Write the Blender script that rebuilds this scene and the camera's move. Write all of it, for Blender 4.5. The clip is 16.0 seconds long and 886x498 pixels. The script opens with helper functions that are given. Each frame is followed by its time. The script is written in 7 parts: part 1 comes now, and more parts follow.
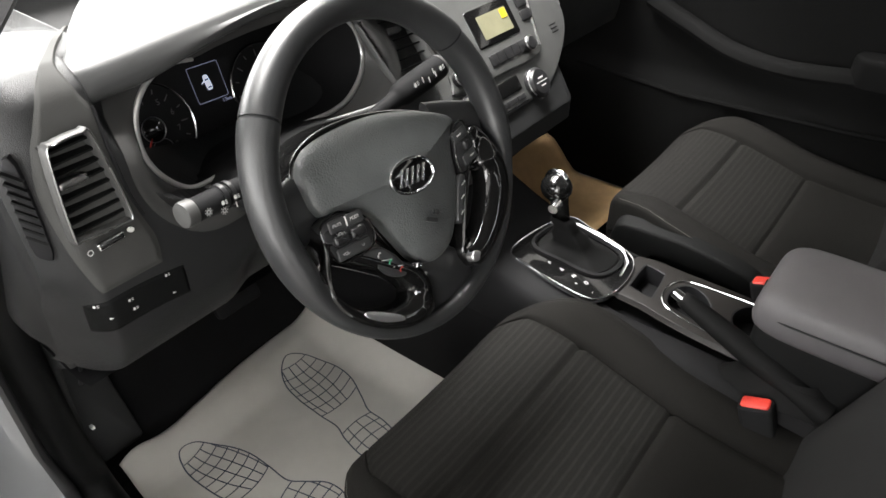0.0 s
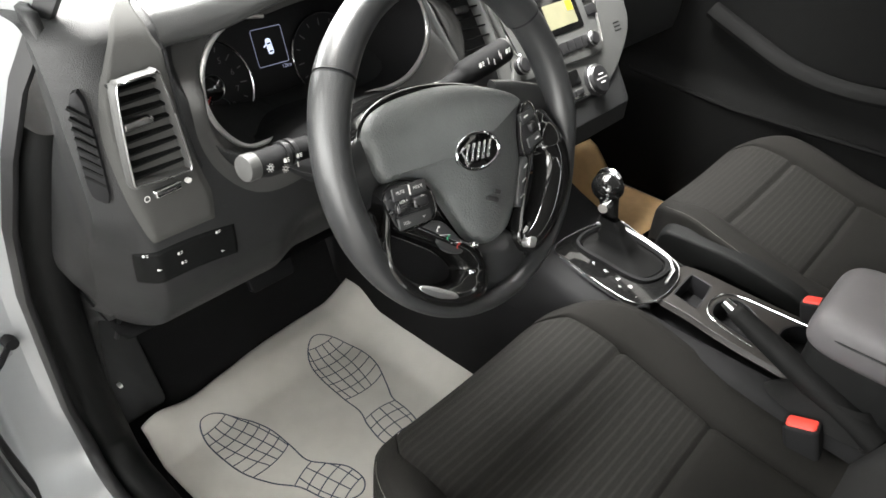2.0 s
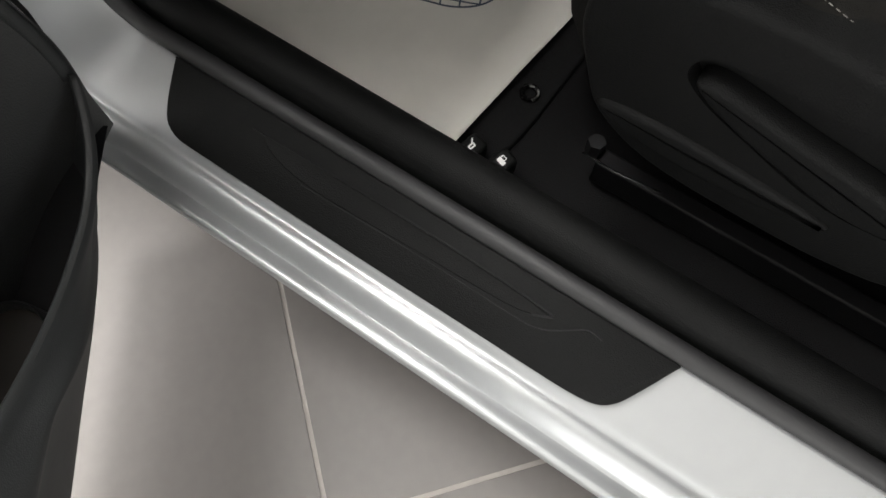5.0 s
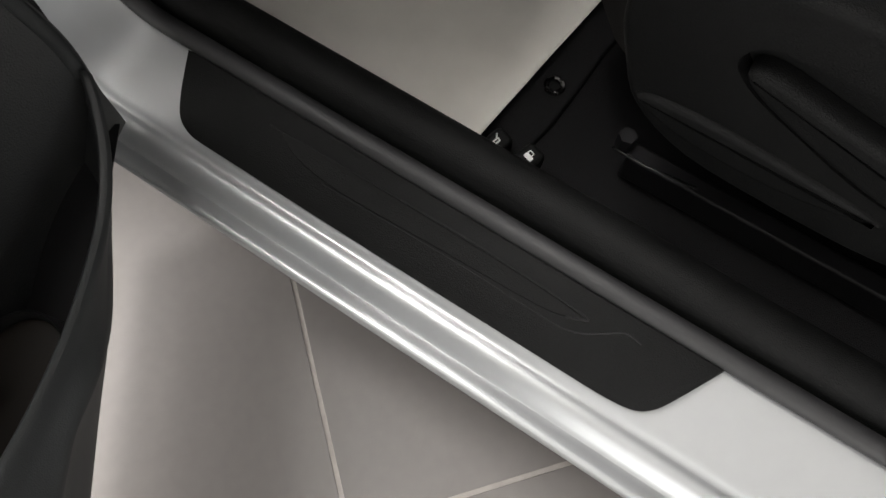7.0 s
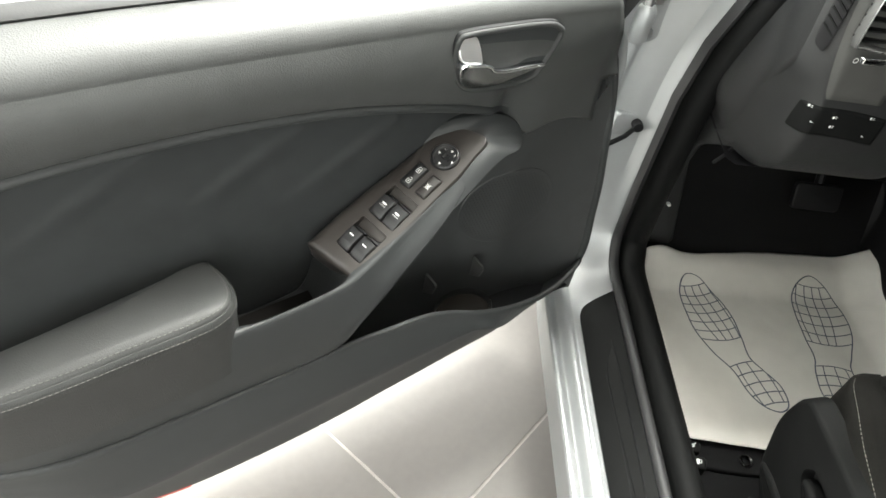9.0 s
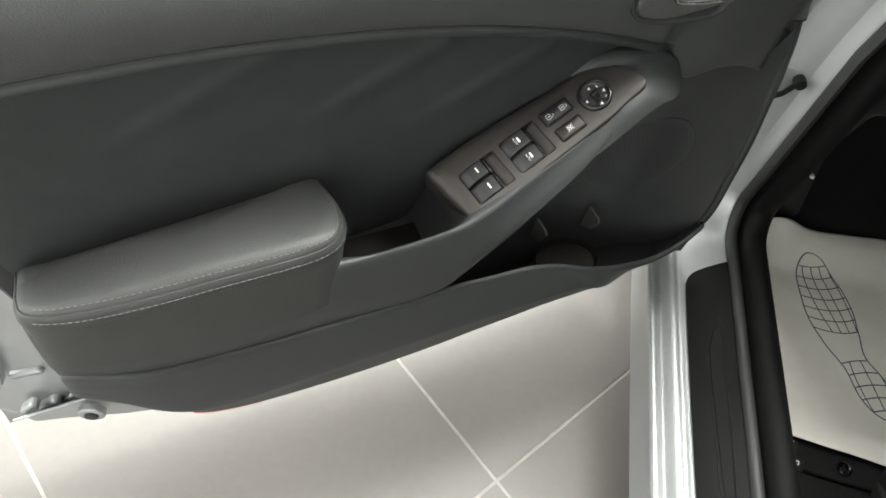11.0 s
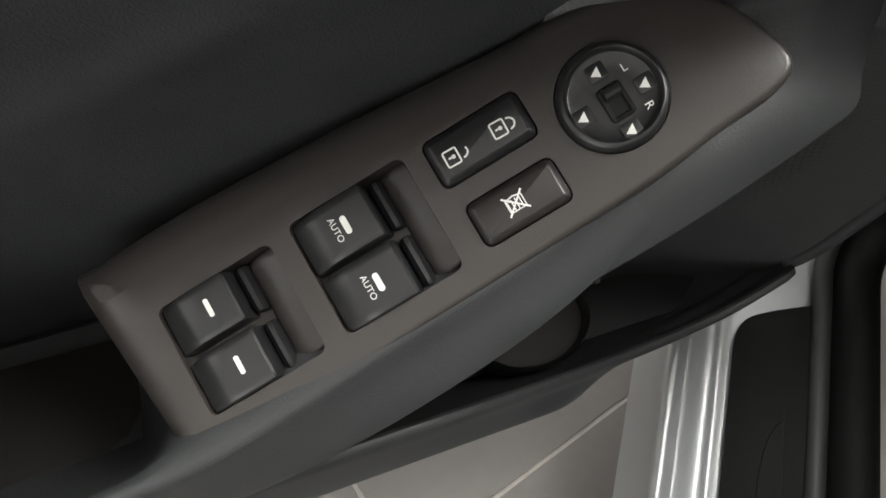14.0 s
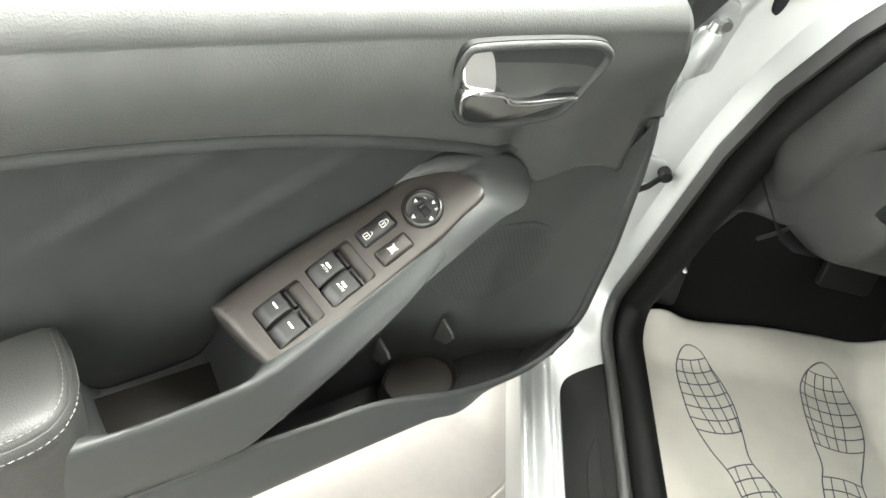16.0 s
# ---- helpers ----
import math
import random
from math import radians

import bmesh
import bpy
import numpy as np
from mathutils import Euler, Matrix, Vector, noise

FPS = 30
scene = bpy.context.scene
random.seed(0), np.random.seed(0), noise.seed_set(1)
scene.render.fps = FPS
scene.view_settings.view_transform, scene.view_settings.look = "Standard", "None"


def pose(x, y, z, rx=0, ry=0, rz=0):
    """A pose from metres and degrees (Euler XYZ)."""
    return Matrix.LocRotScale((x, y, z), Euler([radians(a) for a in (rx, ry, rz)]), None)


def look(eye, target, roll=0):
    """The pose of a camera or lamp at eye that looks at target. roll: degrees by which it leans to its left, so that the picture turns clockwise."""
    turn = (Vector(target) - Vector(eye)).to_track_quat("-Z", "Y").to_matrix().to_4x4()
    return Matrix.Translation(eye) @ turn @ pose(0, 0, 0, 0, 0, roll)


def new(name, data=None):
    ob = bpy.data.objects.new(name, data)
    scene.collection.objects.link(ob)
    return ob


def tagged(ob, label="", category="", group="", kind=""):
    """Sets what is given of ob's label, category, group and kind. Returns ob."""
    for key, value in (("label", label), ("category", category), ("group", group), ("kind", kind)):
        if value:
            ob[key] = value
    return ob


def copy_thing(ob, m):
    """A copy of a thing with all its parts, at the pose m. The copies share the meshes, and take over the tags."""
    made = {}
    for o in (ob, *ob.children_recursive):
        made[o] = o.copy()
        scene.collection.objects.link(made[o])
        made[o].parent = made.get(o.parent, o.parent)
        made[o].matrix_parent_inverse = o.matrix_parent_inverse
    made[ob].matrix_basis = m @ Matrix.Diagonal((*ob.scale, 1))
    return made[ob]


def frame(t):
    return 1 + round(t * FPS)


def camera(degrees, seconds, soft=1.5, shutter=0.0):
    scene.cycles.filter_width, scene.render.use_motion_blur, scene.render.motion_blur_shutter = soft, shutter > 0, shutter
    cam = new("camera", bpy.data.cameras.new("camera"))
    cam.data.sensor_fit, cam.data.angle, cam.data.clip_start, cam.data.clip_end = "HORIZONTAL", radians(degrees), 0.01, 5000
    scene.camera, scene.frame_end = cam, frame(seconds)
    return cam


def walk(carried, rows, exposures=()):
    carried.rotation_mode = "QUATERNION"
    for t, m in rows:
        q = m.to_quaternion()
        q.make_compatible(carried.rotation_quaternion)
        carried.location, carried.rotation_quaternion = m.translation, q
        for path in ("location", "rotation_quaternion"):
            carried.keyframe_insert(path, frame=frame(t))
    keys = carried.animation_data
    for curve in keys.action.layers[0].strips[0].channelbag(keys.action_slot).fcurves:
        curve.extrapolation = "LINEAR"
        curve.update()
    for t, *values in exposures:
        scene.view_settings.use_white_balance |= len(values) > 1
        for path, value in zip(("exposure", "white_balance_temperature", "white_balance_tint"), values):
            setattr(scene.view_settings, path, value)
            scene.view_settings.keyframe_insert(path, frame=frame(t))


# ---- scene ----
cam = camera(65.6, 16.0, soft=1.6)
PATH = [
    (0, (-0.005, -0.228, 1.305), (1.263, 0.758, 0.114), 0.1),
    (0.5, (0.068, -0.127, 1.256), (1.411, 0.722, 0.041), 1.1),
    (1, (0.088, -0.099, 1.242), (1.445, 0.716, 0.02), 2.6),
    (1.5, (0.049, -0.137, 1.261), (1.407, 0.775, 0.111), 2.5),
    (2, (-0.033, -0.195, 1.266), (1.214, 0.835, 0.089), 4.2),
    (2.5, (-0.106, -0.214, 1.247), (0.939, 0.929, -0.018), 3.5),
    (3, (-0.153, -0.205, 1.213), (0.735, 0.914, -0.187), 3.5),
    (3.5, (-0.171, -0.155, 1.162), (0.603, 0.827, -0.398), 3.8),
    (4, (-0.152, -0.068, 1.083), (0.569, 0.654, -0.637), 3.2),
    (4.5, (-0.104, 0.025, 0.957), (0.568, 0.503, -0.865), 3.0),
    (4.7, (-0.088, 0.043, 0.907), (0.546, 0.489, -0.936), 0.6),
    (6.8, (-0.059, 0.12, 0.827), (0.511, 0.434, -1.065), 2.2),
    (7, (-0.078, 0.094, 0.857), (0.522, 0.481, -1.011), 0.6),
    (7.5, (-0.169, -0.012, 0.954), (0.412, 0.642, -0.844), -4.4),
    (8, (-0.22, -0.163, 1.076), (0.257, 0.893, -0.554), -1.6),
    (8.5, (-0.275, -0.282, 1.193), (0.022, 1.022, -0.294), 5.3),
    (9, (-0.312, -0.33, 1.243), (-0.126, 1.068, -0.175), 11.1),
    (9.5, (-0.351, -0.35, 1.249), (-0.37, 1.037, -0.192), 10.6),
    (9.7, (-0.366, -0.349, 1.246), (-0.442, 1.036, -0.194), 10.1),
    (11.8, (-0.383, -0.065, 1.106), (-0.236, 0.969, -0.6), 21.2),
    (12, (-0.341, -0.002, 1.078), (-0.274, 0.993, -0.655), 18.7),
    (12.5, (-0.324, 0.103, 0.978), (-0.175, 0.99, -0.808), 26.9),
    (13, (-0.3, 0.165, 0.911), (-0.16, 1.033, -0.885), 26.4),
    (13.5, (-0.296, 0.181, 0.901), (-0.135, 0.994, -0.919), 28.1),
    (14, (-0.296, 0.184, 0.903), (-0.135, 0.992, -0.919), 28.8),
    (14.5, (-0.295, 0.182, 0.909), (-0.139, 1.0, -0.91), 28.6),
    (15, (-0.297, 0.169, 0.943), (-0.06, 1.019, -0.852), 32.2),
    (15.5, (-0.3, 0.066, 1.049), (-0.071, 1.219, -0.569), 26.9),
    (16, (-0.306, -0.095, 1.139), (-0.01, 1.26, -0.302), 21.9),
]
EXPOSURES = [(0, -0.04, 6500, 12), (1.2, 0.36, 6500, 10), (2.5, 0.66, 6500, 10), (3.5, 0.20, 6550, 10), (4.5, -0.62, 6550, 11), (7.0, -0.92, 6600, 13), (7.5, -0.88, 6600, 13), (8.0, 0.0, 6600, 9), (8.5, 0.66, 6600, 5), (9.0, 0.40, 6550, 6), (9.5, -0.2, 6500, 8), (12, 0.0, 6500, 5), (12.7, -0.70, 6550, 10), (15.0, -0.55, 6550, 7), (15.5, 1.08, 6650, 1), (16, 1.32, 6650, 4)]
walk(cam, [(t, look(eye, target, roll)) for t, eye, target, roll in PATH], EXPOSURES)

# ---- daylight ----
world = bpy.data.worlds.new("showroom_sky")
scene.world = world
world.use_nodes = True
wn = world.node_tree.nodes
sky = wn.new("ShaderNodeTexSky")
sky.sky_type, sky.sun_disc = "NISHITA", False
sky.sun_elevation, sky.sun_rotation = radians(40), radians(-50)
wn["Background"].inputs["Strength"].default_value = 0.12
world.node_tree.links.new(sky.outputs["Color"], wn["Background"].inputs["Color"])


def area(name, eye, target, w, h, power, colour=(1, 0.995, 0.955)):
    data = bpy.data.lights.new(name, "AREA")
    data.shape, data.size, data.size_y, data.energy, data.color = "RECTANGLE", w, h, power, colour
    ob = new(name, data)
    ob.matrix_world = look(eye, target)
    return ob


# the sky's light in the showroom's tall windows
area("window_light_west", (-4.95, 0.5, 1.9), (0, 0.5, 1.0), 7.0, 2.8, 750)
area("window_light_north", (0.6, 5.95, 1.9), (0.6, 0, 1.0), 8.0, 2.8, 1000)
# added overhead fill, unseen, to brighten the dashboard top and wheel
area("overhead_fill", (0.9, 1.35, 3.95), (0.9, 1.35, 0), 3.2, 0.9, 720)
area("overhead_fill", (0.9, 3.1, 3.95), (0.9, 3.1, 0), 3.2, 0.9, 260)
# unseen south fill, added to light the door's inner face
area("south_fill", (1.4, -5.95, 1.9), (1.4, 0, 1.0), 8.0, 2.8, 450)


# ---- materials ----
def material(name, base, rough=0.5, metal=0.0, vary=0.15, scale=40.0, bump=0.0, bump_scale=400.0, stains=0.0, coat=0.0, voronoi=False, spec=0.5):
    """A surface with colour variation at two scales and a fine relief."""
    m = bpy.data.materials.new(name)
    m.use_nodes = True
    n, l = m.node_tree.nodes, m.node_tree.links
    b = n["Principled BSDF"]
    b.inputs["Metallic"].default_value = metal
    b.inputs["Coat Weight"].default_value = coat
    b.inputs["Specular IOR Level"].default_value = spec
    tc = n.new("ShaderNodeTexCoord")
    fine = n.new("ShaderNodeTexNoise")
    fine.inputs["Scale"].default_value, fine.inputs["Detail"].default_value = scale, 5
    l.new(tc.outputs["Object"], fine.inputs["Vector"])
    wide = n.new("ShaderNodeTexNoise")
    wide.inputs["Scale"].default_value, wide.inputs["Detail"].default_value = 5.0, 3
    l.new(tc.outputs["Object"], wide.inputs["Vector"])
    mixn = n.new("ShaderNodeMath")
    mixn.operation = "ADD"
    l.new(fine.outputs["Fac"], mixn.inputs[0])
    l.new(wide.outputs["Fac"], mixn.inputs[1])
    ramp = n.new("ShaderNodeMapRange")
    ramp.inputs["From Min"].default_value, ramp.inputs["From Max"].default_value = 0.7, 1.3
    ramp.inputs["To Min"].default_value, ramp.inputs["To Max"].default_value = 1 - vary, 1 + vary
    l.new(mixn.outputs[0], ramp.inputs["Value"])
    col = n.new("ShaderNodeVectorMath")
    col.operation = "SCALE"
    col.inputs[0].default_value = base
    l.new(ramp.outputs[0], col.inputs["Scale"])
    l.new(col.outputs[0], b.inputs["Base Color"])
    rr = n.new("ShaderNodeMapRange")
    rr.inputs["From Min"].default_value, rr.inputs["From Max"].default_value = 0.3, 0.7
    rr.inputs["To Min"].default_value, rr.inputs["To Max"].default_value = max(0.02, rough - 0.07 - stains), min(1, rough + 0.07 + stains)
    l.new(wide.outputs["Fac"], rr.inputs["Value"])
    l.new(rr.outputs[0], b.inputs["Roughness"])
    if bump:
        if voronoi:
            g = n.new("ShaderNodeTexVoronoi")
            g.inputs["Scale"].default_value = bump_scale
            h = g.outputs["Distance"]
        else:
            g = n.new("ShaderNodeTexNoise")
            g.inputs["Scale"].default_value, g.inputs["Detail"].default_value = bump_scale, 3
            h = g.outputs["Fac"]
        l.new(tc.outputs["Object"], g.inputs["Vector"])
        bp = n.new("ShaderNodeBump")
        bp.inputs["Strength"].default_value, bp.inputs["Distance"].default_value = bump, 0.001
        l.new(h, bp.inputs["Height"])
        l.new(bp.outputs[0], b.inputs["Normal"])
    return m


def emitter(name, colour, power):
    m = bpy.data.materials.new(name)
    m.use_nodes = True
    b = m.node_tree.nodes["Principled BSDF"]
    b.inputs["Base Color"].default_value = (*colour, 1)
    b.inputs["Emission Color"].default_value = (*colour, 1)
    b.inputs["Emission Strength"].default_value = power
    return m


def ribbed(name, base, pitch, axis):
    """Woven seat cloth with shallow ribs."""
    m = material(name, base, 0.85, vary=0.3, scale=900, bump=0.5, bump_scale=1500, spec=0.12)
    n, l = m.node_tree.nodes, m.node_tree.links
    w = n.new("ShaderNodeTexWave")
    w.wave_type, w.bands_direction = "BANDS", axis
    w.inputs["Scale"].default_value = 2 * math.pi / pitch / 20
    w.inputs["Distortion"].default_value = 0.6
    w.inputs["Detail"].default_value = 1
    tc = n["Texture Coordinate"]
    l.new(tc.outputs["Object"], w.inputs["Vector"])
    fine = n["Bump"]
    bp = n.new("ShaderNodeBump")
    bp.inputs["Strength"].default_value, bp.inputs["Distance"].default_value = 0.22, 0.0010
    l.new(w.outputs["Fac"], bp.inputs["Height"])
    l.new(fine.outputs[0], bp.inputs["Normal"])
    l.new(bp.outputs[0], n["Principled BSDF"].inputs["Normal"])
    mul = n.new("ShaderNodeMix")
    mul.data_type, mul.blend_type = "RGBA", "MULTIPLY"
    mul.inputs[0].default_value = 1.0
    mr = n.new("ShaderNodeMapRange")
    mr.inputs["From Min"].default_value, mr.inputs["From Max"].default_value = 0.55, 1.0
    mr.inputs["To Min"].default_value, mr.inputs["To Max"].default_value = 0.95, 1.50
    l.new(w.outputs["Fac"], mr.inputs["Value"])
    src = n["Vector Math"].outputs[0]
    l.new(src, mul.inputs[6])
    l.new(mr.outputs[0], mul.inputs[7])
    l.new(mul.outputs[2], n["Principled BSDF"].inputs["Base Color"])
    return m


PLASTIC = material("grained_black_plastic", (0.0175, 0.018, 0.0184), 0.5, vary=0.12, spec=0.3, bump=0.35, bump_scale=900, voronoi=True)
DOORTRIM = material("charcoal_door_plastic", (0.049, 0.0506, 0.0502), 0.48, vary=0.10, bump=0.23, bump_scale=760, voronoi=True)
SATIN = material("satin_grey_plastic", (0.033, 0.0292, 0.0270), 0.33, vary=0.06, bump=0.08, bump_scale=1500)
LEATHER = material("black_leather", (0.023, 0.0238, 0.0245), 0.34, vary=0.14, bump=0.18, bump_scale=900, voronoi=True)
VINYL = material("grey_stitched_vinyl", (0.025, 0.0255, 0.025), 0.6, vary=0.10, bump=0.3, bump_scale=800, voronoi=True)
GLOSS = material("piano_black", (0.006, 0.006, 0.006), 0.07, vary=0.1, coat=0.4)
BUTTON = material("button_black", (0.016, 0.016, 0.017), 0.33, vary=0.08, bump=0.05, bump_scale=1500)
KEYGREY = material("grey_black_key_plastic", (0.034, 0.035, 0.036), 0.38, vary=0.08, bump=0.05, bump_scale=1500)
MATTBLACK = material("matt_black_plastic", (0.010, 0.010, 0.0105), 0.75, vary=0.12, spec=0.12, bump=0.2, bump_scale=900, voronoi=True)
KEYBROWN = material("dark_brown_key_plastic", (0.021, 0.0185, 0.0175), 0.38, vary=0.06, bump=0.06, bump_scale=1500)
CHROME = material("chrome", (0.88, 0.89, 0.90), 0.13, metal=1.0, vary=0.03)
SATINCHROME = material("satin_chrome", (0.48, 0.48, 0.48), 0.28, metal=1.0, vary=0.04)
PAINT = material("silver_car_paint", (0.35, 0.36, 0.365), 0.42, metal=0.52, vary=0.02, scale=60, coat=0.2)
SHADEPANE = material("opaque_dark_pane", (0.004, 0.004, 0.005), 0.08, vary=0.1)
DASHGREY = material("dark_grey_dash_plastic", (0.044, 0.044, 0.043), 0.48, vary=0.08, bump=0.2, bump_scale=900, voronoi=True)
CUPSHADE = material("shade_brown_plastic", (0.0055, 0.0046, 0.0040), 0.6, vary=0.1, spec=0.15)
DISCBROWN = material("faded_brown_plastic", (0.0125, 0.0098, 0.0076), 0.65, vary=0.15, spec=0.3)
TRIMBLACK = material("black_sill_plastic", (0.0055, 0.0057, 0.0057), 0.55, vary=0.12, spec=0.10, bump=0.35, bump_scale=900, voronoi=True)
DARKHIDE = material("matt_black_leather", (0.006, 0.006, 0.006), 0.65, vary=0.15, spec=0.12, bump=0.3, bump_scale=700, voronoi=True)
# the door's charcoal plastic again, darkened for faces that get less light
RIDGE = material("shaded_door_plastic", (0.0245, 0.0264, 0.0272), 0.58, vary=0.10, bump=0.14, bump_scale=950, voronoi=True)
HUBGREY = material("grained_airbag_cover", (0.084, 0.089, 0.089), 0.42, vary=0.10, bump=0.45, bump_scale=480, voronoi=True)
PILLARGREY = material("pale_grey_pillar_trim", (0.30, 0.30, 0.29), 0.7, vary=0.06, bump=0.2, bump_scale=900)
FILLGLOW = emitter("fill_glow", (1.0, 0.98, 0.95), 2.0)
REFLCHROME = material("chrome_dark_reflection", (0.30, 0.31, 0.32), 0.16, metal=1.0, vary=0.05)
BRIGHTSATIN = material("bright_satin_metal", (0.90, 0.90, 0.90), 0.38, metal=1.0, vary=0.03)
CARPET = material("black_carpet", (0.009, 0.009, 0.0095), 0.97, vary=0.4, scale=700, bump=0.8, bump_scale=900, spec=0.15)
RUBBER = material("black_rubber", (0.016, 0.016, 0.017), 0.6, vary=0.15, bump=0.15, bump_scale=600)
FARSHADE = material("shaded_far_door_plastic", (0.004, 0.004, 0.004), 0.75, vary=0.15, spec=0.08, bump=0.3, bump_scale=800, voronoi=True)
DARK = material("dark_plastic", (0.008, 0.008, 0.009), 0.55, vary=0.15, spec=0.25)
CLOTH = material("charcoal_seat_cloth", (0.0088, 0.0083, 0.0076), 0.9, vary=0.3, scale=900, bump=0.55, bump_scale=1400, spec=0.12)
RIBCLOTH = ribbed("ribbed_seat_cloth", (0.0098, 0.0094, 0.0087), 0.0115, "Y")
INSERT = material("soft_door_insert", (0.0290, 0.0312, 0.0320), 0.7, vary=0.15, bump=0.4, bump_scale=1200, spec=0.3)
ARMGREY = material("grey_armrest_vinyl", (0.070, 0.066, 0.069), 0.55, vary=0.08, bump=0.25, bump_scale=900, voronoi=True)
PAPER = material("white_mat_paper", (0.66, 0.64, 0.60), 0.75, vary=0.05, scale=25, bump=0.5, bump_scale=22, spec=0.3)
INK = material("blue_black_ink", (0.060, 0.072, 0.105), 0.7, vary=0.2)
THREAD = material("grey_thread", (0.11, 0.108, 0.102), 0.8, vary=0.15)
SEATTHREAD = material("dull_seat_thread", (0.19, 0.185, 0.17), 0.8, vary=0.2)
WHITE = material("white_print", (0.75, 0.75, 0.73), 0.5, vary=0.03)
RED = material("red_plastic", (0.62, 0.045, 0.03), 0.4, vary=0.06)
GREEN = material("green_print", (0.05, 0.4, 0.2), 0.5, vary=0.05)
KRAFT = material("brown_card", (0.42, 0.27, 0.13), 0.7, vary=0.12)
YELLOW = material("yellow_sticker", (0.8, 0.55, 0.02), 0.5, vary=0.04)
LCD = material("grey_lcd", (0.25, 0.24, 0.155), 0.2, vary=0.1)
TILE = material("warm_grey_floor_tile", (0.150, 0.139, 0.131), 0.50, vary=0.05, scale=60, bump=0.04, bump_scale=300, stains=-0.06)
GROUT = material("pale_grout", (0.36, 0.335, 0.31), 0.85, vary=0.15, bump=0.4, bump_scale=500)
WALLPAINT = material("white_wall_paint", (0.78, 0.77, 0.75), 0.7, vary=0.03, bump=0.1, bump_scale=200)
CEILPAINT = material("white_ceiling_paint", (0.8, 0.8, 0.79), 0.8, vary=0.03, bump=0.1, bump_scale=200)
HEADLINER = material("grey_headliner", (0.16, 0.155, 0.15), 0.9, vary=0.1, bump=0.3, bump_scale=900)
SCREEN = emitter("lit_display", (0.75, 0.82, 1.0), 0.7)
BLUEGLOW = emitter("blue_glow", (0.60, 0.66, 0.95), 0.24)
GROUNDMAT = material("ground_concrete", (0.3, 0.29, 0.28), 0.8, vary=0.1)

HOODPAD = material("soft_hood_pad", (0.046, 0.047, 0.047), 0.42, vary=0.08, bump=0.25, bump_scale=900, voronoi=True)
SURROUND = material("matt_grey_surround", (0.050, 0.050, 0.048), 0.7, vary=0.08, spec=0.18, bump=0.2, bump_scale=900, voronoi=True)
CONSOLETRIM = material("brownish_satin_trim", (0.012, 0.0106, 0.0096), 0.45, spec=0.28, vary=0.08, bump=0.06, bump_scale=1200)
FRONTTRIM = material("charcoal_hinge_side_plastic", (0.036, 0.0376, 0.0380), 0.55, spec=0.35, vary=0.10, bump=0.3, bump_scale=650, voronoi=True)
STACKGREY = material("carbon_grey_stack_plastic", (0.080, 0.081, 0.079), 0.42, vary=0.12, bump=0.3, bump_scale=700, voronoi=True)
RINGSATIN = material("satin_silver_ring", (0.62, 0.62, 0.61), 0.36, metal=0.75, vary=0.05)
DIMPRINT = material("dim_grey_print", (0.13, 0.13, 0.135), 0.5, vary=0.05)
GREYCLOTH = material("grey_bolster_cloth", (0.014, 0.014, 0.014), 0.88, vary=0.2, scale=900, bump=0.4, bump_scale=1400, spec=0.15)


# ---- builders ----
def mesh_of(bm, mat, angle=35, name="mesh", subsurf=0):
    me = bpy.data.meshes.new(name)
    bmesh.ops.recalc_face_normals(bm, faces=bm.faces)
    bm.to_mesh(me)
    bm.free()
    for mm in (mat if isinstance(mat, (list, tuple)) else [mat]):
        me.materials.append(mm)
    me.polygons.foreach_set("use_smooth", [True] * len(me.polygons))
    me.set_sharp_from_angle(angle=radians(angle))
    return me


def thing(name, at, label, category, group="", kind=""):
    ob = new(name)
    ob.empty_display_size = 0.05
    ob.matrix_world = Matrix.Translation(at)
    return tagged(ob, label, category, group, kind)


def part(name, bm, material, parent, label="", angle=35, bevel=0.0, subsurf=0, solid=0.0):
    """Links a bmesh as one mesh object under a thing or a part; vertices are in world metres."""
    ob = new(name, mesh_of(bm, material, angle, name))
    ob.parent = parent
    up, back = parent, Matrix.Identity(4)
    while up is not None:
        back = up.matrix_basis.inverted() if up.parent is None else back
        up = up.parent
    ob.matrix_parent_inverse = back if parent.parent is None else Matrix.Identity(4)
    finish(ob, bevel, subsurf, solid)
    return tagged(ob, label)


def finish(ob, bevel=0.0, subsurf=0, solid=0.0):
    if solid:
        m = ob.modifiers.new("thickness", "SOLIDIFY")
        m.thickness, m.offset = solid, -1
    if bevel:
        m = ob.modifiers.new("rounding", "BEVEL")
        m.width, m.segments, m.limit_method, m.angle_limit = bevel, 3, "ANGLE", radians(40)
    if subsurf:
        m = ob.modifiers.new("smooth", "SUBSURF")
        m.levels = m.render_levels = subsurf


def fixed(name, bm, mat, label, category, angle=35, bevel=0.0, subsurf=0, solid=0.0, kind="structure"):
    """One mesh of the setting, or a thing in one piece."""
    ob = new(name, mesh_of(bm, mat, angle, name))
    finish(ob, bevel, subsurf, solid)
    return tagged(ob, label, category, "", kind)


def spline(pts, per=8, closed=False):
    """Points along a smooth curve through the given ones."""
    p = [Vector(q) for q in pts]
    n = len(p)
    out = []
    for i in range(n if closed else n - 1):
        a, b, c, d = (p[(i - 1) % n], p[i], p[(i + 1) % n], p[(i + 2) % n]) if closed else (p[max(i - 1, 0)], p[i], p[i + 1], p[min(i + 2, n - 1)])
        for k in range(per):
            t = k / per
            out.append(0.5 * (2 * b + (c - a) * t + (2 * a - 5 * b + 4 * c - d) * t * t + (3 * b - a - 3 * c + d) * t**3))
    if not closed:
        out.append(p[-1])
    return out


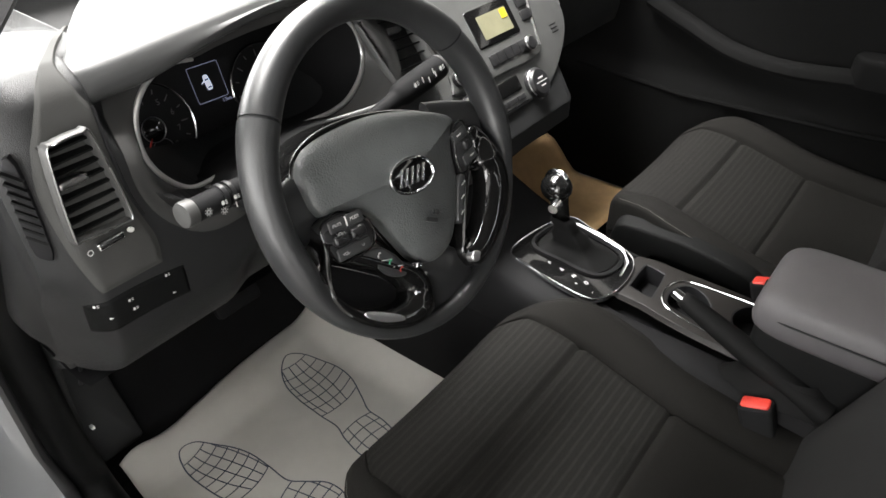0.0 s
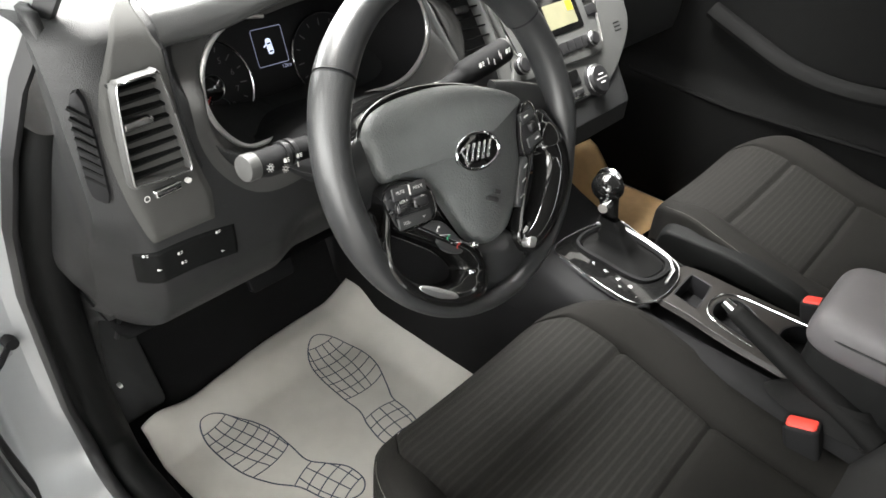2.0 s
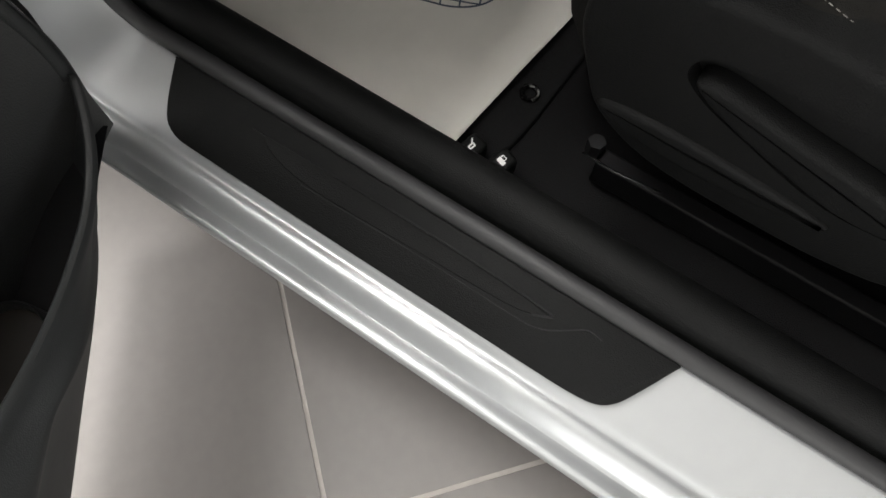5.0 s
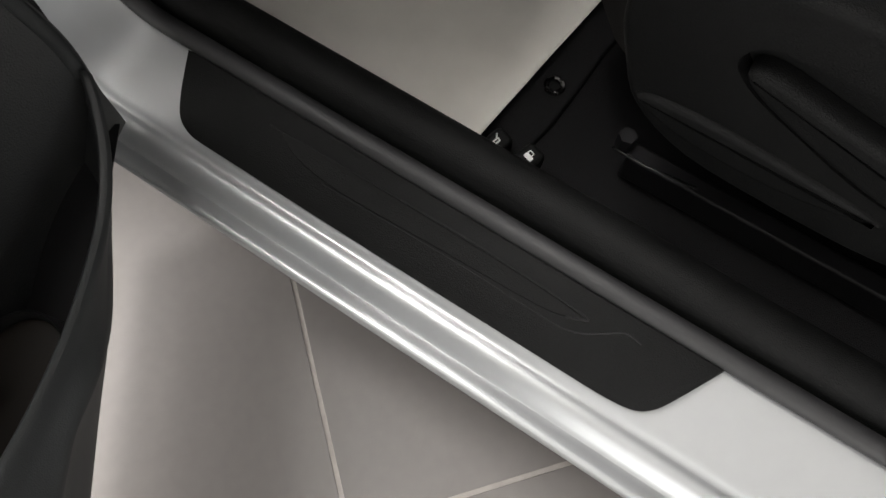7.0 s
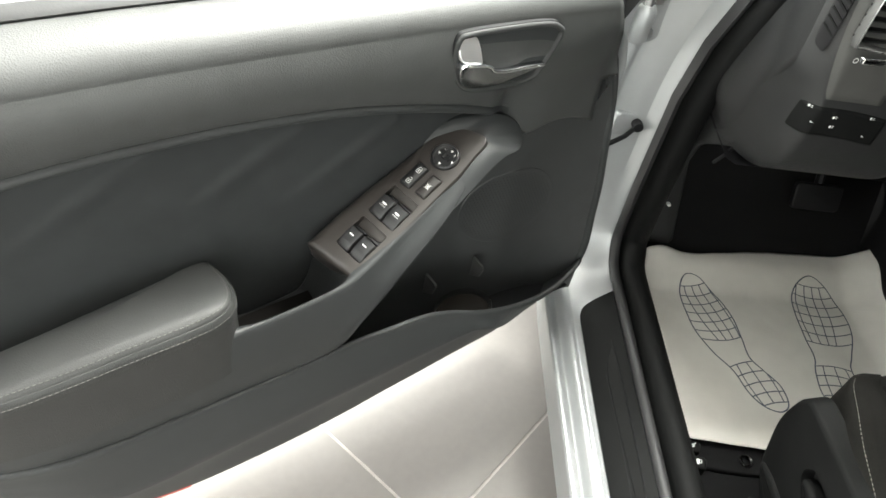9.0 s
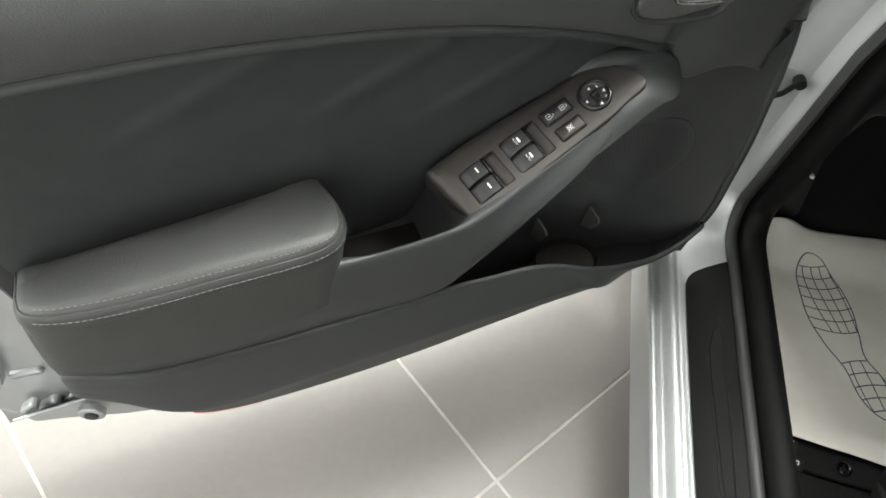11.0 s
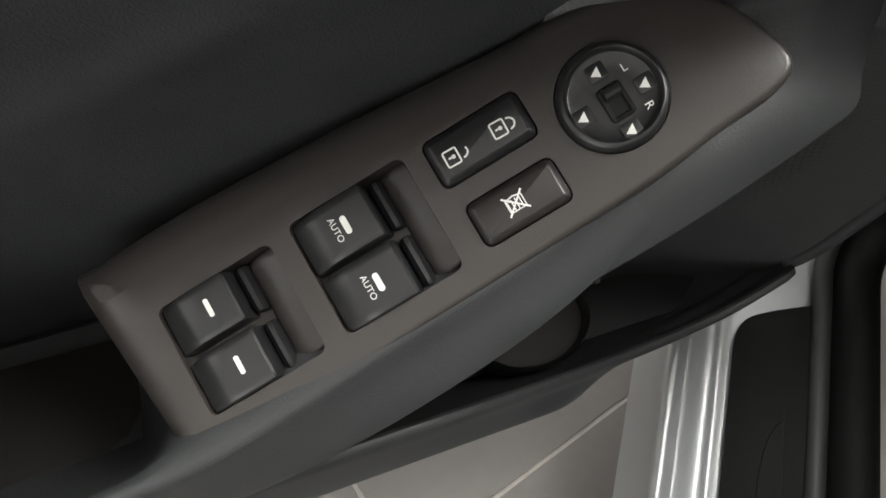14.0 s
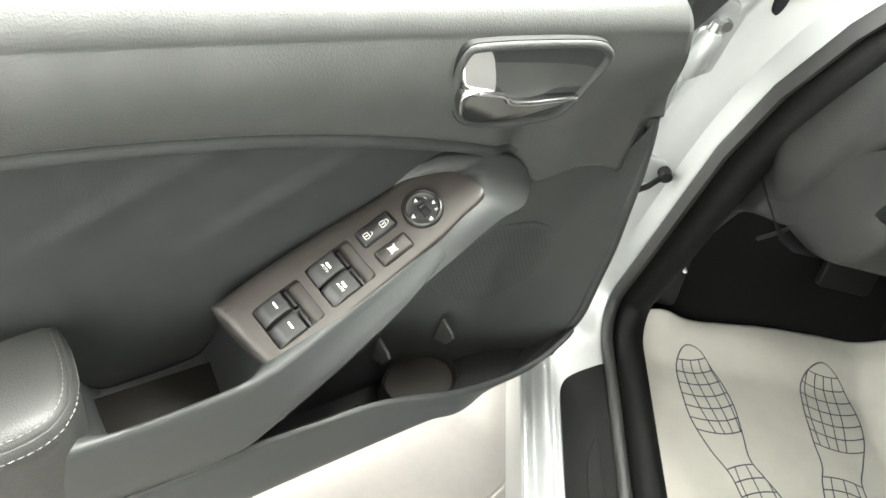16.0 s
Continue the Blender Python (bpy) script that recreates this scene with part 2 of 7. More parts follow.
def curve_at(table, x):
    """Smooth value at x from rows of (x, value)."""
    xs = [r[0] for r in table]
    if x <= xs[0]:
        return table[0][1]
    if x >= xs[-1]:
        return table[-1][1]
    for i in range(len(table) - 1):
        (x0, v0), (x1, v1) = table[i], table[i + 1]
        if x <= x1:
            a, b = table[max(i - 1, 0)], table[min(i + 2, len(table) - 1)]
            h = x1 - x0
            m0, m1 = (v1 - a[1]) / (x1 - a[0]) * h, (b[1] - v0) / (b[0] - x0) * h
            t = (x - x0) / h
            return (2 * t**3 - 3 * t * t + 1) * v0 + (t**3 - 2 * t * t + t) * m0 + (3 * t * t - 2 * t**3) * v1 + (t**3 - t * t) * m1
    return table[-1][1]


def ease(t):
    t = max(0.0, min(1.0, t))
    return t * t * (3 - 2 * t)


def loft(rings, closed=True, caps=False, bm=None):
    bm = bm or bmesh.new()
    rows = [[bm.verts.new(p) for p in ring] for ring in rings]
    n = len(rows[0])
    for a, b in zip(rows, rows[1:]):
        for k in range(n if closed else n - 1):
            bm.faces.new((a[k], a[(k + 1) % n], b[(k + 1) % n], b[k]))
    if caps:
        bm.faces.new(rows[0])
        bm.faces.new(rows[-1])
    return bm


def surface(fn, nu, nv, bm=None):
    return loft([[fn(i / nu, j / nv) for j in range(nv + 1)] for i in range(nu + 1)], closed=False, bm=bm)


def tube(path, r, seg=8, closed=False, bm=None, caps=True, flat=1.0):
    """A round bar along a path; r is a number or a list."""
    path = [Vector(p) for p in path]
    n = len(path)
    rings = []
    side = None
    for i, p in enumerate(path):
        d = (path[(i + 1) % n] - path[i - 1]) if closed else (path[min(i + 1, n - 1)] - path[max(i - 1, 0)])
        d.normalize()
        if side is None:
            side = d.orthogonal().normalized()
        side = (side - d * side.dot(d)).normalized()
        up = d.cross(side)
        rr = r[i] if isinstance(r, (list, tuple)) else r
        rings.append([p + rr * (math.cos(2 * math.pi * k / seg) * side + flat * math.sin(2 * math.pi * k / seg) * up) for k in range(seg)])
    if closed:
        rings.append(rings[0])
        bm = loft(rings, bm=bm)
        bmesh.ops.remove_doubles(bm, verts=bm.verts, dist=1e-6)
        return bm
    return loft(rings, caps=caps, bm=bm)


def rrect(w, h, r, per=4):
    out = []
    for cx, cy, a0 in ((w / 2 - r, h / 2 - r, 0), (-w / 2 + r, h / 2 - r, 90), (-w / 2 + r, -h / 2 + r, 180), (w / 2 - r, -h / 2 + r, 270)):
        for k in range(per + 1):
            a = radians(a0 + 90 * k / per)
            out.append((cx + r * math.cos(a), cy + r * math.sin(a)))
    return out


def grown(loop, d):
    """A 2D loop moved outwards by d."""
    n = len(loop)
    area2 = sum(loop[i][0] * loop[(i + 1) % n][1] - loop[(i + 1) % n][0] * loop[i][1] for i in range(n))
    s = 1 if area2 > 0 else -1
    out = []
    for i in range(n):
        a, b, c = Vector(loop[i - 1][:2]), Vector(loop[i][:2]), Vector(loop[(i + 1) % n][:2])
        t = (b - a).normalized() + (c - b).normalized()
        t = t.normalized() if t.length > 1e-9 else Vector((1, 0))
        out.append((b.x + s * d * t.y, b.y - s * d * t.x))
    return out


def slab(loop, m, z0, z1, edge=0.0, steps=3, bm=None):
    """A plate with a 2D outline in the plane of the pose m, from z0 to z1, with a rounded upper edge."""
    bm = bm or bmesh.new()
    rings = [[m @ Vector((x, y, z0)) for x, y in loop]]
    if edge:
        for k in range(steps + 1):
            a = math.pi / 2 * k / steps
            rings.append([m @ Vector((x, y, z1 - edge + edge * math.sin(a))) for x, y in grown(loop, -edge * (1 - math.cos(a)))])
    else:
        rings.append([m @ Vector((x, y, z1)) for x, y in loop])
    return loft(rings, caps=True, bm=bm)


def box(x0, x1, y0, y1, z0, z1, bm=None, m=None):
    bm = bm or bmesh.new()
    m = m or Matrix.Identity(4)
    v = [bm.verts.new(m @ Vector((x, y, z))) for x in (x0, x1) for y in (y0, y1) for z in (z0, z1)]
    for f in ((0, 1, 3, 2), (4, 6, 7, 5), (0, 4, 5, 1), (2, 3, 7, 6), (0, 2, 6, 4), (1, 5, 7, 3)):
        bm.faces.new([v[i] for i in f])
    return bm


def strip(path, width, normal, bm=None, lift=0.0):
    """A flat narrow band along a path, facing normal."""
    bm = bm or bmesh.new()
    nrm = Vector(normal).normalized()
    path = [Vector(p) + nrm * lift for p in path]
    rows = []
    for i, p in enumerate(path):
        d = path[min(i + 1, len(path) - 1)] - path[max(i - 1, 0)]
        s = d.cross(nrm).normalized() * width / 2
        rows.append((bm.verts.new(p - s), bm.verts.new(p + s)))
    for a, b in zip(rows, rows[1:]):
        bm.faces.new((a[0], a[1], b[1], b[0]))
    return bm


def plate_with_holes(outer, holes, m, depth, lip=0.003, skirt=None):
    """A face in the plane of m with openings; its rim rolls down to the skirt, the openings have walls."""
    bm = bmesh.new()
    edges = []
    for loop in (outer, *holes):
        vs = [bm.verts.new(m @ Vector((x, y, 0))) for x, y in loop]
        es = [bm.edges.new((vs[i], vs[(i + 1) % len(vs)])) for i in range(len(vs))]
        edges += es
    bmesh.ops.triangle_fill(bm, edges=edges, use_beauty=True, normal=m.to_3x3() @ Vector((0, 0, 1)))
    rim = [outer]
    rings = [[m @ Vector((x, y, 0)) for x, y in outer]]
    for k in range(1, 5):
        a = math.pi / 2 * k / 4
        rings.append([m @ Vector((x, y, -lip * (1 - math.cos(a)))) for x, y in grown(outer, lip * math.sin(a))])
    if skirt:
        rings.append([m @ Vector((x, y, -skirt)) for x, y in grown(outer, lip + 0.004)])
    loft(rings, bm=bm)
    for loop in holes:
        loft([[m @ Vector((x, y, 0)) for x, y in loop], [m @ Vector((x, y, -depth)) for x, y in grown(loop, -0.001)]], bm=bm)
        bm.faces.new([bm.verts.new(m @ Vector((x, y, -depth))) for x, y in grown(loop, -0.001)])
    bmesh.ops.remove_doubles(bm, verts=bm.verts, dist=1e-5)
    return bm


def lettering(text, size, m, bm=None):
    """Built-in font letters as flat meshes in the plane of m."""
    cu = bpy.data.curves.new("lettering", "FONT")
    cu.body, cu.size, cu.align_x, cu.align_y = text, size, "CENTER", "CENTER"
    ob = bpy.data.objects.new("lettering", cu)
    scene.collection.objects.link(ob)
    dg = bpy.context.evaluated_depsgraph_get()
    me = bpy.data.meshes.new_from_object(ob.evaluated_get(dg))
    bm = bm or bmesh.new()
    vs = [bm.verts.new(m @ v.co) for v in me.vertices]
    for p in me.polygons:
        try:
            bm.faces.new([vs[i] for i in p.vertices])
        except ValueError:
            pass
    bpy.data.objects.remove(ob)
    bpy.data.curves.remove(cu)
    bpy.data.meshes.remove(me)
    return bm


def frame_of(origin, ex, ey):
    """A pose with the given x and y directions."""
    ex = Vector(ex).normalized()
    ey = (Vector(ey) - ex * ex.dot(Vector(ey))).normalized()
    ez = ex.cross(ey)
    return Matrix(((ex.x, ey.x, ez.x, origin[0]), (ex.y, ey.y, ez.y, origin[1]), (ex.z, ey.z, ez.z, origin[2]), (0, 0, 0, 1)))


# ---- showroom ----
fixed("ground", box(-60, 60, -60, 60, -0.3, -0.05), GROUNDMAT, "pale concrete ground outside the showroom", "ground")

floor = fixed("floor", box(-5, 7, -6, 6, -0.05, -0.0008), GROUT, "pale grout bed under the large warm grey floor tiles", "floor")
TILE_TURN, TILE_SIZE, TILE_AT = radians(49.6), 0.6, Vector((-0.153, 0.170))


def tile_mesh():
    half = TILE_SIZE / 2 - 0.0030
    bm = slab(rrect(2 * half, 2 * half, 0.001, 1), Matrix.Identity(4), -0.0006, 0.0004, 0.0004, 1)
    return mesh_of(bm, TILE, 30, "floor_tile")


TILE_MESH = tile_mesh()
far_tiles = bmesh.new()
for i in range(-14, 15):
    for j in range(-14, 15):
        c, s = math.cos(TILE_TURN), math.sin(TILE_TURN)
        a, b = (i + 0.5) * TILE_SIZE, (j + 0.5) * TILE_SIZE
        at = TILE_AT + Vector((a * c - b * s, a * s + b * c))
        m = Matrix.Translation((at.x, at.y, 0)) @ Matrix.Rotation(TILE_TURN, 4, "Z")
        if max(abs(i), abs(j)) <= 4:
            ob = new("floor_tile", TILE_MESH)
            ob.parent, ob.matrix_basis = floor, m
        else:
            c4 = [m @ Vector((a_, b_, 0.0004)) for a_, b_ in ((-0.297, -0.297), (0.297, -0.297), (0.297, 0.297), (-0.297, 0.297))]
            for axis, sign, lim in ((0, 1, 4.99), (0, -1, 6.99), (1, 1, 5.99), (1, -1, 5.99)):
                cut = []
                for k in range(len(c4)):
                    p, q = c4[k - 1], c4[k]
                    dp, dq = sign * p[axis] + lim, sign * q[axis] + lim
                    if (dp > 0) != (dq > 0):
                        cut.append(p.lerp(q, dp / (dp - dq)))
                    if dq > 0:
                        cut.append(q)
                c4 = cut
            if len(c4) > 2:
                loft([[p - Vector((0, 0, 0.001)) for p in c4], c4], caps=True, bm=far_tiles)
ob = new("far_floor_tiles", mesh_of(far_tiles, TILE, 30))
ob.parent = floor
tagged(ob, kind="stuff")


def wall_with_window(name, m, length, height, opening, label):
    """A wall in the plane of m with a tall window opening through it."""
    x0, x1, z0, z1 = opening
    bm = bmesh.new()
    for a in ((0, x0, 0, height), (x1, length, 0, height), (x0, x1, 0, z0), (x0, x1, z1, height)):
        box(a[0], a[1], 0, 0.2, a[2], a[3], bm, m)
    return fixed(name, bm, WALLPAINT, label, "wall")


wall_with_window("wall_west", pose(-5.2, 6, 0, 0, 0, -90) @ pose(0, 0, 0), 12, 4, (1.8, 9.2, 0.35, 3.4), "white painted showroom wall with a tall window")
# the south opening is made up to go with the added fill
wall_with_window("wall_south", pose(7, -6, 0, 0, 0, 180), 12, 4, (1.4, 9.8, 0.35, 3.4), "white painted showroom wall with a wide lit opening")
wall_with_window("wall_north", pose(-5, 6, 0), 12, 4, (1.4, 9.8, 0.35, 3.4), "white painted showroom wall with a wide lit opening")
fixed("wall_east", box(7, 7.2, -6.2, 6.2, 0, 4), WALLPAINT, "plain white painted showroom wall", "wall")
fixed("ceiling", box(-5.2, 7.2, -6.2, 6.2, 4, 4.2), CEILPAINT, "plain white showroom ceiling", "ceiling")

# unseen glowing panels made up to house the overhead fill
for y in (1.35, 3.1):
    fill_panel = thing("overhead_fill_panel", (0.9, y, 4.0), "long white fill panel added unseen over the bonnet", "ceiling lamp", "ceiling lamps")
    part("fill_frame", box(-0.75, 2.55, y - 0.49, y + 0.49, 3.965, 4.0), WALLPAINT, fill_panel, "white metal frame", bevel=0.006)
    part("diffuser", box(-0.70, 2.50, y - 0.45, y + 0.45, 3.958, 3.966), FILLGLOW, fill_panel, "glowing white sheet of the added fill")

# ---- car body round the open door ----
def aperture_path():
    pts = [(-1.5, 0.295), (-1.0, 0.295), (-0.6, 0.295), (-0.3, 0.295), (0.0, 0.295), (0.2, 0.295), (0.35, 0.295), (0.46, 0.295), (0.545, 0.295)]
    for k in range(1, 10):
        a = radians(90 * k / 9)
        pts.append((0.545 + 0.097 * math.sin(a), 0.392 - 0.097 * math.cos(a)))
    pts += [(0.642, 0.50), (0.642, 0.60), (0.642, 0.70), (0.638, 0.80), (0.625, 0.90), (0.59, 1.0), (0.50, 1.12), (0.36, 1.24), (0.18, 1.34), (-0.05, 1.40), (-0.35, 1.43), (-1.5, 1.43)]
    return pts


APERTURE = aperture_path()


def sweep(profile, path=APERTURE, closed=False, bm=None, lean=0.0):
    """A profile of (x, h) carried round the door opening; h points into the opening."""
    rings = []
    for i, (y, z) in enumerate(path):
        a, b = path[max(i - 1, 0)], path[min(i + 1, len(path) - 1)]
        t = Vector((b[0] - a[0], b[1] - a[1])).normalized()
        n = Vector((-t.y, t.x))
        proud = ease((z - 0.36) / 0.16)
        ring = []
        for x, h in profile:
            q = proud * max(0.0, min(1.0, (x - 0.112) / 0.026))
            ring.append(Vector((x + lean * max(0, z - 0.75) - 0.018 * q, y + n.x * (h + 0.029 * q), z + n.y * (h + 0.029 * q))))
        rings.append(ring)
    return loft(rings, closed=closed, bm=bm)


SILL = [(0.035, -0.16), (0.030, -0.10), (0.022, -0.055), (0.014, -0.034), (0.0115, -0.027), (0.0115, -0.021), (0.0135, -0.0165), (0.018, -0.0155), (0.026, -0.0185), (0.030, -0.0205), (0.034, -0.018), (0.042, -0.0095),
        (0.050, -0.0065), (0.055, -0.0085), (0.059, -0.0085), (0.063, -0.0045), (0.070, -0.0025), (0.085, 0.003), (0.11, 0.013), (0.128, 0.022), (0.142, 0.026), (0.150, 0.010)]
fixed("body_side", sweep(SILL, lean=0.22), PAINT, "silver painted sill and hinge pillar round the door opening", "car body", 50, subsurf=1)

SEAL = [(0.1378 + 0.0098 * math.cos(radians(a)), 0.033 + 0.0085 * math.sin(radians(a))) for a in range(0, 360, 30)]
fixed("door_seal", sweep(SEAL, closed=True, lean=0.22), RUBBER, "black rubber weather seal along the door opening", "seal", 60)
TRIM = [(0.148, 0.015), (0.152, 0.043), (0.158, 0.052), (0.168, 0.0565), (0.180, 0.056), (0.192, 0.049), (0.199, 0.036), (0.203, 0.0), (0.206, -0.05)]
fixed("sill_trim", sweep(TRIM, APERTURE[:23] + [(0.612, 0.94)], lean=0.22), TRIMBLACK, "grained black plastic trim along the inner sill", "trim", 50, subsurf=1)

# scuff plate on the sill
scuff = thing("scuff_plate", (0.10, 0.24, 0.31), "black plastic scuff plate on the silver sill", "scuff plate")
SCUFF_POSE = frame_of((0.071, 0.0, 0.3005), (0.057, 0, 0.0265), (0, 1, 0))
outline = [(0.0630, -0.033), (0.0630, 0.20), (0.0630, 0.504)]
outline += [tuple(p) for p in spline([(0.0620, 0.5085), (0.045, 0.503), (0.022, 0.4945), (0.0040, 0.484), (-0.0045, 0.468), (-0.0060, 0.450)], 4)]
outline += [(-0.0065, 0.25)] + [tuple(p) for p in spline([(-0.0055, 0.050), (-0.0045, 0.025), (-0.0010, 0.006), (0.0080, -0.006), (0.0240, -0.0155), (0.0620, -0.0335)], 4)]
part("plate", slab(outline, SCUFF_POSE, -0.004, 0.0022, 0.0016, 2), TRIMBLACK, scuff)
band = [(0.0415, 0.385), (0.0435, 0.37), (0.0450, 0.265), (0.0450, 0.15), (0.0420, 0.082), (0.0350, 0.090), (0.0300, 0.115), (0.0270, 0.20), (0.0235, 0.315), (0.0300, 0.365)]
part("embossed_band", slab([tuple(p) for p in spline(band, 3, True)], SCUFF_POSE, 0.0015, 0.0031, 0.0008, 1), TRIMBLACK, scuff, "raised bar on the plate")
for width, pts in ((0.0011, ((0.0425, 0.40), (0.0460, 0.265), (0.0462, 0.15), (0.0432, 0.0785), (0.0385, 0.0800), (0.0345, 0.0905))), (0.0008, ((0.0214, 0.330), (0.0245, 0.20), (0.0246, 0.1065), (0.0275, 0.078), (0.0390, 0.0580), (0.0480, 0.0440), (0.0470, 0.0290)))):
    groove = spline([SCUFF_POSE @ Vector((x, y, 0.0024)) for x, y in pts], 5)
    part("groove", tube(groove, width, 6), DARK, scuff, "dark groove in the plate")

# hinge pillar details
pillar = thing("door_check_strap", (0.095, 0.64, 0.605), "black steel check strap pin on the silver pillar", "check strap")
part("bracket", slab(rrect(0.05, 0.045, 0.008), frame_of((0.085, 0.6395, 0.606), (1, 0, 0), (0, 0, 1)), -0.006, 0.006, 0.004), PAINT, pillar, "silver pressed steel pad")
part("pin", tube([(0.098, 0.634, 0.613), (0.098, 0.618, 0.613)], [0.0095, 0.0085], 12), DARK, pillar, "round black pin")
part("strap", tube([(0.096, 0.624, 0.611), (0.075, 0.606, 0.602), (0.035, 0.585, 0.590), (-0.02, 0.555, 0.588)], 0.0042, 8, flat=0.6), DARK, pillar, "black check strap")
for at, r in (((0.137, 0.6215, 0.724), 0.0175),):
    plug = thing("pillar_plug", at, "oval black rubber plug in the silver pillar", "plug")
    m = frame_of(at, (0.95, 0.25, 0), (0, 0, 1))
    part("cap", slab([(r * 0.62 * math.cos(a * math.pi / 8), r * math.sin(a * math.pi / 8)) for a in range(16)], m, -0.01, 0.006, 0.002), RUBBER, plug)
bolt = thing("upper_door_hinge", (0.04, 0.64, 0.80), "silver painted door hinge bolted to the pillar", "hinge")
part("leaf", slab([tuple(p) for p in spline([(-0.030, 0.045), (0.020, 0.050), (0.036, 0.02), (0.034, -0.03), (0.0, -0.050), (-0.034, -0.035)], 4, True)], frame_of((0.052, 0.648, 0.80), (1, 0.1, 0), (0, 0, 1)), -0.004, 0.010, 0.005), PAINT, bolt, "silver hinge leaf")
part("knuckle", tube([(0.034, 0.606, 0.772), (0.034, 0.605, 0.780), (0.035, 0.604, 0.822), (0.035, 0.604, 0.830)], [0.010, 0.015, 0.015, 0.010], 16), PAINT, bolt, "silver hinge knuckle", 50)
part("pin", tube([(0.035, 0.604, 0.826), (0.035, 0.604, 0.840)], [0.007, 0.006], 12), SATINCHROME, bolt, "steel hinge pin")
part("arm", loft([[(x0, 0.600, z), (x0 + 0.016, 0.606, z), (x0 + 0.016, 0.611, z), (x0, 0.605, z)] for x0, z in ((0.010, 0.770), (0.007, 0.80), (0.004, 0.84), (-0.002, 0.90))], caps=True), PAINT, bolt, "silver hinge strap on the door side")
for dz in (-0.026, 0.026):
    part("bolt_head", tube([(0.060, 0.642, 0.80 + dz), (0.060, 0.630, 0.80 + dz)], 0.007, 6), SATINCHROME, bolt)
slot_hole = thing("pillar_slot", (0.09, 0.642, 0.869), "dark oval hole in the silver pillar", "hole")
part("rim", slab([(0.0065 * math.cos(a * math.pi / 10), 0.017 * math.sin(a * math.pi / 10)) for a in range(20)], frame_of((0.096, 0.6255, 0.873), (0.97, 0.2, 0.1), (-0.12, 0, 1)), -0.004, 0.003, 0.001), DARK, slot_hole)

# fender, roof, far side and floor pan: the shell that shades the cabin
fixed("front_fender", loft([[(0.05, 0.66, 0.20), (0.045, 0.66, 0.6), (0.06, 0.66, 0.9), (0.10, 0.66, 0.99)], [(0.02, 0.72, 0.20), (0.01, 0.72, 0.6), (0.03, 0.72, 0.88), (0.12, 0.72, 0.97)], [(-0.04, 0.74, 0.20), (-0.05, 0.74, 0.6), (-0.02, 0.74, 0.86), (0.13, 0.75, 0.95)], [(-0.05, 1.2, 0.2), (-0.06, 1.2, 0.6), (-0.02, 1.2, 0.85), (0.16, 1.2, 0.93)], [(0.0, 1.8, 0.25), (-0.02, 1.8, 0.55), (0.05, 1.8, 0.74), (0.25, 1.8, 0.80)]], closed=False), PAINT, "silver front fender ahead of the door opening", "fender", 40, subsurf=2, solid=0.004)
fixed("bonnet", surface(lambda s, t: Vector((0.14 + 1.52 * s, 1.0 + 0.85 * t, 0.96 - 0.14 * t * t + 0.03 * math.sin(math.pi * s))), 12, 10), PAINT, "silver bonnet ahead of the windscreen", "bonnet", solid=0.006)
fixed("firewall", loft([[(x, 0.66, 0.245), (x, 0.74, 0.30), (x, 0.86, 0.50), (x, 0.90, 0.72), (x, 0.98, 0.95)] for x in (0.195, 0.6, 1.0, 1.64)], closed=False), CARPET, "black carpeted footwell front", "firewall", solid=-0.02)
fixed("car_floor", surface(lambda s, t: Vector((0.19 + 1.46 * s, -1.4 + 2.12 * t, 0.238 + 0.003 * noise.noise(Vector((9 * s, 14 * t, 0))))), 60, 60), CARPET, "black carpeted car floor", "carpet", solid=0.04)
KICK_Y = [(0.22, 0.60), (0.45, 0.60), (0.62, 0.575), (0.66, 0.53), (0.69, 0.485), (0.72, 0.468), (0.78, 0.466), (0.83, 0.455), (0.87, 0.432), (0.95, 0.428), (1.06, 0.46)]


def kick_point(s, z):
    y = curve_at(KICK_Y, z) + (0.97 - curve_at(KICK_Y, z)) * s
    return Vector((0.1865 + 0.004 * math.sin((z - 0.22) / 0.28) + 0.010 * s + (0.22 * max(0.0, z - 0.76) - 0.022 * ease((z - 0.69) / 0.06)) * ease((y - 0.485) / 0.04), y, z))


fixed("kick_panel", surface(lambda s, t: kick_point(s, 0.22 + 0.84 * t), 40, 90), PLASTIC, "dark kick panel and dashboard end beside the footwell", "kick panel", solid=0.01)
line = [Vector((0.1875, p.x, p.y)) for p in spline([(0.674, 0.826), (0.594, 0.810), (0.522, 0.790), (0.485, 0.763), (0.474, 0.735), (0.482, 0.690), (0.510, 0.640)], 6)]
fixed("end_cover_groove", tube(line, 0.0028, 8), DARK, "dark groove round the dashboard end cover", "trim")
clip = thing("trim_clip", (0.196, 0.602, 0.471), "small pale clip on the kick panel", "clip")
part("head", slab(rrect(0.011, 0.005, 0.0015), frame_of((0.2015, 0.602, 0.471), (0, -1, 0.2), (0, 0, 1)), -0.002, 0.003, 0.001), WHITE, clip)
fixed("roof", surface(lambda s, t: Vector((0.24 + 1.32 * s, -1.6 + 1.98 * t, 1.42 + 0.05 * math.sin(math.pi * s) + 0.02 * math.sin(math.pi * t))), 12, 12), HEADLINER, "grey roof lining over the cabin", "roof", solid=-0.02)
fixed("rear_wall", box(0.1, 1.7, -1.62, -1.58, 0.2, 1.42), CARPET, "dark rear end of the cabin", "bulkhead")
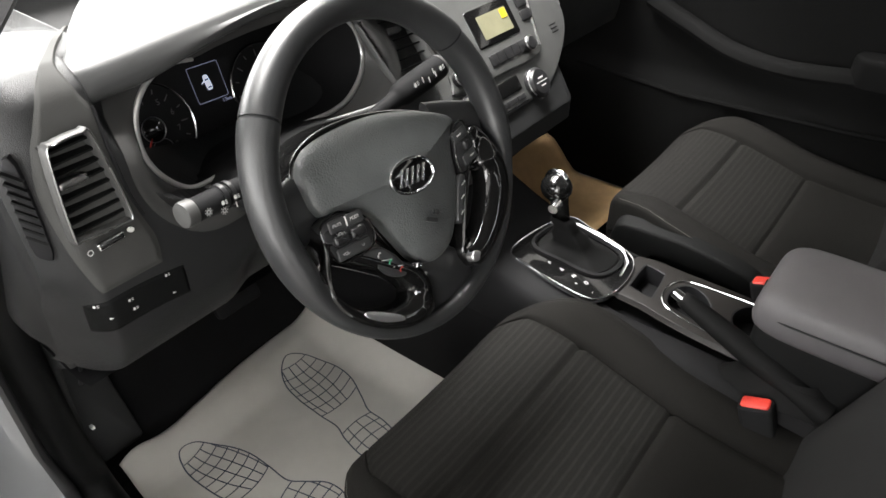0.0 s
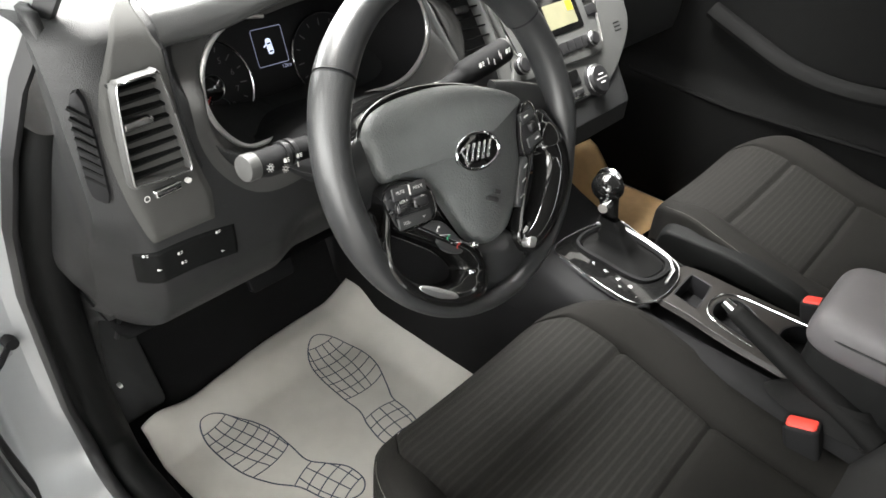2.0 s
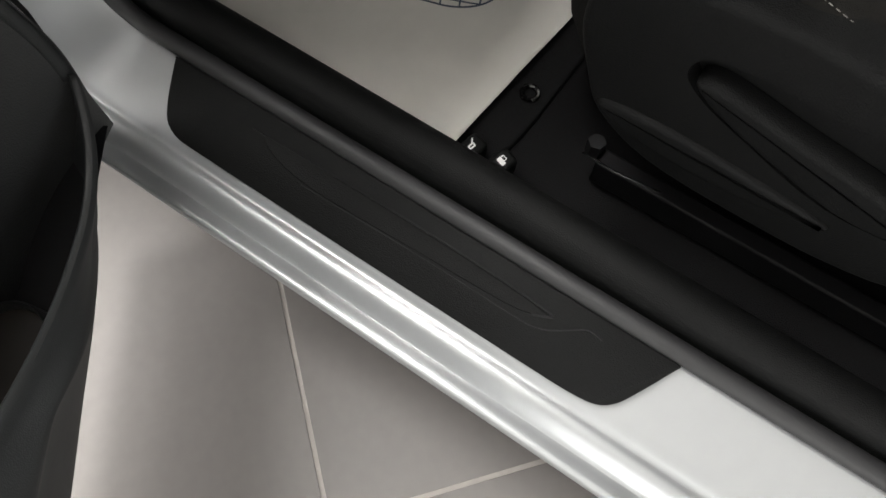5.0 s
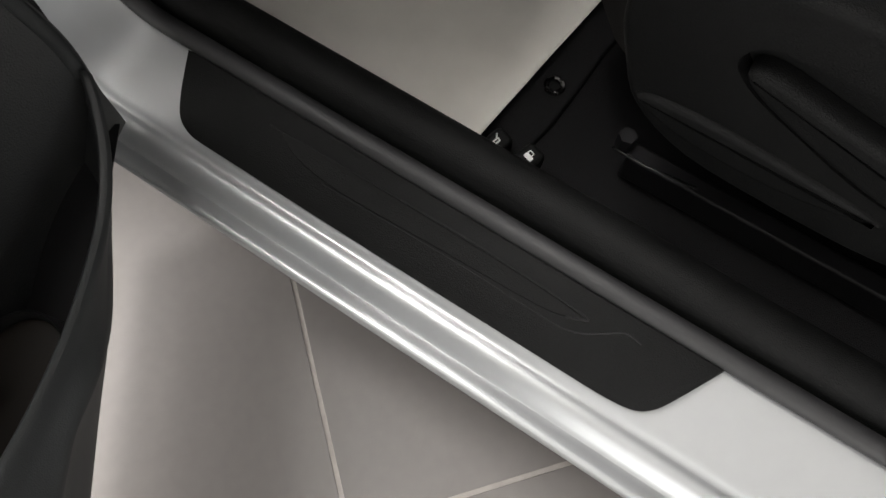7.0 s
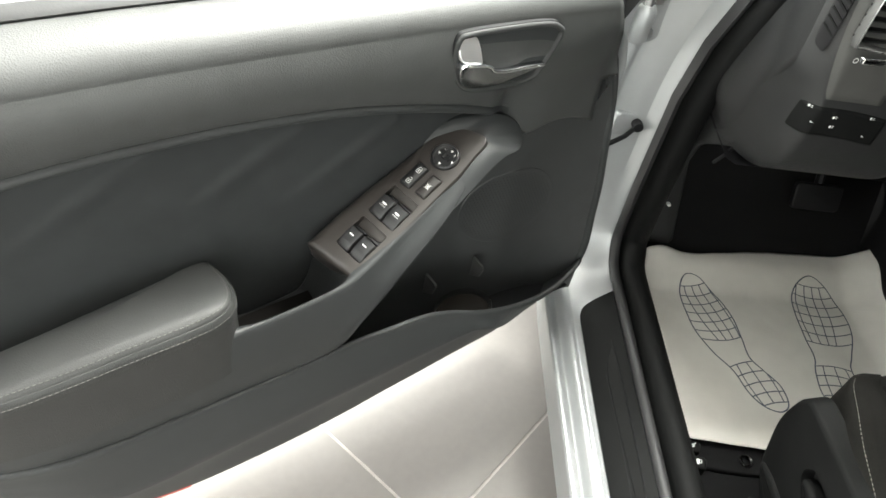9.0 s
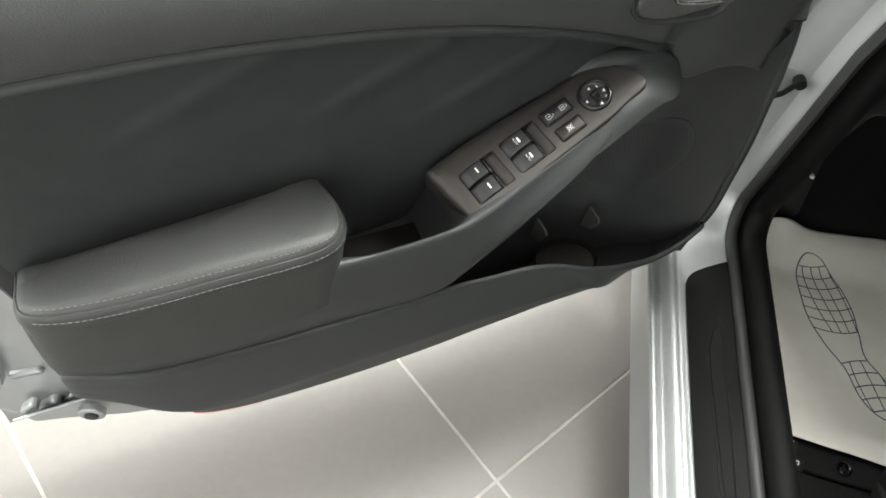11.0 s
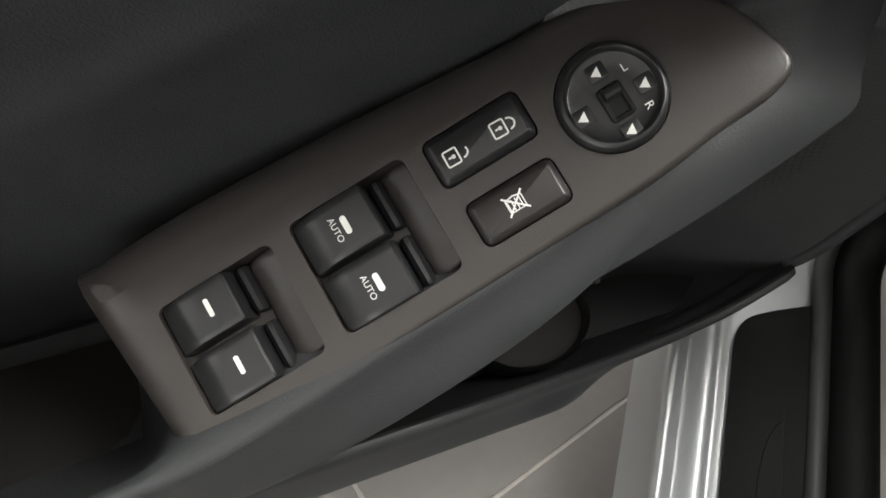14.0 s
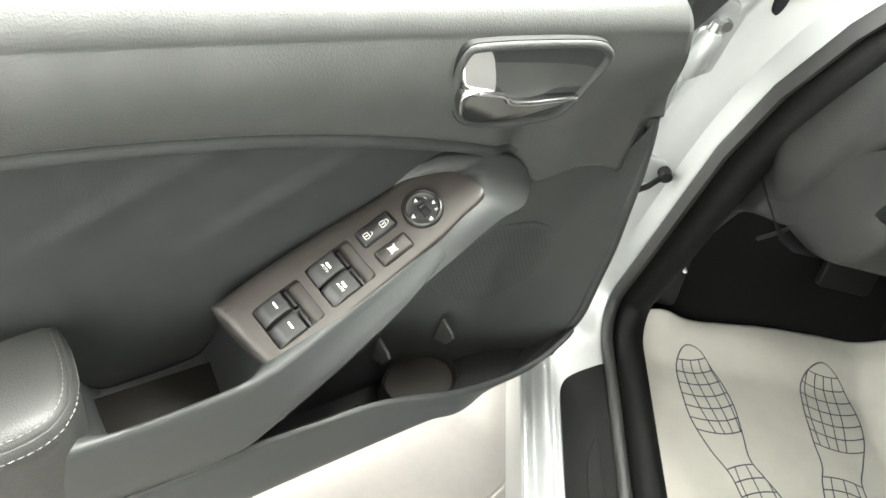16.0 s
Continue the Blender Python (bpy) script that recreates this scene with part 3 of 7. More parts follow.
fixed("b_pillar", loft([[(x, y, z) for x, y in ((0.10, -0.42), (0.10, -0.56), (0.20, -0.56), (0.20, -0.42))] for z in (0.30, 0.6)] + [[(x + 0.12, y, 1.42) for x, y in ((0.10, -0.44), (0.10, -0.54), (0.18, -0.54), (0.18, -0.44))]], caps=True), PLASTIC, "black trimmed door pillar behind the seat", "pillar", bevel=0.01)
fixed("rear_door", box(0.06, 0.14, -1.5, -0.56, 0.28, 0.93), DOORTRIM, "closed rear door behind the front seat", "car door", bevel=0.01)
fixed("far_body_side", box(1.72, 1.80, -1.6, 1.0, 0.1, 0.93), PAINT, "silver far side of the car body", "car body", bevel=0.02)
# unseen opaque panes, added to keep light out of the cabin
for x, lab, y0, y1 in ((1.70, "front", -0.50, 0.75), (1.68, "rear", -1.5, -0.56), (0.16, "rear", -1.5, -0.56)):
    fixed("shade_pane", box(x, x + 0.008, y0, y1, 0.90, 1.42), SHADEPANE, f"dark tinted {lab} side window", "window")
fixed("floor_pan", box(0.16, 1.70, -1.6, 1.4, 0.17, 0.20), DARK, "dark underside of the car floor", "floor pan")
fixed("tunnel", loft([[(0.74, y, 0.24), (0.765, y, 0.46), (0.80, y, 0.52), (0.98, y, 0.52), (1.02, y, 0.46), (1.05, y, 0.24)] for y in (-1.5, -0.5, 0.2, 0.45, 0.9)], closed=False), CARPET, "black carpeted tunnel between the footwells", "tunnel", solid=-0.01)
for x, name in ((0.13, "a_pillar"), (1.60, "far_a_pillar")):
    lean = 0.10 if x < 1 else -0.10
    fixed(name, tube(spline([(x - lean * 0.6, 0.98, 0.96), (x, 0.70, 1.15), (x + lean * 0.6, 0.42, 1.34), (x + lean, 0.2, 1.42)], 4), 0.04, 16, flat=0.7), PILLARGREY, "pale grey trimmed windscreen pillar", "pillar")

# passenger door, closed; its plastic is blackened to stand for cabin shade
far_door = thing("passenger_door", (1.68, 0.1, 0.3), "closed passenger door with a curved grab line, shade painted near black", "car door")
part("trim", surface(lambda s, t: Vector((1.675 - 0.03 * ease((0.55 - t) / 0.1) * (0.4 + 0.6 * s) - 0.02 * ease((t - 0.95) / 0.05), -0.6 + 1.4 * s, 0.27 + 0.68 * t)), 40, 40), FARSHADE, far_door, solid=-0.03)
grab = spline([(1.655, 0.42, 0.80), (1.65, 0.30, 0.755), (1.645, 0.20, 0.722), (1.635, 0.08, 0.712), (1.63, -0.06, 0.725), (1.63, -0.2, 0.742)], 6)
part("grab_rail", tube(grab, 0.022, 10, flat=0.7), FARSHADE, far_door, "curved pull rail")
part("armrest", slab(rrect(0.34, 0.07, 0.03), frame_of((1.645, -0.22, 0.765), (0, -1, 0), (1, 0, 0)), -0.05, 0.012, 0.012), FARSHADE, far_door, "padded armrest")
part("lower_rail", tube([(1.66, 0.6, 0.60), (1.65, 0.3, 0.585), (1.645, -0.1, 0.60), (1.645, -0.5, 0.63)], 0.007, 8), FARSHADE, far_door)


# ---- open driver's door ----
DOOR = frame_of((-0.003, 0.522, 0), (-0.818, -0.575, 0), (0.575, -0.818, 0))


def dr(u, w, z):
    return DOOR @ Vector((u, w, z))


door = thing("driver_door", dr(0.4, 0, 0.2), "open silver car door with charcoal trim and padded armrest", "car door")
U_REAR = [(0.18, 0.70), (0.21, 0.735), (0.245, 0.765), (0.29, 0.80), (0.33, 0.818), (0.43, 0.842), (0.61, 0.876), (0.71, 0.897), (0.82, 0.905), (0.98, 0.91)]
Z_TOP = [(-0.08, 0.885), (0.087, 0.906), (0.3, 0.925), (0.597, 0.943), (0.717, 0.947), (0.837, 0.951), (0.92, 0.953)]
Z_BOT = [(-0.08, 0.31), (-0.04, 0.255), (0.0, 0.225), (0.1, 0.192), (0.2, 0.183), (0.46, 0.190), (0.62, 0.204), (0.70, 0.218), (0.76, 0.246), (0.80, 0.29), (0.82, 0.33)]
BOW = [(0.02, 0.694), (0.045, 0.707), (0.07, 0.7165), (0.09, 0.721), (0.115, 0.7228), (0.135, 0.7205), (0.15, 0.7165), (0.16, 0.7140), (0.169, 0.7185), (0.178, 0.7290), (0.188, 0.7385), (0.205, 0.7485), (0.23, 0.7595), (0.26, 0.7715), (0.30, 0.7845), (0.344, 0.797), (0.40, 0.8105), (0.459, 0.822), (0.53, 0.831), (0.585, 0.8355), (0.694, 0.839), (0.79, 0.835), (0.877, 0.829), (0.905, 0.827)]


Z_LOW = [(-0.08, 0.44), (-0.035, 0.372), (0.0, 0.350), (0.06, 0.318), (0.09, 0.300), (0.15, 0.294), (0.25, 0.294), (0.36, 0.291), (0.42, 0.285), (0.50, 0.282), (0.60, 0.286), (0.68, 0.295), (0.74, 0.313), (0.765, 0.331), (0.79, 0.366), (0.82, 0.412), (0.88, 0.45)]
EDGE_U = [(0.43, -0.008), (0.468, -0.008), (0.53, -0.002), (0.59, -0.001), (0.65, 0.003), (0.70, -0.001), (0.75, 0.006), (0.80, 0.025), (0.85, 0.042), (0.905, 0.062)]
EDGE_W = [(0.40, 0.052), (0.45, 0.057), (0.52, 0.053), (0.585, 0.045), (0.65, 0.034), (0.715, 0.016), (0.815, -0.002), (0.905, -0.012)]


def wall_w(u, z):
    """How far the recessed wall stands out; it flares towards the hinge side."""
    w = -0.0135 + 0.0012 * math.sin(10 * u + 14 * z) + 0.018 * ease((0.24 - u) / 0.10)
    for u0, z0 in ((0.639, 0.823), (0.483, 0.808), (0.371, 0.782)):
        run, off = (u - u0) * 0.885 - (z - z0) * 0.465, (u - u0) * 0.465 + (z - z0) * 0.885
        w += 0.0035 * ease((run + 0.03) / 0.03) * ease((0.17 - run) / 0.09) * (math.exp(-(off / 0.016) ** 2) if off < 0 else math.exp(-(off / 0.005) ** 2))
    e = curve_at(EDGE_U, z)
    return w + (curve_at(EDGE_W, z) - w) * max(0.0, min(1.0, (0.15 - u) / (0.15 - e))) ** 2.2


def upper_point(s, t):
    """The band between the bow line and the window ledge, with a rolled lower lip."""
    u0 = 0.045 + 0.86 * s
    bow = curve_at(BOW, u0)
    top = curve_at(Z_TOP, u0)
    h = top - bow
    if t < 0.3:
        k = t / 0.3
        z, w = bow + 0.012 * k, -0.016 + 0.026 * math.sin(math.pi / 2 * min(1, 1.35 * k)) - 0.005 * ease((k - 0.55) / 0.45)
    elif t < 0.8:
        k = (t - 0.3) / 0.5
        z, w = bow + 0.012 + (h - 0.042) * k, 0.005 + 0.010 * math.sin(math.pi * min(1, k * 0.9))
    else:
        k = (t - 0.8) / 0.2
        z, w = top - 0.030 + 0.030 * math.sin(math.pi / 2 * k), 0.0081 - 0.048 * (1 - math.cos(math.pi / 2 * k))
    f = curve_at(EDGE_U, z) + 0.002
    u = u0 if u0 > f + 0.03 else f + (u0 - 0.045) * 0.03 / max(f + 0.03 - 0.045, 0.005) if f > 0.015 else u0
    u = max(u, f)
    w -= 0.0055 * math.exp(-((z - bow - 0.0142) / 0.0013) ** 2)
    plain = wall_w(u, z) + 0.0022 - 0.004 * ease(1 - t / 0.06)
    fade = ease((u0 - 0.200) / 0.045)
    low = ease((0.86 - z) / 0.08)
    w = w * fade + (plain * low + w * (1 - low)) * (1 - fade)
    w -= 0.02 * ease((0.015 - (curve_at(U_REAR, z) - u)) / 0.015)
    return dr(min(u, curve_at(U_REAR, z)), w, z)


upper = part("upper_trim", surface(upper_point, 90, 120), [DOORTRIM, RIDGE], door, "charcoal grained upper trim", 60, solid=-0.004)
for poly in upper.data.polygons:
    poly.material_index = 1 if poly.index % 120 < 38 and poly.index // 120 > 15 else 0


def wall_point(s, t):
    """The recessed wall below the bow line, down into the map pocket."""
    u0 = -0.03 + 0.93 * s
    hi = curve_at(BOW, u0) + 0.004 if u0 > 0.13 else curve_at(BOW, max(u0, 0.05)) + 0.004 + 0.06 * ease((0.06 - u0) / 0.06)
    lo = curve_at(Z_LOW, u0)
    z = lo + (hi - lo) * t
    u = min(max(u0, curve_at(EDGE_U, z) + 0.001), curve_at(U_REAR, z) - 0.002)
    return dr(u, wall_w(u, z), z)


insert = part("insert_panel", surface(wall_point, 200, 110), [INSERT, FRONTTRIM], door, "dark soft-touch insert with faint creases", 60)
for poly in insert.data.polygons:
    c = DOOR.inverted() @ poly.center
    poly.material_index = 1 if c.x < 0.176 or c.z < 0.700 - 0.44 * (c.x - 0.176) else 0

# window ledge
ledge = [[dr(u, w, curve_at(Z_TOP, u) + dz) for w, dz in ((-0.045, -0.006), (-0.040, 0.006), (-0.046, 0.012), (-0.056, 0.012), (-0.060, -0.01))] for u in [0.05 + 0.044 * k for k in range(21)]]
part("window_seal", loft(ledge, closed=True, caps=True), RUBBER, door, "black rubber window seal", 50)
part("ledge_cap", loft([[dr(u, w, curve_at(Z_TOP, u) + dz) for w, dz in ((-0.058, 0.0), (-0.062, 0.008), (-0.075, 0.010), (-0.095, 0.004), (-0.11, -0.03))] for u in [0.0 + 0.05 * k for k in range(20)]], closed=False), PAINT, door, "silver edge of the door skin", solid=0.003)

# pull ridge that carries the switches
SWITCH_POSE = frame_of((-0.2928, 0.2786, 0.7009), (0.6388, 0.6369, 0.4316), (-0.7393, 0.6635, 0.1152))
R_TOP = [(0.165, 0.738), (0.185, 0.750), (0.205, 0.761), (0.23, 0.759), (0.257, 0.750), (0.304, 0.7265), (0.38, 0.692), (0.456, 0.659), (0.474, 0.653), (0.523, 0.647), (0.586, 0.646), (0.70, 0.650), (0.84, 0.655), (0.88, 0.655)]
R_BOT = [(0.165, 0.715), (0.19, 0.735), (0.205, 0.744), (0.216, 0.746), (0.23, 0.742), (0.26, 0.727), (0.30, 0.708), (0.34, 0.680), (0.385, 0.646), (0.421, 0.612), (0.446, 0.585), (0.47, 0.560), (0.50, 0.546), (0.55, 0.542), (0.645, 0.545), (0.83, 0.557), (0.88, 0.555)]
R_WT = [(0.20, 0.012), (0.235, 0.026), (0.257, 0.0345), (0.304, 0.0515), (0.38, 0.067), (0.456, 0.083), (0.50, 0.085), (0.60, 0.085), (0.80, 0.080), (0.88, 0.055)]
R_WB = [(0.20, 0.020), (0.216, 0.036), (0.23, 0.044), (0.26, 0.056), (0.30, 0.067), (0.34, 0.0775), (0.385, 0.0875), (0.421, 0.092), (0.446, 0.093), (0.50, 0.090), (0.60, 0.0870), (0.78, 0.0860), (0.83, 0.076), (0.88, 0.054)]
LIP = [(-0.06, 0.455), (-0.03, 0.452), (0.0, 0.445), (0.02, 0.432), (0.05, 0.420), (0.10, 0.415), (0.15, 0.426), (0.20, 0.444), (0.25, 0.470), (0.30, 0.502), (0.35, 0.524), (0.418, 0.533), (0.453, 0.538), (0.55, 0.538), (0.655, 0.541), (0.75, 0.548), (0.83, 0.553), (0.88, 0.55)]
rings = []
us = [0.286, 0.30, 0.31, 0.33, 0.35, 0.37, 0.39, 0.41, 0.43, 0.45, 0.465, 0.475, 0.485, 0.50, 0.52, 0.54, 0.56, 0.575, 0.585, 0.60, 0.65, 0.70, 0.75, 0.80, 0.84, 0.86, 0.872]
for u in us:
    zt, zb, wt, wb = (curve_at(tab, u) for tab in (R_TOP, R_BOT, R_WT, R_WB))
    cup = ease((u - 0.462) / 0.02) * ease((0.598 - u) / 0.02)
    h = zt - zb
    tuck = ease((u - 0.44) / 0.04)
    inner = max(wt - 0.017 + 0.007 * cup, 0.0)
    zin = zt - 0.084 * cup - 0.006
    sunk = 0.009 * ease((0.345 - u) / 0.06)
    wt, wb, inner = wt - sunk, wb - sunk, max(inner - sunk, -0.004)
    rings.append([dr(u, w, z) for w, z in ((-0.016, zin - 0.006), (0.25 * inner, zin - 0.003), (0.75 * inner, zin - 0.002), (inner, zt - 0.006 - 0.030 * cup), (0.75 * inner + 0.25 * wt, zt - 0.0015), (wt - 0.003, zt), (wt, zt - 0.002), (wt + 0.0025, zt - 0.22 * h), (0.5 * (wt + wb) + 0.003, zt - 0.5 * h), (wb + 0.0015, zb + 0.2 * h), (wb - 0.002, zb + 0.03 * h), (wb - 0.008 + 0.006 * tuck, zb - 0.002 - 0.016 * tuck), (0.3 * wb, zb - 0.004), (-0.016, zb))])
part("pull_ridge", loft(rings, caps=True), RIDGE, door, "charcoal sweep with a hollow pull cup", 50, subsurf=1)

# the sweep's nose: it runs round the end of the switch panel and flows into the rolled line of the upper trim
NOSE_OUT = spline([dr(u, w, z) for u, w, z in ((0.316, -0.0135, 0.741), (0.300, -0.0120, 0.752), (0.279, -0.009, 0.761), (0.256, -0.001, 0.7645), (0.232, 0.005, 0.7645), (0.205, 0.0065, 0.7545), (0.186, 0.006, 0.741), (0.174, 0.006, 0.727), (0.170, 0.010, 0.715), (0.182, 0.024, 0.713), (0.205, 0.040, 0.722), (0.235, 0.0500, 0.7290), (0.262, 0.0575, 0.7240), (0.300, 0.0672, 0.706), (0.340, 0.0745, 0.680))], 6)
NOSE_IN = spline([SWITCH_POSE @ Vector((x, y, -0.005)) for x, y in ((0.068, 0.0290), (0.080, 0.0270), (0.092, 0.0235), (0.101, 0.0185), (0.110, 0.0120), (0.117, 0.0060), (0.1230, -0.003), (0.1252, -0.0105), (0.1255, -0.0150), (0.1240, -0.0180), (0.1200, -0.0200), (0.112, -0.0220), (0.0960, -0.0232), (0.0700, -0.0250), (0.0236, -0.0265))], 6)


def nose_patch():
    out_way = (DOOR.to_3x3() @ Vector((0, 1, 0))) * 0.6 + Vector((0, 0, 0.8))
    rings = []
    n = len(NOSE_OUT) - 1
    for k, (a, b) in enumerate(zip(NOSE_IN, NOSE_OUT)):
        tail = ease((k / n - 0.86) / 0.14)
        head = ease((0.16 - k / n) / 0.16)
        row = []
        for j in range(17):
            t = j / 16
            lift = 0.0045 * math.sin(math.pi * t ** 0.8) * (1 - tail) * (1 - head) - 0.004 * tail - 0.003 * head
            row.append(a.lerp(b, t) + out_way * lift)
        row.append(b - (DOOR.to_3x3() @ Vector((0, 1, 0))) * 0.012 - out_way * 0.004)
        rings.append(row)
    return loft(rings, closed=False)


part("sweep_nose", nose_patch(), RIDGE, door, "rounded nose of the sweep", 70, subsurf=1)


def leaf_rib(u, z):
    """A small upright fin that stands out of the pocket wall."""
    pts = ((0.004, z + 0.002), (0.026, z + 0.001), (0.030, z - 0.003), (0.024, z - 0.024), (0.004, z - 0.040))
    return loft([[dr(u + du, w, zz) for w, zz in pts] for du in (-0.0018, 0.0018)], caps=True)


# lower panel with the open map pocket
rings = []
for k in range(61):
    u = -0.004 + 0.874 * k / 60
    zl = curve_at(LIP, u)
    zc = min(curve_at(Z_LOW, u), zl - 0.03)
    out = curve_at([(-0.06, 0.050), (0.0, 0.064), (0.05, 0.0745), (0.1, 0.0795), (0.15, 0.0825), (0.2, 0.085), (0.3, 0.0890), (0.42, 0.090), (0.78, 0.088), (0.83, 0.077), (0.88, 0.056)], u)
    d = zl - zc
    b = out - 0.050
    full = ease((u - 0.085) / 0.17) * ease((0.84 - u) / 0.16)
    bw = out + (0.101 - out) * full - 0.022 * (1 - full) * ease((0.4 - u) / 0.2) - 0.004 * (1 - full) * ease((u - 0.4) / 0.2)
    zb = min(zl - 0.024, 0.452) * full + (zl - 0.5 * d) * (1 - full)
    k0 = zl - zb
    rings.append([dr(u, w, z) for w, z in ((out - 0.010, zl - 0.003), (out - 0.007, zl + 0.0012), (out - 0.002, zl - 0.0005), (out, zl - 0.006), (out - 0.0015 * (1 - full) + 0.1 * (bw - out), zl - 0.012), (out + 0.55 * (bw - out), zl - 0.012 - 0.35 * (k0 - 0.012)), (bw - 0.0015, zb + 0.30 * (k0 - 0.012)), (bw, zb), (bw - 0.012, zb - 0.014), (bw - 0.55 * (bw - b), zb - 0.55 * (zb - zc)), (b + 0.006, zc + 0.012), (b, zc), (b - 0.020, zc - 0.012), (-0.03, zc - 0.020), (-0.03, zc + 0.012), (b - 0.014, zc + 0.012), (b + 0.004, zc + 0.03), (out - 0.014, zl - 0.4 * d), (out - 0.010, zl - 0.1 * d))])
part("lower_panel", loft(rings, caps=True), RIDGE, door, "charcoal lower trim with an open map pocket", 50, subsurf=1)
part("pocket_floor", surface(lambda s, t: dr(0.0 + 0.50 * s, -0.004 + 0.055 * t, 0.362 + 0.0 * s), 8, 6), DARK, door, "dark floor of the map pocket")
def holder_loop(r, z):
    return [dr(0.222 + r * math.cos(2 * math.pi * k / 32), 0.028 + 0.72 * r * math.sin(2 * math.pi * k / 32), z) for k in range(32)]


bh = part("bottle_holder", loft([holder_loop(0.053, 0.375), holder_loop(0.052, 0.402), holder_loop(0.0505, 0.4045), holder_loop(0.049, 0.402), holder_loop(0.048, 0.392)]), PLASTIC, door, "round bottle holder in the pocket", 50)
part("holder_disc", loft([holder_loop(0.0485, 0.380), holder_loop(0.048, 0.393), holder_loop(0.043, 0.3945), holder_loop(0.020, 0.3945)], caps=True), DISCBROWN, bh, "dull brown base of the holder", 50)
for u, z in ((0.200, 0.487), (0.290, 0.495)):
    part("pocket_rib", leaf_rib(u, z), DASHGREY, door, "pale rib tip in the pocket")
# speaker grille on the pocket wall
def grille_at(r, a, lift):
    u, z = 0.155 + 0.078 * r * math.cos(a), 0.575 + 0.068 * r * math.sin(a)
    return dr(u, wall_w(u, z) + lift, z)


gr = part("speaker_grille", loft([[grille_at(r, 2 * math.pi * k / 48, h) for k in range(48)] for r, h in ((1.03, -0.002), (1.02, 0.0012), (1.0, 0.0016), (0.97, 0.0008), (0.7, 0.001), (0.4, 0.001), (0.1, 0.001), (0.01, 0.001))]), FRONTTRIM, door, "round perforated speaker grille", 60)
dots = bmesh.new()
for i in range(-14, 15):
    for j in range(-12, 13):
        x, y = (i * 0.0052 + (j % 2) * 0.0026) / 0.078, j * 0.0050 / 0.068
        r0, a0 = math.hypot(x, y), math.atan2(y, x)
        if r0 < 0.93:
            c = grille_at(r0, a0, 0.0016)
            du = (grille_at(r0 + 0.01, a0, 0.0016) - c).normalized()
            dv = (grille_at(r0, a0 + 0.02, 0.0016) - c).normalized() if r0 > 0.01 else Vector((0, 0, 1))
            dots.faces.new([dots.verts.new(c + 0.0010 * (math.cos(a) * du + math.sin(a) * dv)) for a in (0, 1.05, 2.09, 3.14, 4.19, 5.24)])
tagged(part("perforation", dots, DARK, gr), kind="stuff")
edge = spline([dr(curve_at(EDGE_U, z) + 0.006, curve_at(EDGE_W, z) - 0.006, z) for z in (0.905, 0.86, 0.815, 0.765, 0.715, 0.65, 0.585, 0.52, 0.475, 0.445, 0.43)], 5)
# tube added in darker insert material for the shade where the edge rolls away
part("front_edge", tube(edge, [0.006] * len(edge), 12), INSERT, door, "rounded front edge of the trim", 60)
# padded armrest
REST = [tuple(p) for p in spline([(0.591, -0.016), (0.5895, 0.025), (0.592, 0.052), (0.599, 0.073), (0.613, 0.087), (0.640, 0.0930), (0.70, 0.0935), (0.76, 0.0915), (0.82, 0.0840), (0.855, 0.072), (0.870, 0.050), (0.874, 0.0)], 6)] + [(0.874, -0.016)]


def rest_top(u):
    return 0.693 - 0.012 * ease((u - 0.70) / 0.17)


def rest_dip(u, w):
    """The pad falls away towards the door's wall, most at its rear end."""
    return (0.022 + 0.030 * ease((u - 0.76) / 0.11) + 0.010 * ease((0.64 - u) / 0.06)) * max(0.0, min(1.0, (0.080 - w) / 0.090)) ** 1.2


def rest_ring(d, dz):
    return [dr(u, w, rest_top(u) + dz - rest_dip(u, w)) for u, w in grown(REST, d)]


arm = part("armrest", loft([[dr(u, w, 0.590) for u, w in REST], rest_ring(0.0, -0.030), rest_ring(0.0012, -0.022), rest_ring(0.0005, -0.014), rest_ring(-0.0015, -0.0085), rest_ring(-0.0028, -0.0068), rest_ring(-0.0040, -0.0070), rest_ring(-0.0055, -0.0035), rest_ring(-0.011, -0.0006)] + [[dr(0.732 + (u - 0.732) * f, 0.040 + (w - 0.040) * f, rest_top(0.732 + (u - 0.732) * f) + 0.0004 + 0.002 * (1 - f * f) - rest_dip(0.732 + (u - 0.732) * f, 0.040 + (w - 0.040) * f)) for u, w in grown(REST, -0.011)] for f in (0.92, 0.8, 0.65, 0.5, 0.35, 0.2, 0.05)], caps=True), VINYL, door, "padded vinyl armrest with double stitching", 60)


def stitches(path, length, gap, r, bm=None):
    """Short raised threads along a path."""
    bm = bm or bmesh.new()
    path = [Vector(p) for p in path]
    run, acc = 0.0, []
    for a, b in zip(path, path[1:]):
        acc.append((run, run + (b - a).length, a, b))
        run += (b - a).length
    def at(d):
        for s0, s1, a, b in acc:
            if d <= s1:
                return a + (b - a) * ((d - s0) / max(s1 - s0, 1e-9))
        return path[-1]
    d = 0.0
    while d + length < run:
        tube([at(d), at(d + length * 0.5), at(d + length)], [r * 0.6, r, r * 0.6], 5, bm=bm)
        d += length + gap
    return bm


for d, dz in ((0.0010, -0.0128), (-0.0072, -0.0018)):
    line = [p for p, (u, w) in zip(rest_ring(d, dz), REST) if w > -0.005 and u < 0.86]
    part("stitching", stitches(line, 0.0036, 0.0018, 0.00045), THREAD, arm, "pale grey thread")
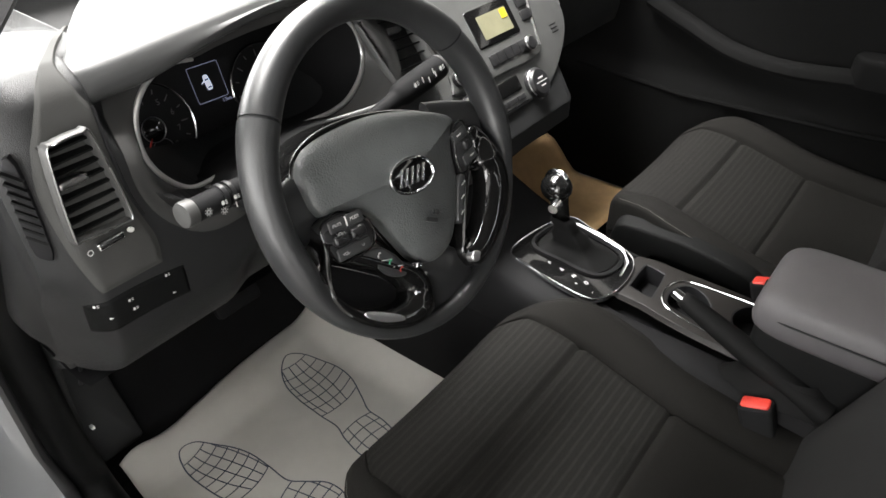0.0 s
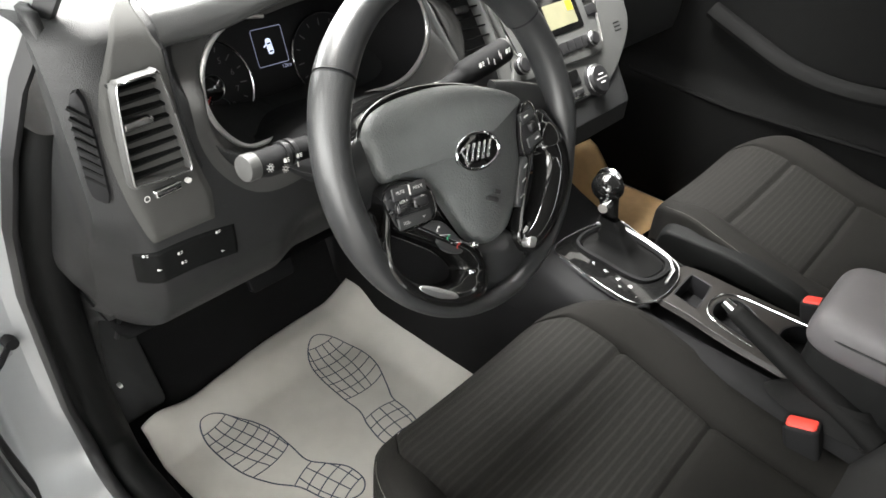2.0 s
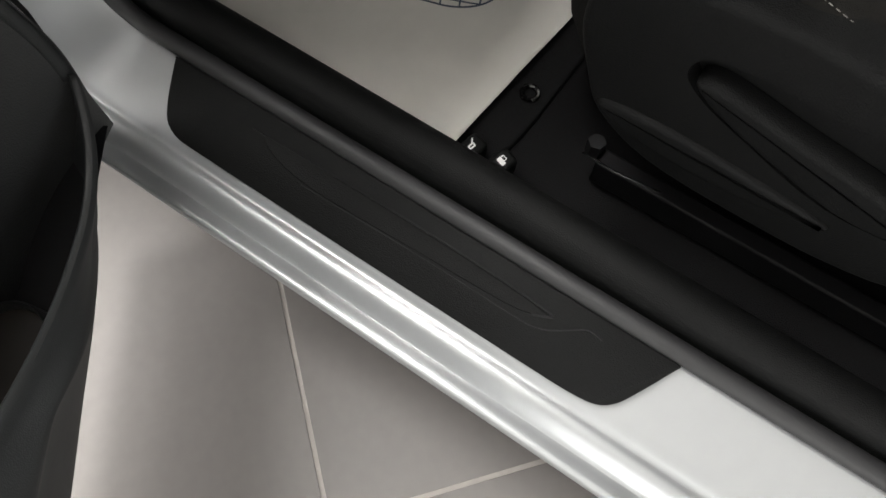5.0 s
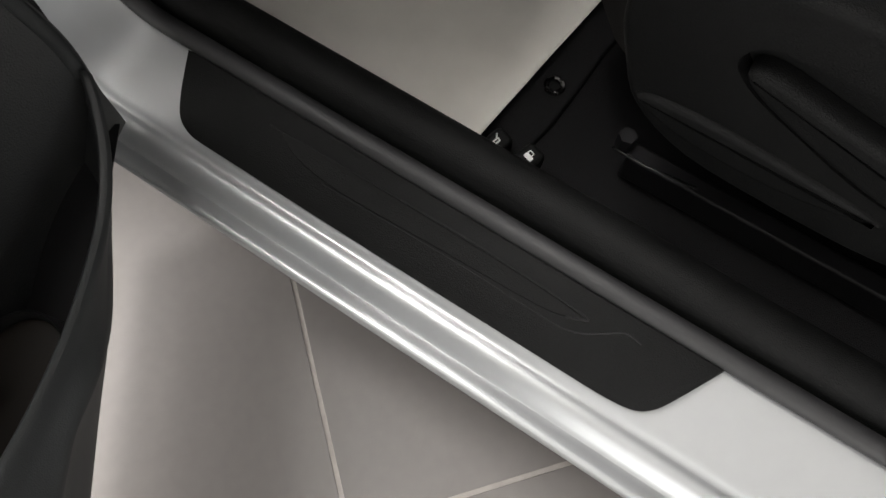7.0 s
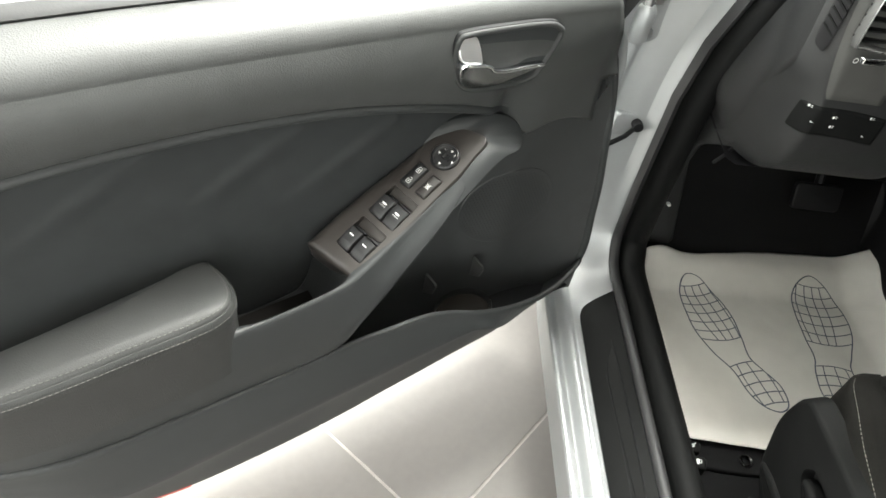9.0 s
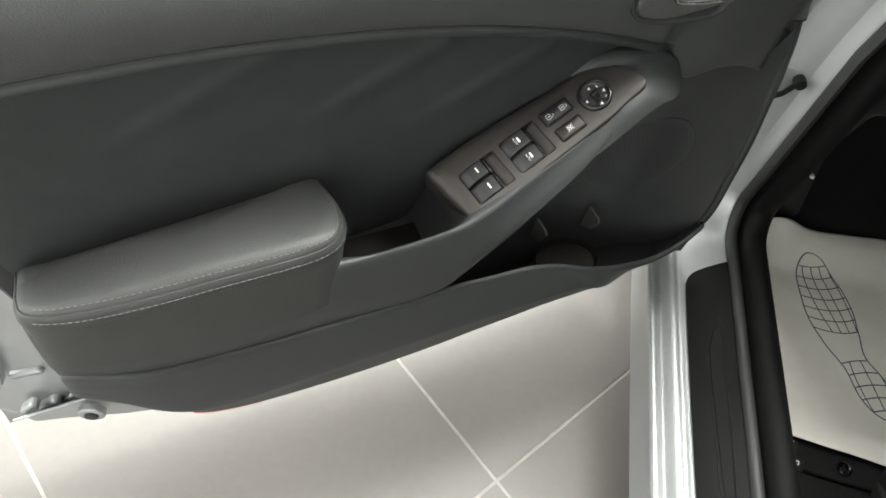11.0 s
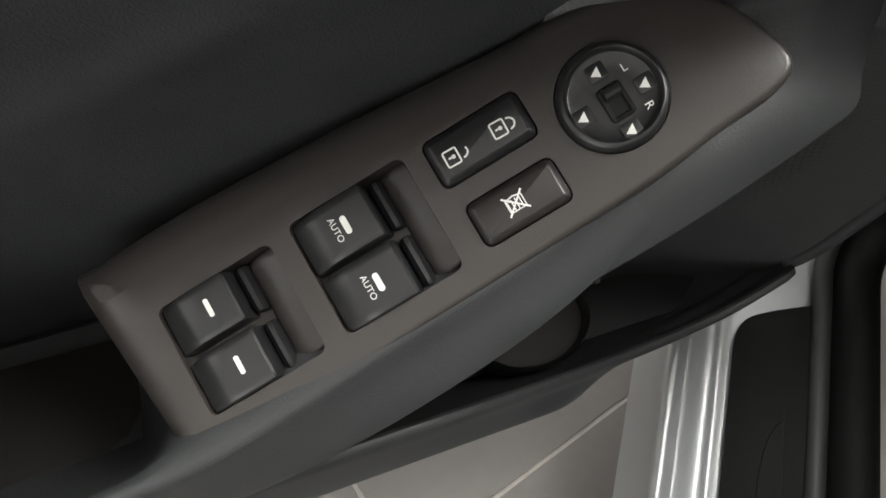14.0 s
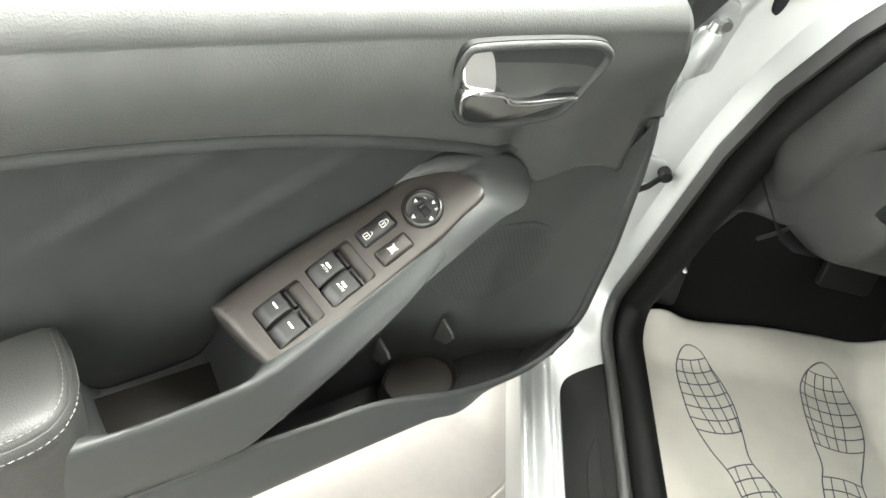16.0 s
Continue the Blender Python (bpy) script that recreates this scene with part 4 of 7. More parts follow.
# liner blackened and spread over the whole cup floor to stand for shade
part("cup_liner", slab([(0.474, 0.004), (0.594, 0.004), (0.594, 0.062), (0.478, 0.056)], DOOR @ Matrix.Translation((0, 0, 0.5645)), -0.004, 0.0012, 0.0006), CUPSHADE, door, "brown liner in the pull cup, darkened and widened for shade")

# inside handle
HND = frame_of(dr(0.0, 0.0175, 0.0), (-0.818, -0.575, 0), (0, 0, 1))   # x: along the door, y: up, z: to the outside
HN = Matrix(((HND[0][0], HND[0][1], -HND[0][2], HND[0][3]), (HND[1][0], HND[1][1], -HND[1][2], HND[1][3]), (HND[2][0], HND[2][1], -HND[2][2], HND[2][3]), (0, 0, 0, 1)))


def leaf(loop, m, z0, top, edge):
    """A plate whose outer face follows the height top(x, y), with rounded edges."""
    rings = [[m @ Vector((x, y, z0)) for x, y in loop]]
    for k in range(5):
        a = math.pi / 2 * k / 4
        rings.append([m @ Vector((x, y, top(x, y) - edge + edge * math.sin(a))) for x, y in grown(loop, -edge * (1 - math.cos(a)))])
    return loft(rings, caps=True)


bezel = [tuple(p) for p in spline([(0.315, 0.891), (0.299, 0.8945), (0.245, 0.8915), (0.190, 0.886), (0.167, 0.878), (0.158, 0.862), (0.182, 0.8175), (0.205, 0.8085), (0.245, 0.8105), (0.278, 0.8160), (0.299, 0.8255), (0.311, 0.842), (0.319, 0.872)], 5, True)]
handle = part("handle_bezel", loft([[HN @ Vector((x, y, z)) for x, y in grown(bezel, d)] for d, z in ((0.001, -0.008), (0.0005, 0.0010), (-0.0008, 0.0028), (-0.003, 0.0036), (-0.0052, 0.0030), (-0.0064, 0.0010), (-0.0070, -0.006), (-0.0075, -0.012))]), FRONTTRIM, door, "grey surround of the door handle", 50)
part("bezel_groove", loft([[HN @ Vector((x, y, z)) for x, y in grown(bezel, d)] for d, z in ((0.0016, -0.004), (0.0014, 0.0004), (0.0002, 0.0008))]), DARK, handle, "dark gap round the surround")
# darker insert material stands in for the shade of a deeper dish
part("handle_dish", slab(grown(bezel, -0.0055), HN, -0.024, -0.0012, 0.0), INSERT, handle, "dish behind the handle, darkened for its recess shade")
lever = [tuple(p) for p in spline([(0.313, 0.862), (0.310, 0.842), (0.295, 0.8265), (0.258, 0.8185), (0.225, 0.8215), (0.180, 0.8315), (0.205, 0.8365), (0.240, 0.8390), (0.262, 0.8440), (0.272, 0.8530), (0.284, 0.8580)], 5, True)]
# lever dark, edge and tab bright: reflections put into colour and shape
part("handle_lever", leaf(lever, HN, -0.006, lambda x, y: 0.0035 + 0.20 * (y - 0.82), 0.002), REFLCHROME, handle, "chrome pull lever with its dark reflection painted in", 50)
ridge_line = spline([HN @ Vector((x, y, 0.0035 + 0.20 * (y - 0.82))) for x, y in ((0.308, 0.840), (0.3125, 0.8605), (0.284, 0.8565), (0.271, 0.8510), (0.262, 0.8430), (0.240, 0.8378), (0.205, 0.8352), (0.184, 0.8325))], 5)
part("lever_ridge", tube(ridge_line, [0.0012] * 6 + [0.0022] * (len(ridge_line) - 10) + [0.0016] * 4, 8), CHROME, handle, "rounded chrome edge that carries the highlight of the lever")
tab = [tuple(p) for p in spline([(0.314, 0.8875), (0.298, 0.8875), (0.288, 0.883), (0.284, 0.8605), (0.292, 0.8600), (0.312, 0.8655)], 4, True)]
part("lock_tab", leaf(tab, HN, -0.006, lambda x, y: 0.0105 - 0.40 * (y - 0.86), 0.002), BRIGHTSATIN, handle, "lock tab, its pale reflection painted in bright satin", 50)

# window switches
SW = SWITCH_POSE


def flip(pts):
    return [(x, -y) for x, y in pts]


face = flip([(-0.108, -0.0370), (-0.098, -0.0385), (-0.063, -0.0385), (-0.002, -0.0365), (0.052, -0.0345), (0.073, -0.0325), (0.093, -0.0275), (0.110, -0.017), (0.121, -0.0075), (0.1275, 0.007), (0.1290, 0.0165), (0.1255, 0.0215), (0.1165, 0.0240), (0.0988, 0.0252), (0.0745, 0.0280), (0.0236, 0.0295), (-0.0334, 0.0308), (-0.0835, 0.0320), (-0.0965, 0.0325), (-0.1015, 0.0250), (-0.1065, -0.0113)])
face = [(x - 0.0045 * ease((-x - 0.06) / 0.05), y + (0.0060 * ease((0.06 - x) / 0.10) if y > 0 else -0.0018)) for x, y in face]
face = [tuple(p) for p in spline(face, 3, True)]


def well(x0, x1, y0, y1, r=0.003):
    return [(x + (x0 + x1) / 2, y - (y0 + y1) / 2) for x, y in rrect(x1 - x0, y1 - y0, r, 3)]


MIRROR_AT = (0.0765, -0.0005)
mirror_hole = [(MIRROR_AT[0] + 0.0182 * math.cos(2 * math.pi * k / 32), MIRROR_AT[1] + 0.0182 * math.sin(2 * math.pi * k / 32)) for k in range(32)]
holes = [well(-0.0882, -0.0428, -0.0177, 0.0232), well(-0.0348, 0.0096, -0.0190, 0.0228), well(0.0164, 0.0520, -0.0186, -0.0010), well(0.0185, 0.0508, 0.0058, 0.0222), mirror_hole]


def panel_mesh():
    """A plate with openings whose edge rolls away broadly above and at the rear end, tightly below."""
    unit = [(b[0] - a[0], b[1] - a[1]) for a, b in zip(face, grown(face, 0.001))]
    roll = [0.0030 + 0.0120 * max(ease((dy / 0.001 - 0.1) / 0.8), ease((-dx / 0.001 - 0.3) / 0.6)) * (1 - ease((x - 0.035) / 0.06)) for (x, y), (dx, dy) in zip(face, unit)]
    near = len(face)
    for again in range(4):
        roll = [(roll[k - 1] + 2 * roll[k] + roll[(k + 1) % near]) / 4 for k in range(near)]
        unit = [Vector((unit[k - 1][0] + 2 * unit[k][0] + unit[(k + 1) % near][0], unit[k - 1][1] + 2 * unit[k][1] + unit[(k + 1) % near][1])).normalized() * 0.001 for k in range(near)]
    flat = [(x - 1000 * r * dx, y - 1000 * r * dy) for (x, y), (dx, dy), r in zip(face, unit, roll)]
    bm = plate_with_holes(flat, holes, SW, 0.0095, 0.0001)
    rings = []
    for k in range(9):
        a = math.pi / 2 * k / 8
        rings.append([SW @ Vector((x + 1000 * r * dx * math.sin(a), y + 1000 * r * dy * math.sin(a), -0.60 * r * (1 - math.cos(a)))) for (x, y), (dx, dy), r in zip(flat, unit, roll)])
    rings.append([SW @ Vector((x, y, -0.034)) for x, y in grown(face, 0.003)])
    return loft(rings, bm=bm)


sw = part("switch_panel", panel_mesh(), SATIN, door, "warm grey satin panel for the window switches", 40)


def ramp_block(x0, x1, y0, y1, heights, bm=None):
    """A switch key: heights are rows of (distance from x0, height); its long edges are rounded."""
    rings = []
    n = len(heights)
    for i, (d, h) in enumerate(heights):
        nip = 0.0012 if i in (0, n - 1) else (0.0003 if i in (1, n - 2) else 0.0)
        a, b = -y1 + nip, -y0 - nip
        rings.append([SW @ Vector((x0 + d, y, z)) for y, z in ((a, -0.0115), (a, h - 0.0016), (a + 0.0004, h - 0.0007), (a + 0.0016, h - 0.0001), (a + 0.0032, h), (b - 0.0032, h), (b - 0.0016, h - 0.0001), (b - 0.0004, h - 0.0007), (b, h - 0.0016), (b, -0.0115))])
    return loft(rings, caps=True, bm=bm)


def rocker(x0, x1, y0, y1):
    w = x1 - x0
    key = part("rocker", ramp_block(x0, x1, y0, y1, [(0, -0.0035), (0.0004, -0.0014), (0.0014, -0.0004), (0.0085, 0.0034), (0.0105, 0.0041), (0.6 * w, 0.0045), (w - 0.0010, 0.0042), (w - 0.0003, 0.0034), (w, 0.0015)]), BUTTON, sw, "black rocker switch with a bevelled front", 30)
    part("rocker_hook", ramp_block(x1 + 0.0004, x1 + 0.0054, y0 + 0.0006, y1 - 0.0006, [(0, -0.0050), (0.0006, -0.0036), (0.0022, -0.0026), (0.0036, -0.0032), (0.0045, -0.0050), (0.0050, -0.007)]), DARK, key, "dark finger hook", 30)
    return key


for y0, y1 in ((-0.0172, 0.0010), (0.0038, 0.0226)):
    yc = -(y0 + y1) / 2
    key = rocker(-0.0876, -0.0602, y0, y1)
    part("white_marking", slab(rrect(0.0016, 0.0064, 0.0006, 2), SW @ Matrix.Translation((-0.0694, yc + 0.0002, 0.0044)), 0, 0.0005), WHITE, key, "white bar")
    key = rocker(-0.0344, -0.0062, y0 - 0.0008, y1)
    part("white_marking", slab(rrect(0.0021, 0.0064, 0.0009, 2), SW @ Matrix.Translation((-0.0163, yc, 0.0044)), 0, 0.0005), WHITE, key, "white bar")
    part("white_lettering", lettering("AUTO", 0.0031, SW @ Matrix.Translation((-0.0200, yc, 0.0049)) @ Matrix.Rotation(radians(-90), 4, "Z")), WHITE, key, "white lettering")
for x0, x1, y0, y1 in ((-0.0550, -0.0430, -0.0172, 0.0226), (-0.0010, 0.0094, -0.0184, 0.0222)):
    part("well_ramp", ramp_block(x0, x1, y0, y1, [(0, -0.0070), (0.001, -0.0062), (0.5 * (x1 - x0), -0.0042), (x1 - x0 - 0.001, -0.0028), (x1 - x0, -0.0026)]), SATIN, sw, "sloping grey floor of the switch well", 50)


def cap(x0, x1, y0, y1):
    loop = well(x0, x1, y0, y1, 0.0025)
    rings = [[SW @ Vector((x, y, -0.011)) for x, y in loop]]
    for d, z in ((0, 0.0004), (-0.0005, 0.0014), (-0.0020, 0.0026), (-0.0026, 0.0028)):
        rings.append([SW @ Vector((x, y, z)) for x, y in grown(loop, d)])
    return loft(rings, caps=True)


lockb = part("lock_switch", cap(0.0170, 0.0514, -0.0180, -0.0016), BUTTON, sw, "black door lock switch", 40)
wl = part("window_lock_switch", cap(0.0191, 0.0502, 0.0064, 0.0216), KEYBROWN, sw, "dark brown window lock switch", 40)


def ringlet(loop, m, w, bm):
    return loft([[m @ Vector((x, y, 0)) for x, y in loop], [m @ Vector((x, y, 0)) for x, y in grown(loop, -w)]], bm=bm)


for cx, shut in ((0.0246, False), (0.0418, True)):
    icons = bmesh.new()
    m = SW @ Matrix.Translation((cx, 0.0092, 0.0030)) @ Matrix.Rotation(radians(-2), 4, "Z")
    ringlet(rrect(0.0052, 0.0058, 0.0008, 2), m @ Matrix.Translation((-0.0008, -0.0002, 0)), 0.0006, icons)
    slab([(0.0007 * x, 0.0007 * y) for x, y in rrect(2, 2, 1, 3)], m @ Matrix.Translation((-0.0002, -0.0002, 0)), 0, 0.0002, bm=icons)
    slab(rrect(0.0016, 0.0006, 0.0002, 1), m @ Matrix.Translation((-0.0012, -0.0002, 0)), 0, 0.0002, bm=icons)
    arc = [m @ Vector((0.0026 + 0.0021 * math.cos(radians(a)), -0.0002 + 0.0019 * math.sin(radians(a)), 0.0001)) for a in range(-90, 91 if shut else 45, 15)]
    strip(arc, 0.0006, SW.to_3x3() @ Vector((0, 0, 1)), icons)
    part("white_marking", icons, WHITE, lockb, "white closed padlock outline" if shut else "white open padlock outline")
icons = bmesh.new()
m = SW @ Matrix.Translation((0.0336, -0.0140, 0.0029))
ringlet([(-0.0030, -0.0024), (0.0030, -0.0024), (0.0030, 0.0022), (0.0, 0.0028), (-0.0030, 0.0022)], m, 0.0005, icons)
nz = SW.to_3x3() @ Vector((0, 0, 1))
strip([m @ Vector((-0.0036, -0.0032, 0.0002)), m @ Vector((0.0036, 0.0034, 0.0002))], 0.0006, nz, icons)
strip([m @ Vector((0.0036, -0.0032, 0.0002)), m @ Vector((-0.0036, 0.0034, 0.0002))], 0.0006, nz, icons)
for k in range(4):
    strip([m @ Vector((-0.0024 + 0.0014 * k, -0.002, 0.0001)), m @ Vector((-0.0024 + 0.0014 * k, 0.0018, 0.0001))], 0.0004, nz, icons)
part("white_marking", icons, WHITE, wl, "white crossed window mark")

# mirror knob
mk = SW @ Matrix.Translation((MIRROR_AT[0], MIRROR_AT[1], 0))
circ = [(math.cos(2 * math.pi * k / 40), math.sin(2 * math.pi * k / 40)) for k in range(40)]
knob = part("mirror_knob", loft([[mk @ Vector((r * x, r * y, z)) for x, y in circ] for r, z in ((0.0178, -0.008), (0.0178, 0.0004), (0.0174, 0.0024), (0.0164, 0.0036), (0.0154, 0.0038), (0.0146, 0.0030), (0.0141, 0.0016), (0.0134, 0.0012), (0.0080, 0.0012))], caps=True), BUTTON, sw, "round black mirror adjuster with a raised ring", 40)
tg = part("toggle", loft([[mk @ Vector((x, y - 0.0022, z)) for x, y in grown(rrect(0.0076, 0.0112, 0.0012, 3), d)] for d, z in ((0.0004, 0.0008), (0.0003, 0.0022), (-0.0003, 0.0026), (-0.0010, 0.0024), (-0.0014, 0.0014))], caps=True), DARK, knob, "dark square mirror toggle")
part("toggle_bar", tube([mk @ Vector((x, 0.0010, 0.0026)) for x in (-0.0026, 0.0026)], 0.0020, 10), BUTTON, tg, "black pivot bar")
for dx, dy in ((-0.0004, 0.0090), (0.0105, -0.0018), (-0.0004, -0.0122), (-0.0110, -0.0012)):
    part("arrow_pad", slab(rrect(0.0062, 0.0058, 0.0008, 2), mk @ Matrix.Translation((dx, dy, 0.0012)), -0.001, 0.0005, 0.0003), BUTTON, knob)
    bm = bmesh.new()
    bm.faces.new([bm.verts.new(mk @ Matrix.Translation((dx, dy, 0.0019)) @ Matrix.Rotation(radians(58.3), 4, "Z") @ Vector(v)) for v in ((0.0019, 0, 0), (-0.0016, 0.0017, 0), (-0.0016, -0.0017, 0))])
    part("white_arrow", bm, WHITE, knob, "white arrow")
for ch, dx, dy, turn in (("L", 0.0076, 0.0058, 0), ("R", 0.0080, -0.0085, -90)):
    part("white_lettering", lettering(ch, 0.0040, mk @ Matrix.Translation((dx, dy, 0.0016)) @ Matrix.Rotation(radians(turn), 4, "Z")), WHITE, knob, "white letter")

# shell flange and rubber seal along the hinge side
zs = [0.40 + 0.03 * k for k in range(18)]
part("hinge_flange", loft([[dr(curve_at(EDGE_U, z) + a, curve_at(EDGE_W, z) + b, z) for a, b in ((0.004, -0.012), (-0.006, -0.010), (-0.012, -0.014), (-0.014, -0.030), (0.0, -0.040))] for z in zs], closed=False), PAINT, door, "silver edge of the door shell", 50, solid=0.002)
part("hinge_seal", tube([dr(curve_at(EDGE_U, z) - 0.026, curve_at(EDGE_W, z) - 0.040, z) for z in zs], 0.013, 10), RUBBER, door, "black rubber seal along the hinge side")

part("mirror_corner", loft([[dr(u, w, z) for u, z in ((-0.045, 0.80), (-0.095, 0.86), (-0.112, 0.905), (-0.114, 0.932), (-0.088, 0.938), (-0.040, 0.922), (-0.030, 0.86))] for w in (-0.095, -0.062, -0.055)], caps=True), RUBBER, door, "black corner cover below the mirror", 40, bevel=0.004)

# red reflector at the foot of the trim
part("reflector", loft([[dr(u, w, curve_at(Z_LOW, u) + dz) for w, dz in ((0.0300, 0.016), (0.0475, 0.0165), (0.0405, -0.0010), (0.0180, -0.0150), (0.0150, -0.006))] for u in (0.680, 0.70, 0.725, 0.745, 0.765)], caps=True), RED, door, "red door reflector")

# steel shell behind the trim
shell = []
for z in [0.19, 0.20, 0.22, 0.25, 0.28, 0.31, 0.35, 0.40, 0.45, 0.50, 0.55, 0.60, 0.65, 0.70, 0.76, 0.82, 0.88, 0.94]:
    r = curve_at(U_REAR, z)
    o = 1.005 - 0.05 * ease((z - 0.35) / 0.6) - 0.035 * ease((0.30 - z) / 0.12)
    shell.append([dr(u, w, z) for u, w in ((r - 0.03, -0.030), (r + 0.012, -0.030), (r + 0.020, -0.034), (r + 0.3 * (o - r), -0.040), (r + 0.55 * (o - r), -0.052), (r + 0.75 * (o - r), -0.070), (o - 0.012, -0.082), (o - 0.004, -0.084), (o, -0.092), (o - 0.004, -0.104))])
part("rear_flange", loft(shell, closed=False), PAINT, door, "silver painted door end", 50, subsurf=1, solid=0.003)
seal = [dr(curve_at(U_REAR, z) + 0.004, -0.020, z) for z in [0.225 + 0.0245 * k for k in range(31)]]
part("edge_seal", tube(seal, 0.013, 8, flat=0.6), RUBBER, door, "black rubber seal along the door end")
part("door_skin", surface(lambda s, t: dr(-0.03 + 1.03 * s, -0.105 - 0.02 * math.sin(math.pi * t), 0.17 + 0.77 * t), 20, 16), PAINT, door, "silver outer door skin", solid=-0.004)
part("lower_flange", surface(lambda s, t: dr(-0.03 + 0.99 * s, -0.028 - 0.075 * t, max(curve_at(Z_BOT, -0.03 + 0.99 * s), 0.185) - 0.004 + (0.19 - max(curve_at(Z_BOT, -0.03 + 0.99 * s), 0.185)) * t), 40, 6), PAINT, door, "silver lower door flange", solid=0.003)
part("front_flange", surface(lambda s, t: dr(-0.055 + 0.02 * s + 0.10 * ease((t - 0.75) / 0.25), -0.03 - 0.075 * s, 0.22 + 0.70 * t), 8, 16), PAINT, door, "silver hinge side of the door", solid=0.003)
lat = frame_of(dr(0.945, -0.050, 0.635), (-0.818 * 0.93 - 0.575 * 0.35, -0.575 * 0.93 + 0.818 * 0.35, 0), (0, 0, 1))
lat = lat @ Matrix.Rotation(math.pi, 4, "Y")
latch = part("latch", slab(rrect(0.036, 0.032, 0.003), lat, -0.004, 0.007, 0.001), DARK, door, "dark latch opening")
part("latch_plate", slab(rrect(0.044, 0.018, 0.004), lat @ Matrix.Translation((0, -0.030, 0)), -0.004, 0.006, 0.002), PAINT, latch, "silver latch plate")
for u, w, z, r in ((0.945, -0.048, 0.530, 0.012), (0.885, -0.036, 0.262, 0.009)):
    m = lat.copy()
    m.translation = dr(u, w, z)
    pl = part("plug_seat", slab([(1.9 * r * x, 1.9 * r * y) for x, y in circ], m, -0.006, 0.004, 0.003), PAINT, door, "pressed ring")
    part("plug", slab([(r * x, r * y) for x, y in circ], m, 0.0, 0.007, 0.002), RUBBER, pl, "black round plug")
for u, z, ln, tilt in ((0.950, 0.415, 0.085, 80), (0.925, 0.385, 0.045, 25), (0.945, 0.300, 0.034, 50), (0.925, 0.292, 0.040, 50), (0.900, 0.296, 0.030, 50)):
    m = lat.copy()
    m.translation = dr(u, -0.052, z)
    part("pressed_rib", slab(rrect(ln, 0.012, 0.006), m @ Matrix.Rotation(radians(tilt), 4, "Z"), -0.006, 0.006, 0.004), PAINT, door)


# ---- paper floor mat with printed soles ----
def paper_at(x, y):
    """Height of the paper sheet over the footwell floor."""
    z = 0.2605 - 0.006 * ease((y - 0.3) / 0.3)
    front = 0.672 + 0.02 * (x - 0.4)
    z += (0.028 + 0.045 * math.exp(-((x - 0.24) / 0.06) ** 2)) * ease((y - front + 0.085) / 0.085)
    z += 0.045 * ease((x - 0.66) / 0.12)
    z += 0.0035 * noise.noise(Vector((7 * x, 6 * y, 3))) + 0.0015 * noise.noise(Vector((22 * x, 19 * y, 8)))
    return z


def sheet_point(s, t):
    left = Vector((0.233, 0.254)).lerp(Vector((0.226, 0.648)), t)
    right = Vector((0.742, 0.205)).lerp(Vector((0.742, 0.712)), t)
    p = left.lerp(right, s)
    p.y += 0.018 * math.sin(math.pi * s) * ease((t - 0.7) / 0.3)
    return Vector((p.x, p.y, paper_at(p.x, p.y)))


mat = thing("paper_floor_mat", (0.45, 0.45, 0.256), "creased white paper floor mat with two printed shoe soles", "floor mat")
part("sheet", surface(sheet_point, 90, 80), PAPER, mat, "creased white paper", 60, solid=0.0006)


def sole(pts_outer, heel, toe, name):
    """A shoe sole drawn in thin lines: outline, and a bowed grid on toe and heel."""
    bm = bmesh.new()
    up = (0, 0, 1)
    def lay(pts):
        return [Vector((x, y, paper_at(x, y) + 0.0012)) for x, y in pts]
    out = [(p.x, p.y) for p in spline([(x, y) for x, y in pts_outer], 8, True)]
    strip(lay(out + out[:2]), 0.0026, up, bm)
    def inside(x, y):
        c = False
        for i in range(len(out)):
            (x1, y1), (x2, y2) = out[i - 1], out[i]
            if (y1 > y) != (y2 > y) and x < (x2 - x1) * (y - y1) / (y2 - y1) + x1:
                c = not c
        return c
    axis = (Vector(toe) - Vector(heel)).normalized()
    side = Vector((axis.y, -axis.x))
    run = (Vector(toe) - Vector(heel)).length
    def cell(lo, hi, cross, along, bow):
        def at(d, q):
            return Vector(heel) + axis * (d + bow * (1 - (q / 0.05) ** 2)) + side * q
        for k in range(cross + 1):
            d = lo + (hi - lo) * k / cross
            seg = [(p.x, p.y) for p in [at(d, j / 40 * 0.075) for j in range(-40, 41)] if inside(p.x, p.y)]
            if len(seg) > 3:
                strip(lay(seg), 0.0022, up, bm)
        for k in range(along):
            f = (k + 1) / (along + 1) * 2 - 1
            seg = []
            for j in range(41):
                d = lo + (hi - lo) * j / 40
                w = 0.052 * (1 - 0.35 * ((d - (lo + hi) / 2) / ((hi - lo) / 2 + 0.02)) ** 2)
                p = at(d, f * w)
                if inside(p.x, p.y):
                    seg.append((p.x, p.y))
            if len(seg) > 3:
                strip(lay(seg), 0.0022, up, bm)
    cell(0.010, 0.100, 4, 3, 0.008)
    cell(0.172, run - 0.012, 6, 4, -0.010)
    return part(name, bm, INK, mat, "dark blue printed shoe sole")


sole([(0.320, 0.626), (0.352, 0.622), (0.378, 0.590), (0.398, 0.540), (0.402, 0.485), (0.402, 0.435), (0.420, 0.405), (0.442, 0.372), (0.444, 0.335), (0.424, 0.318), (0.396, 0.326), (0.374, 0.352), (0.360, 0.398), (0.332, 0.440), (0.312, 0.490), (0.304, 0.550), (0.306, 0.600)], (0.420, 0.318), (0.334, 0.628), "sole_print")
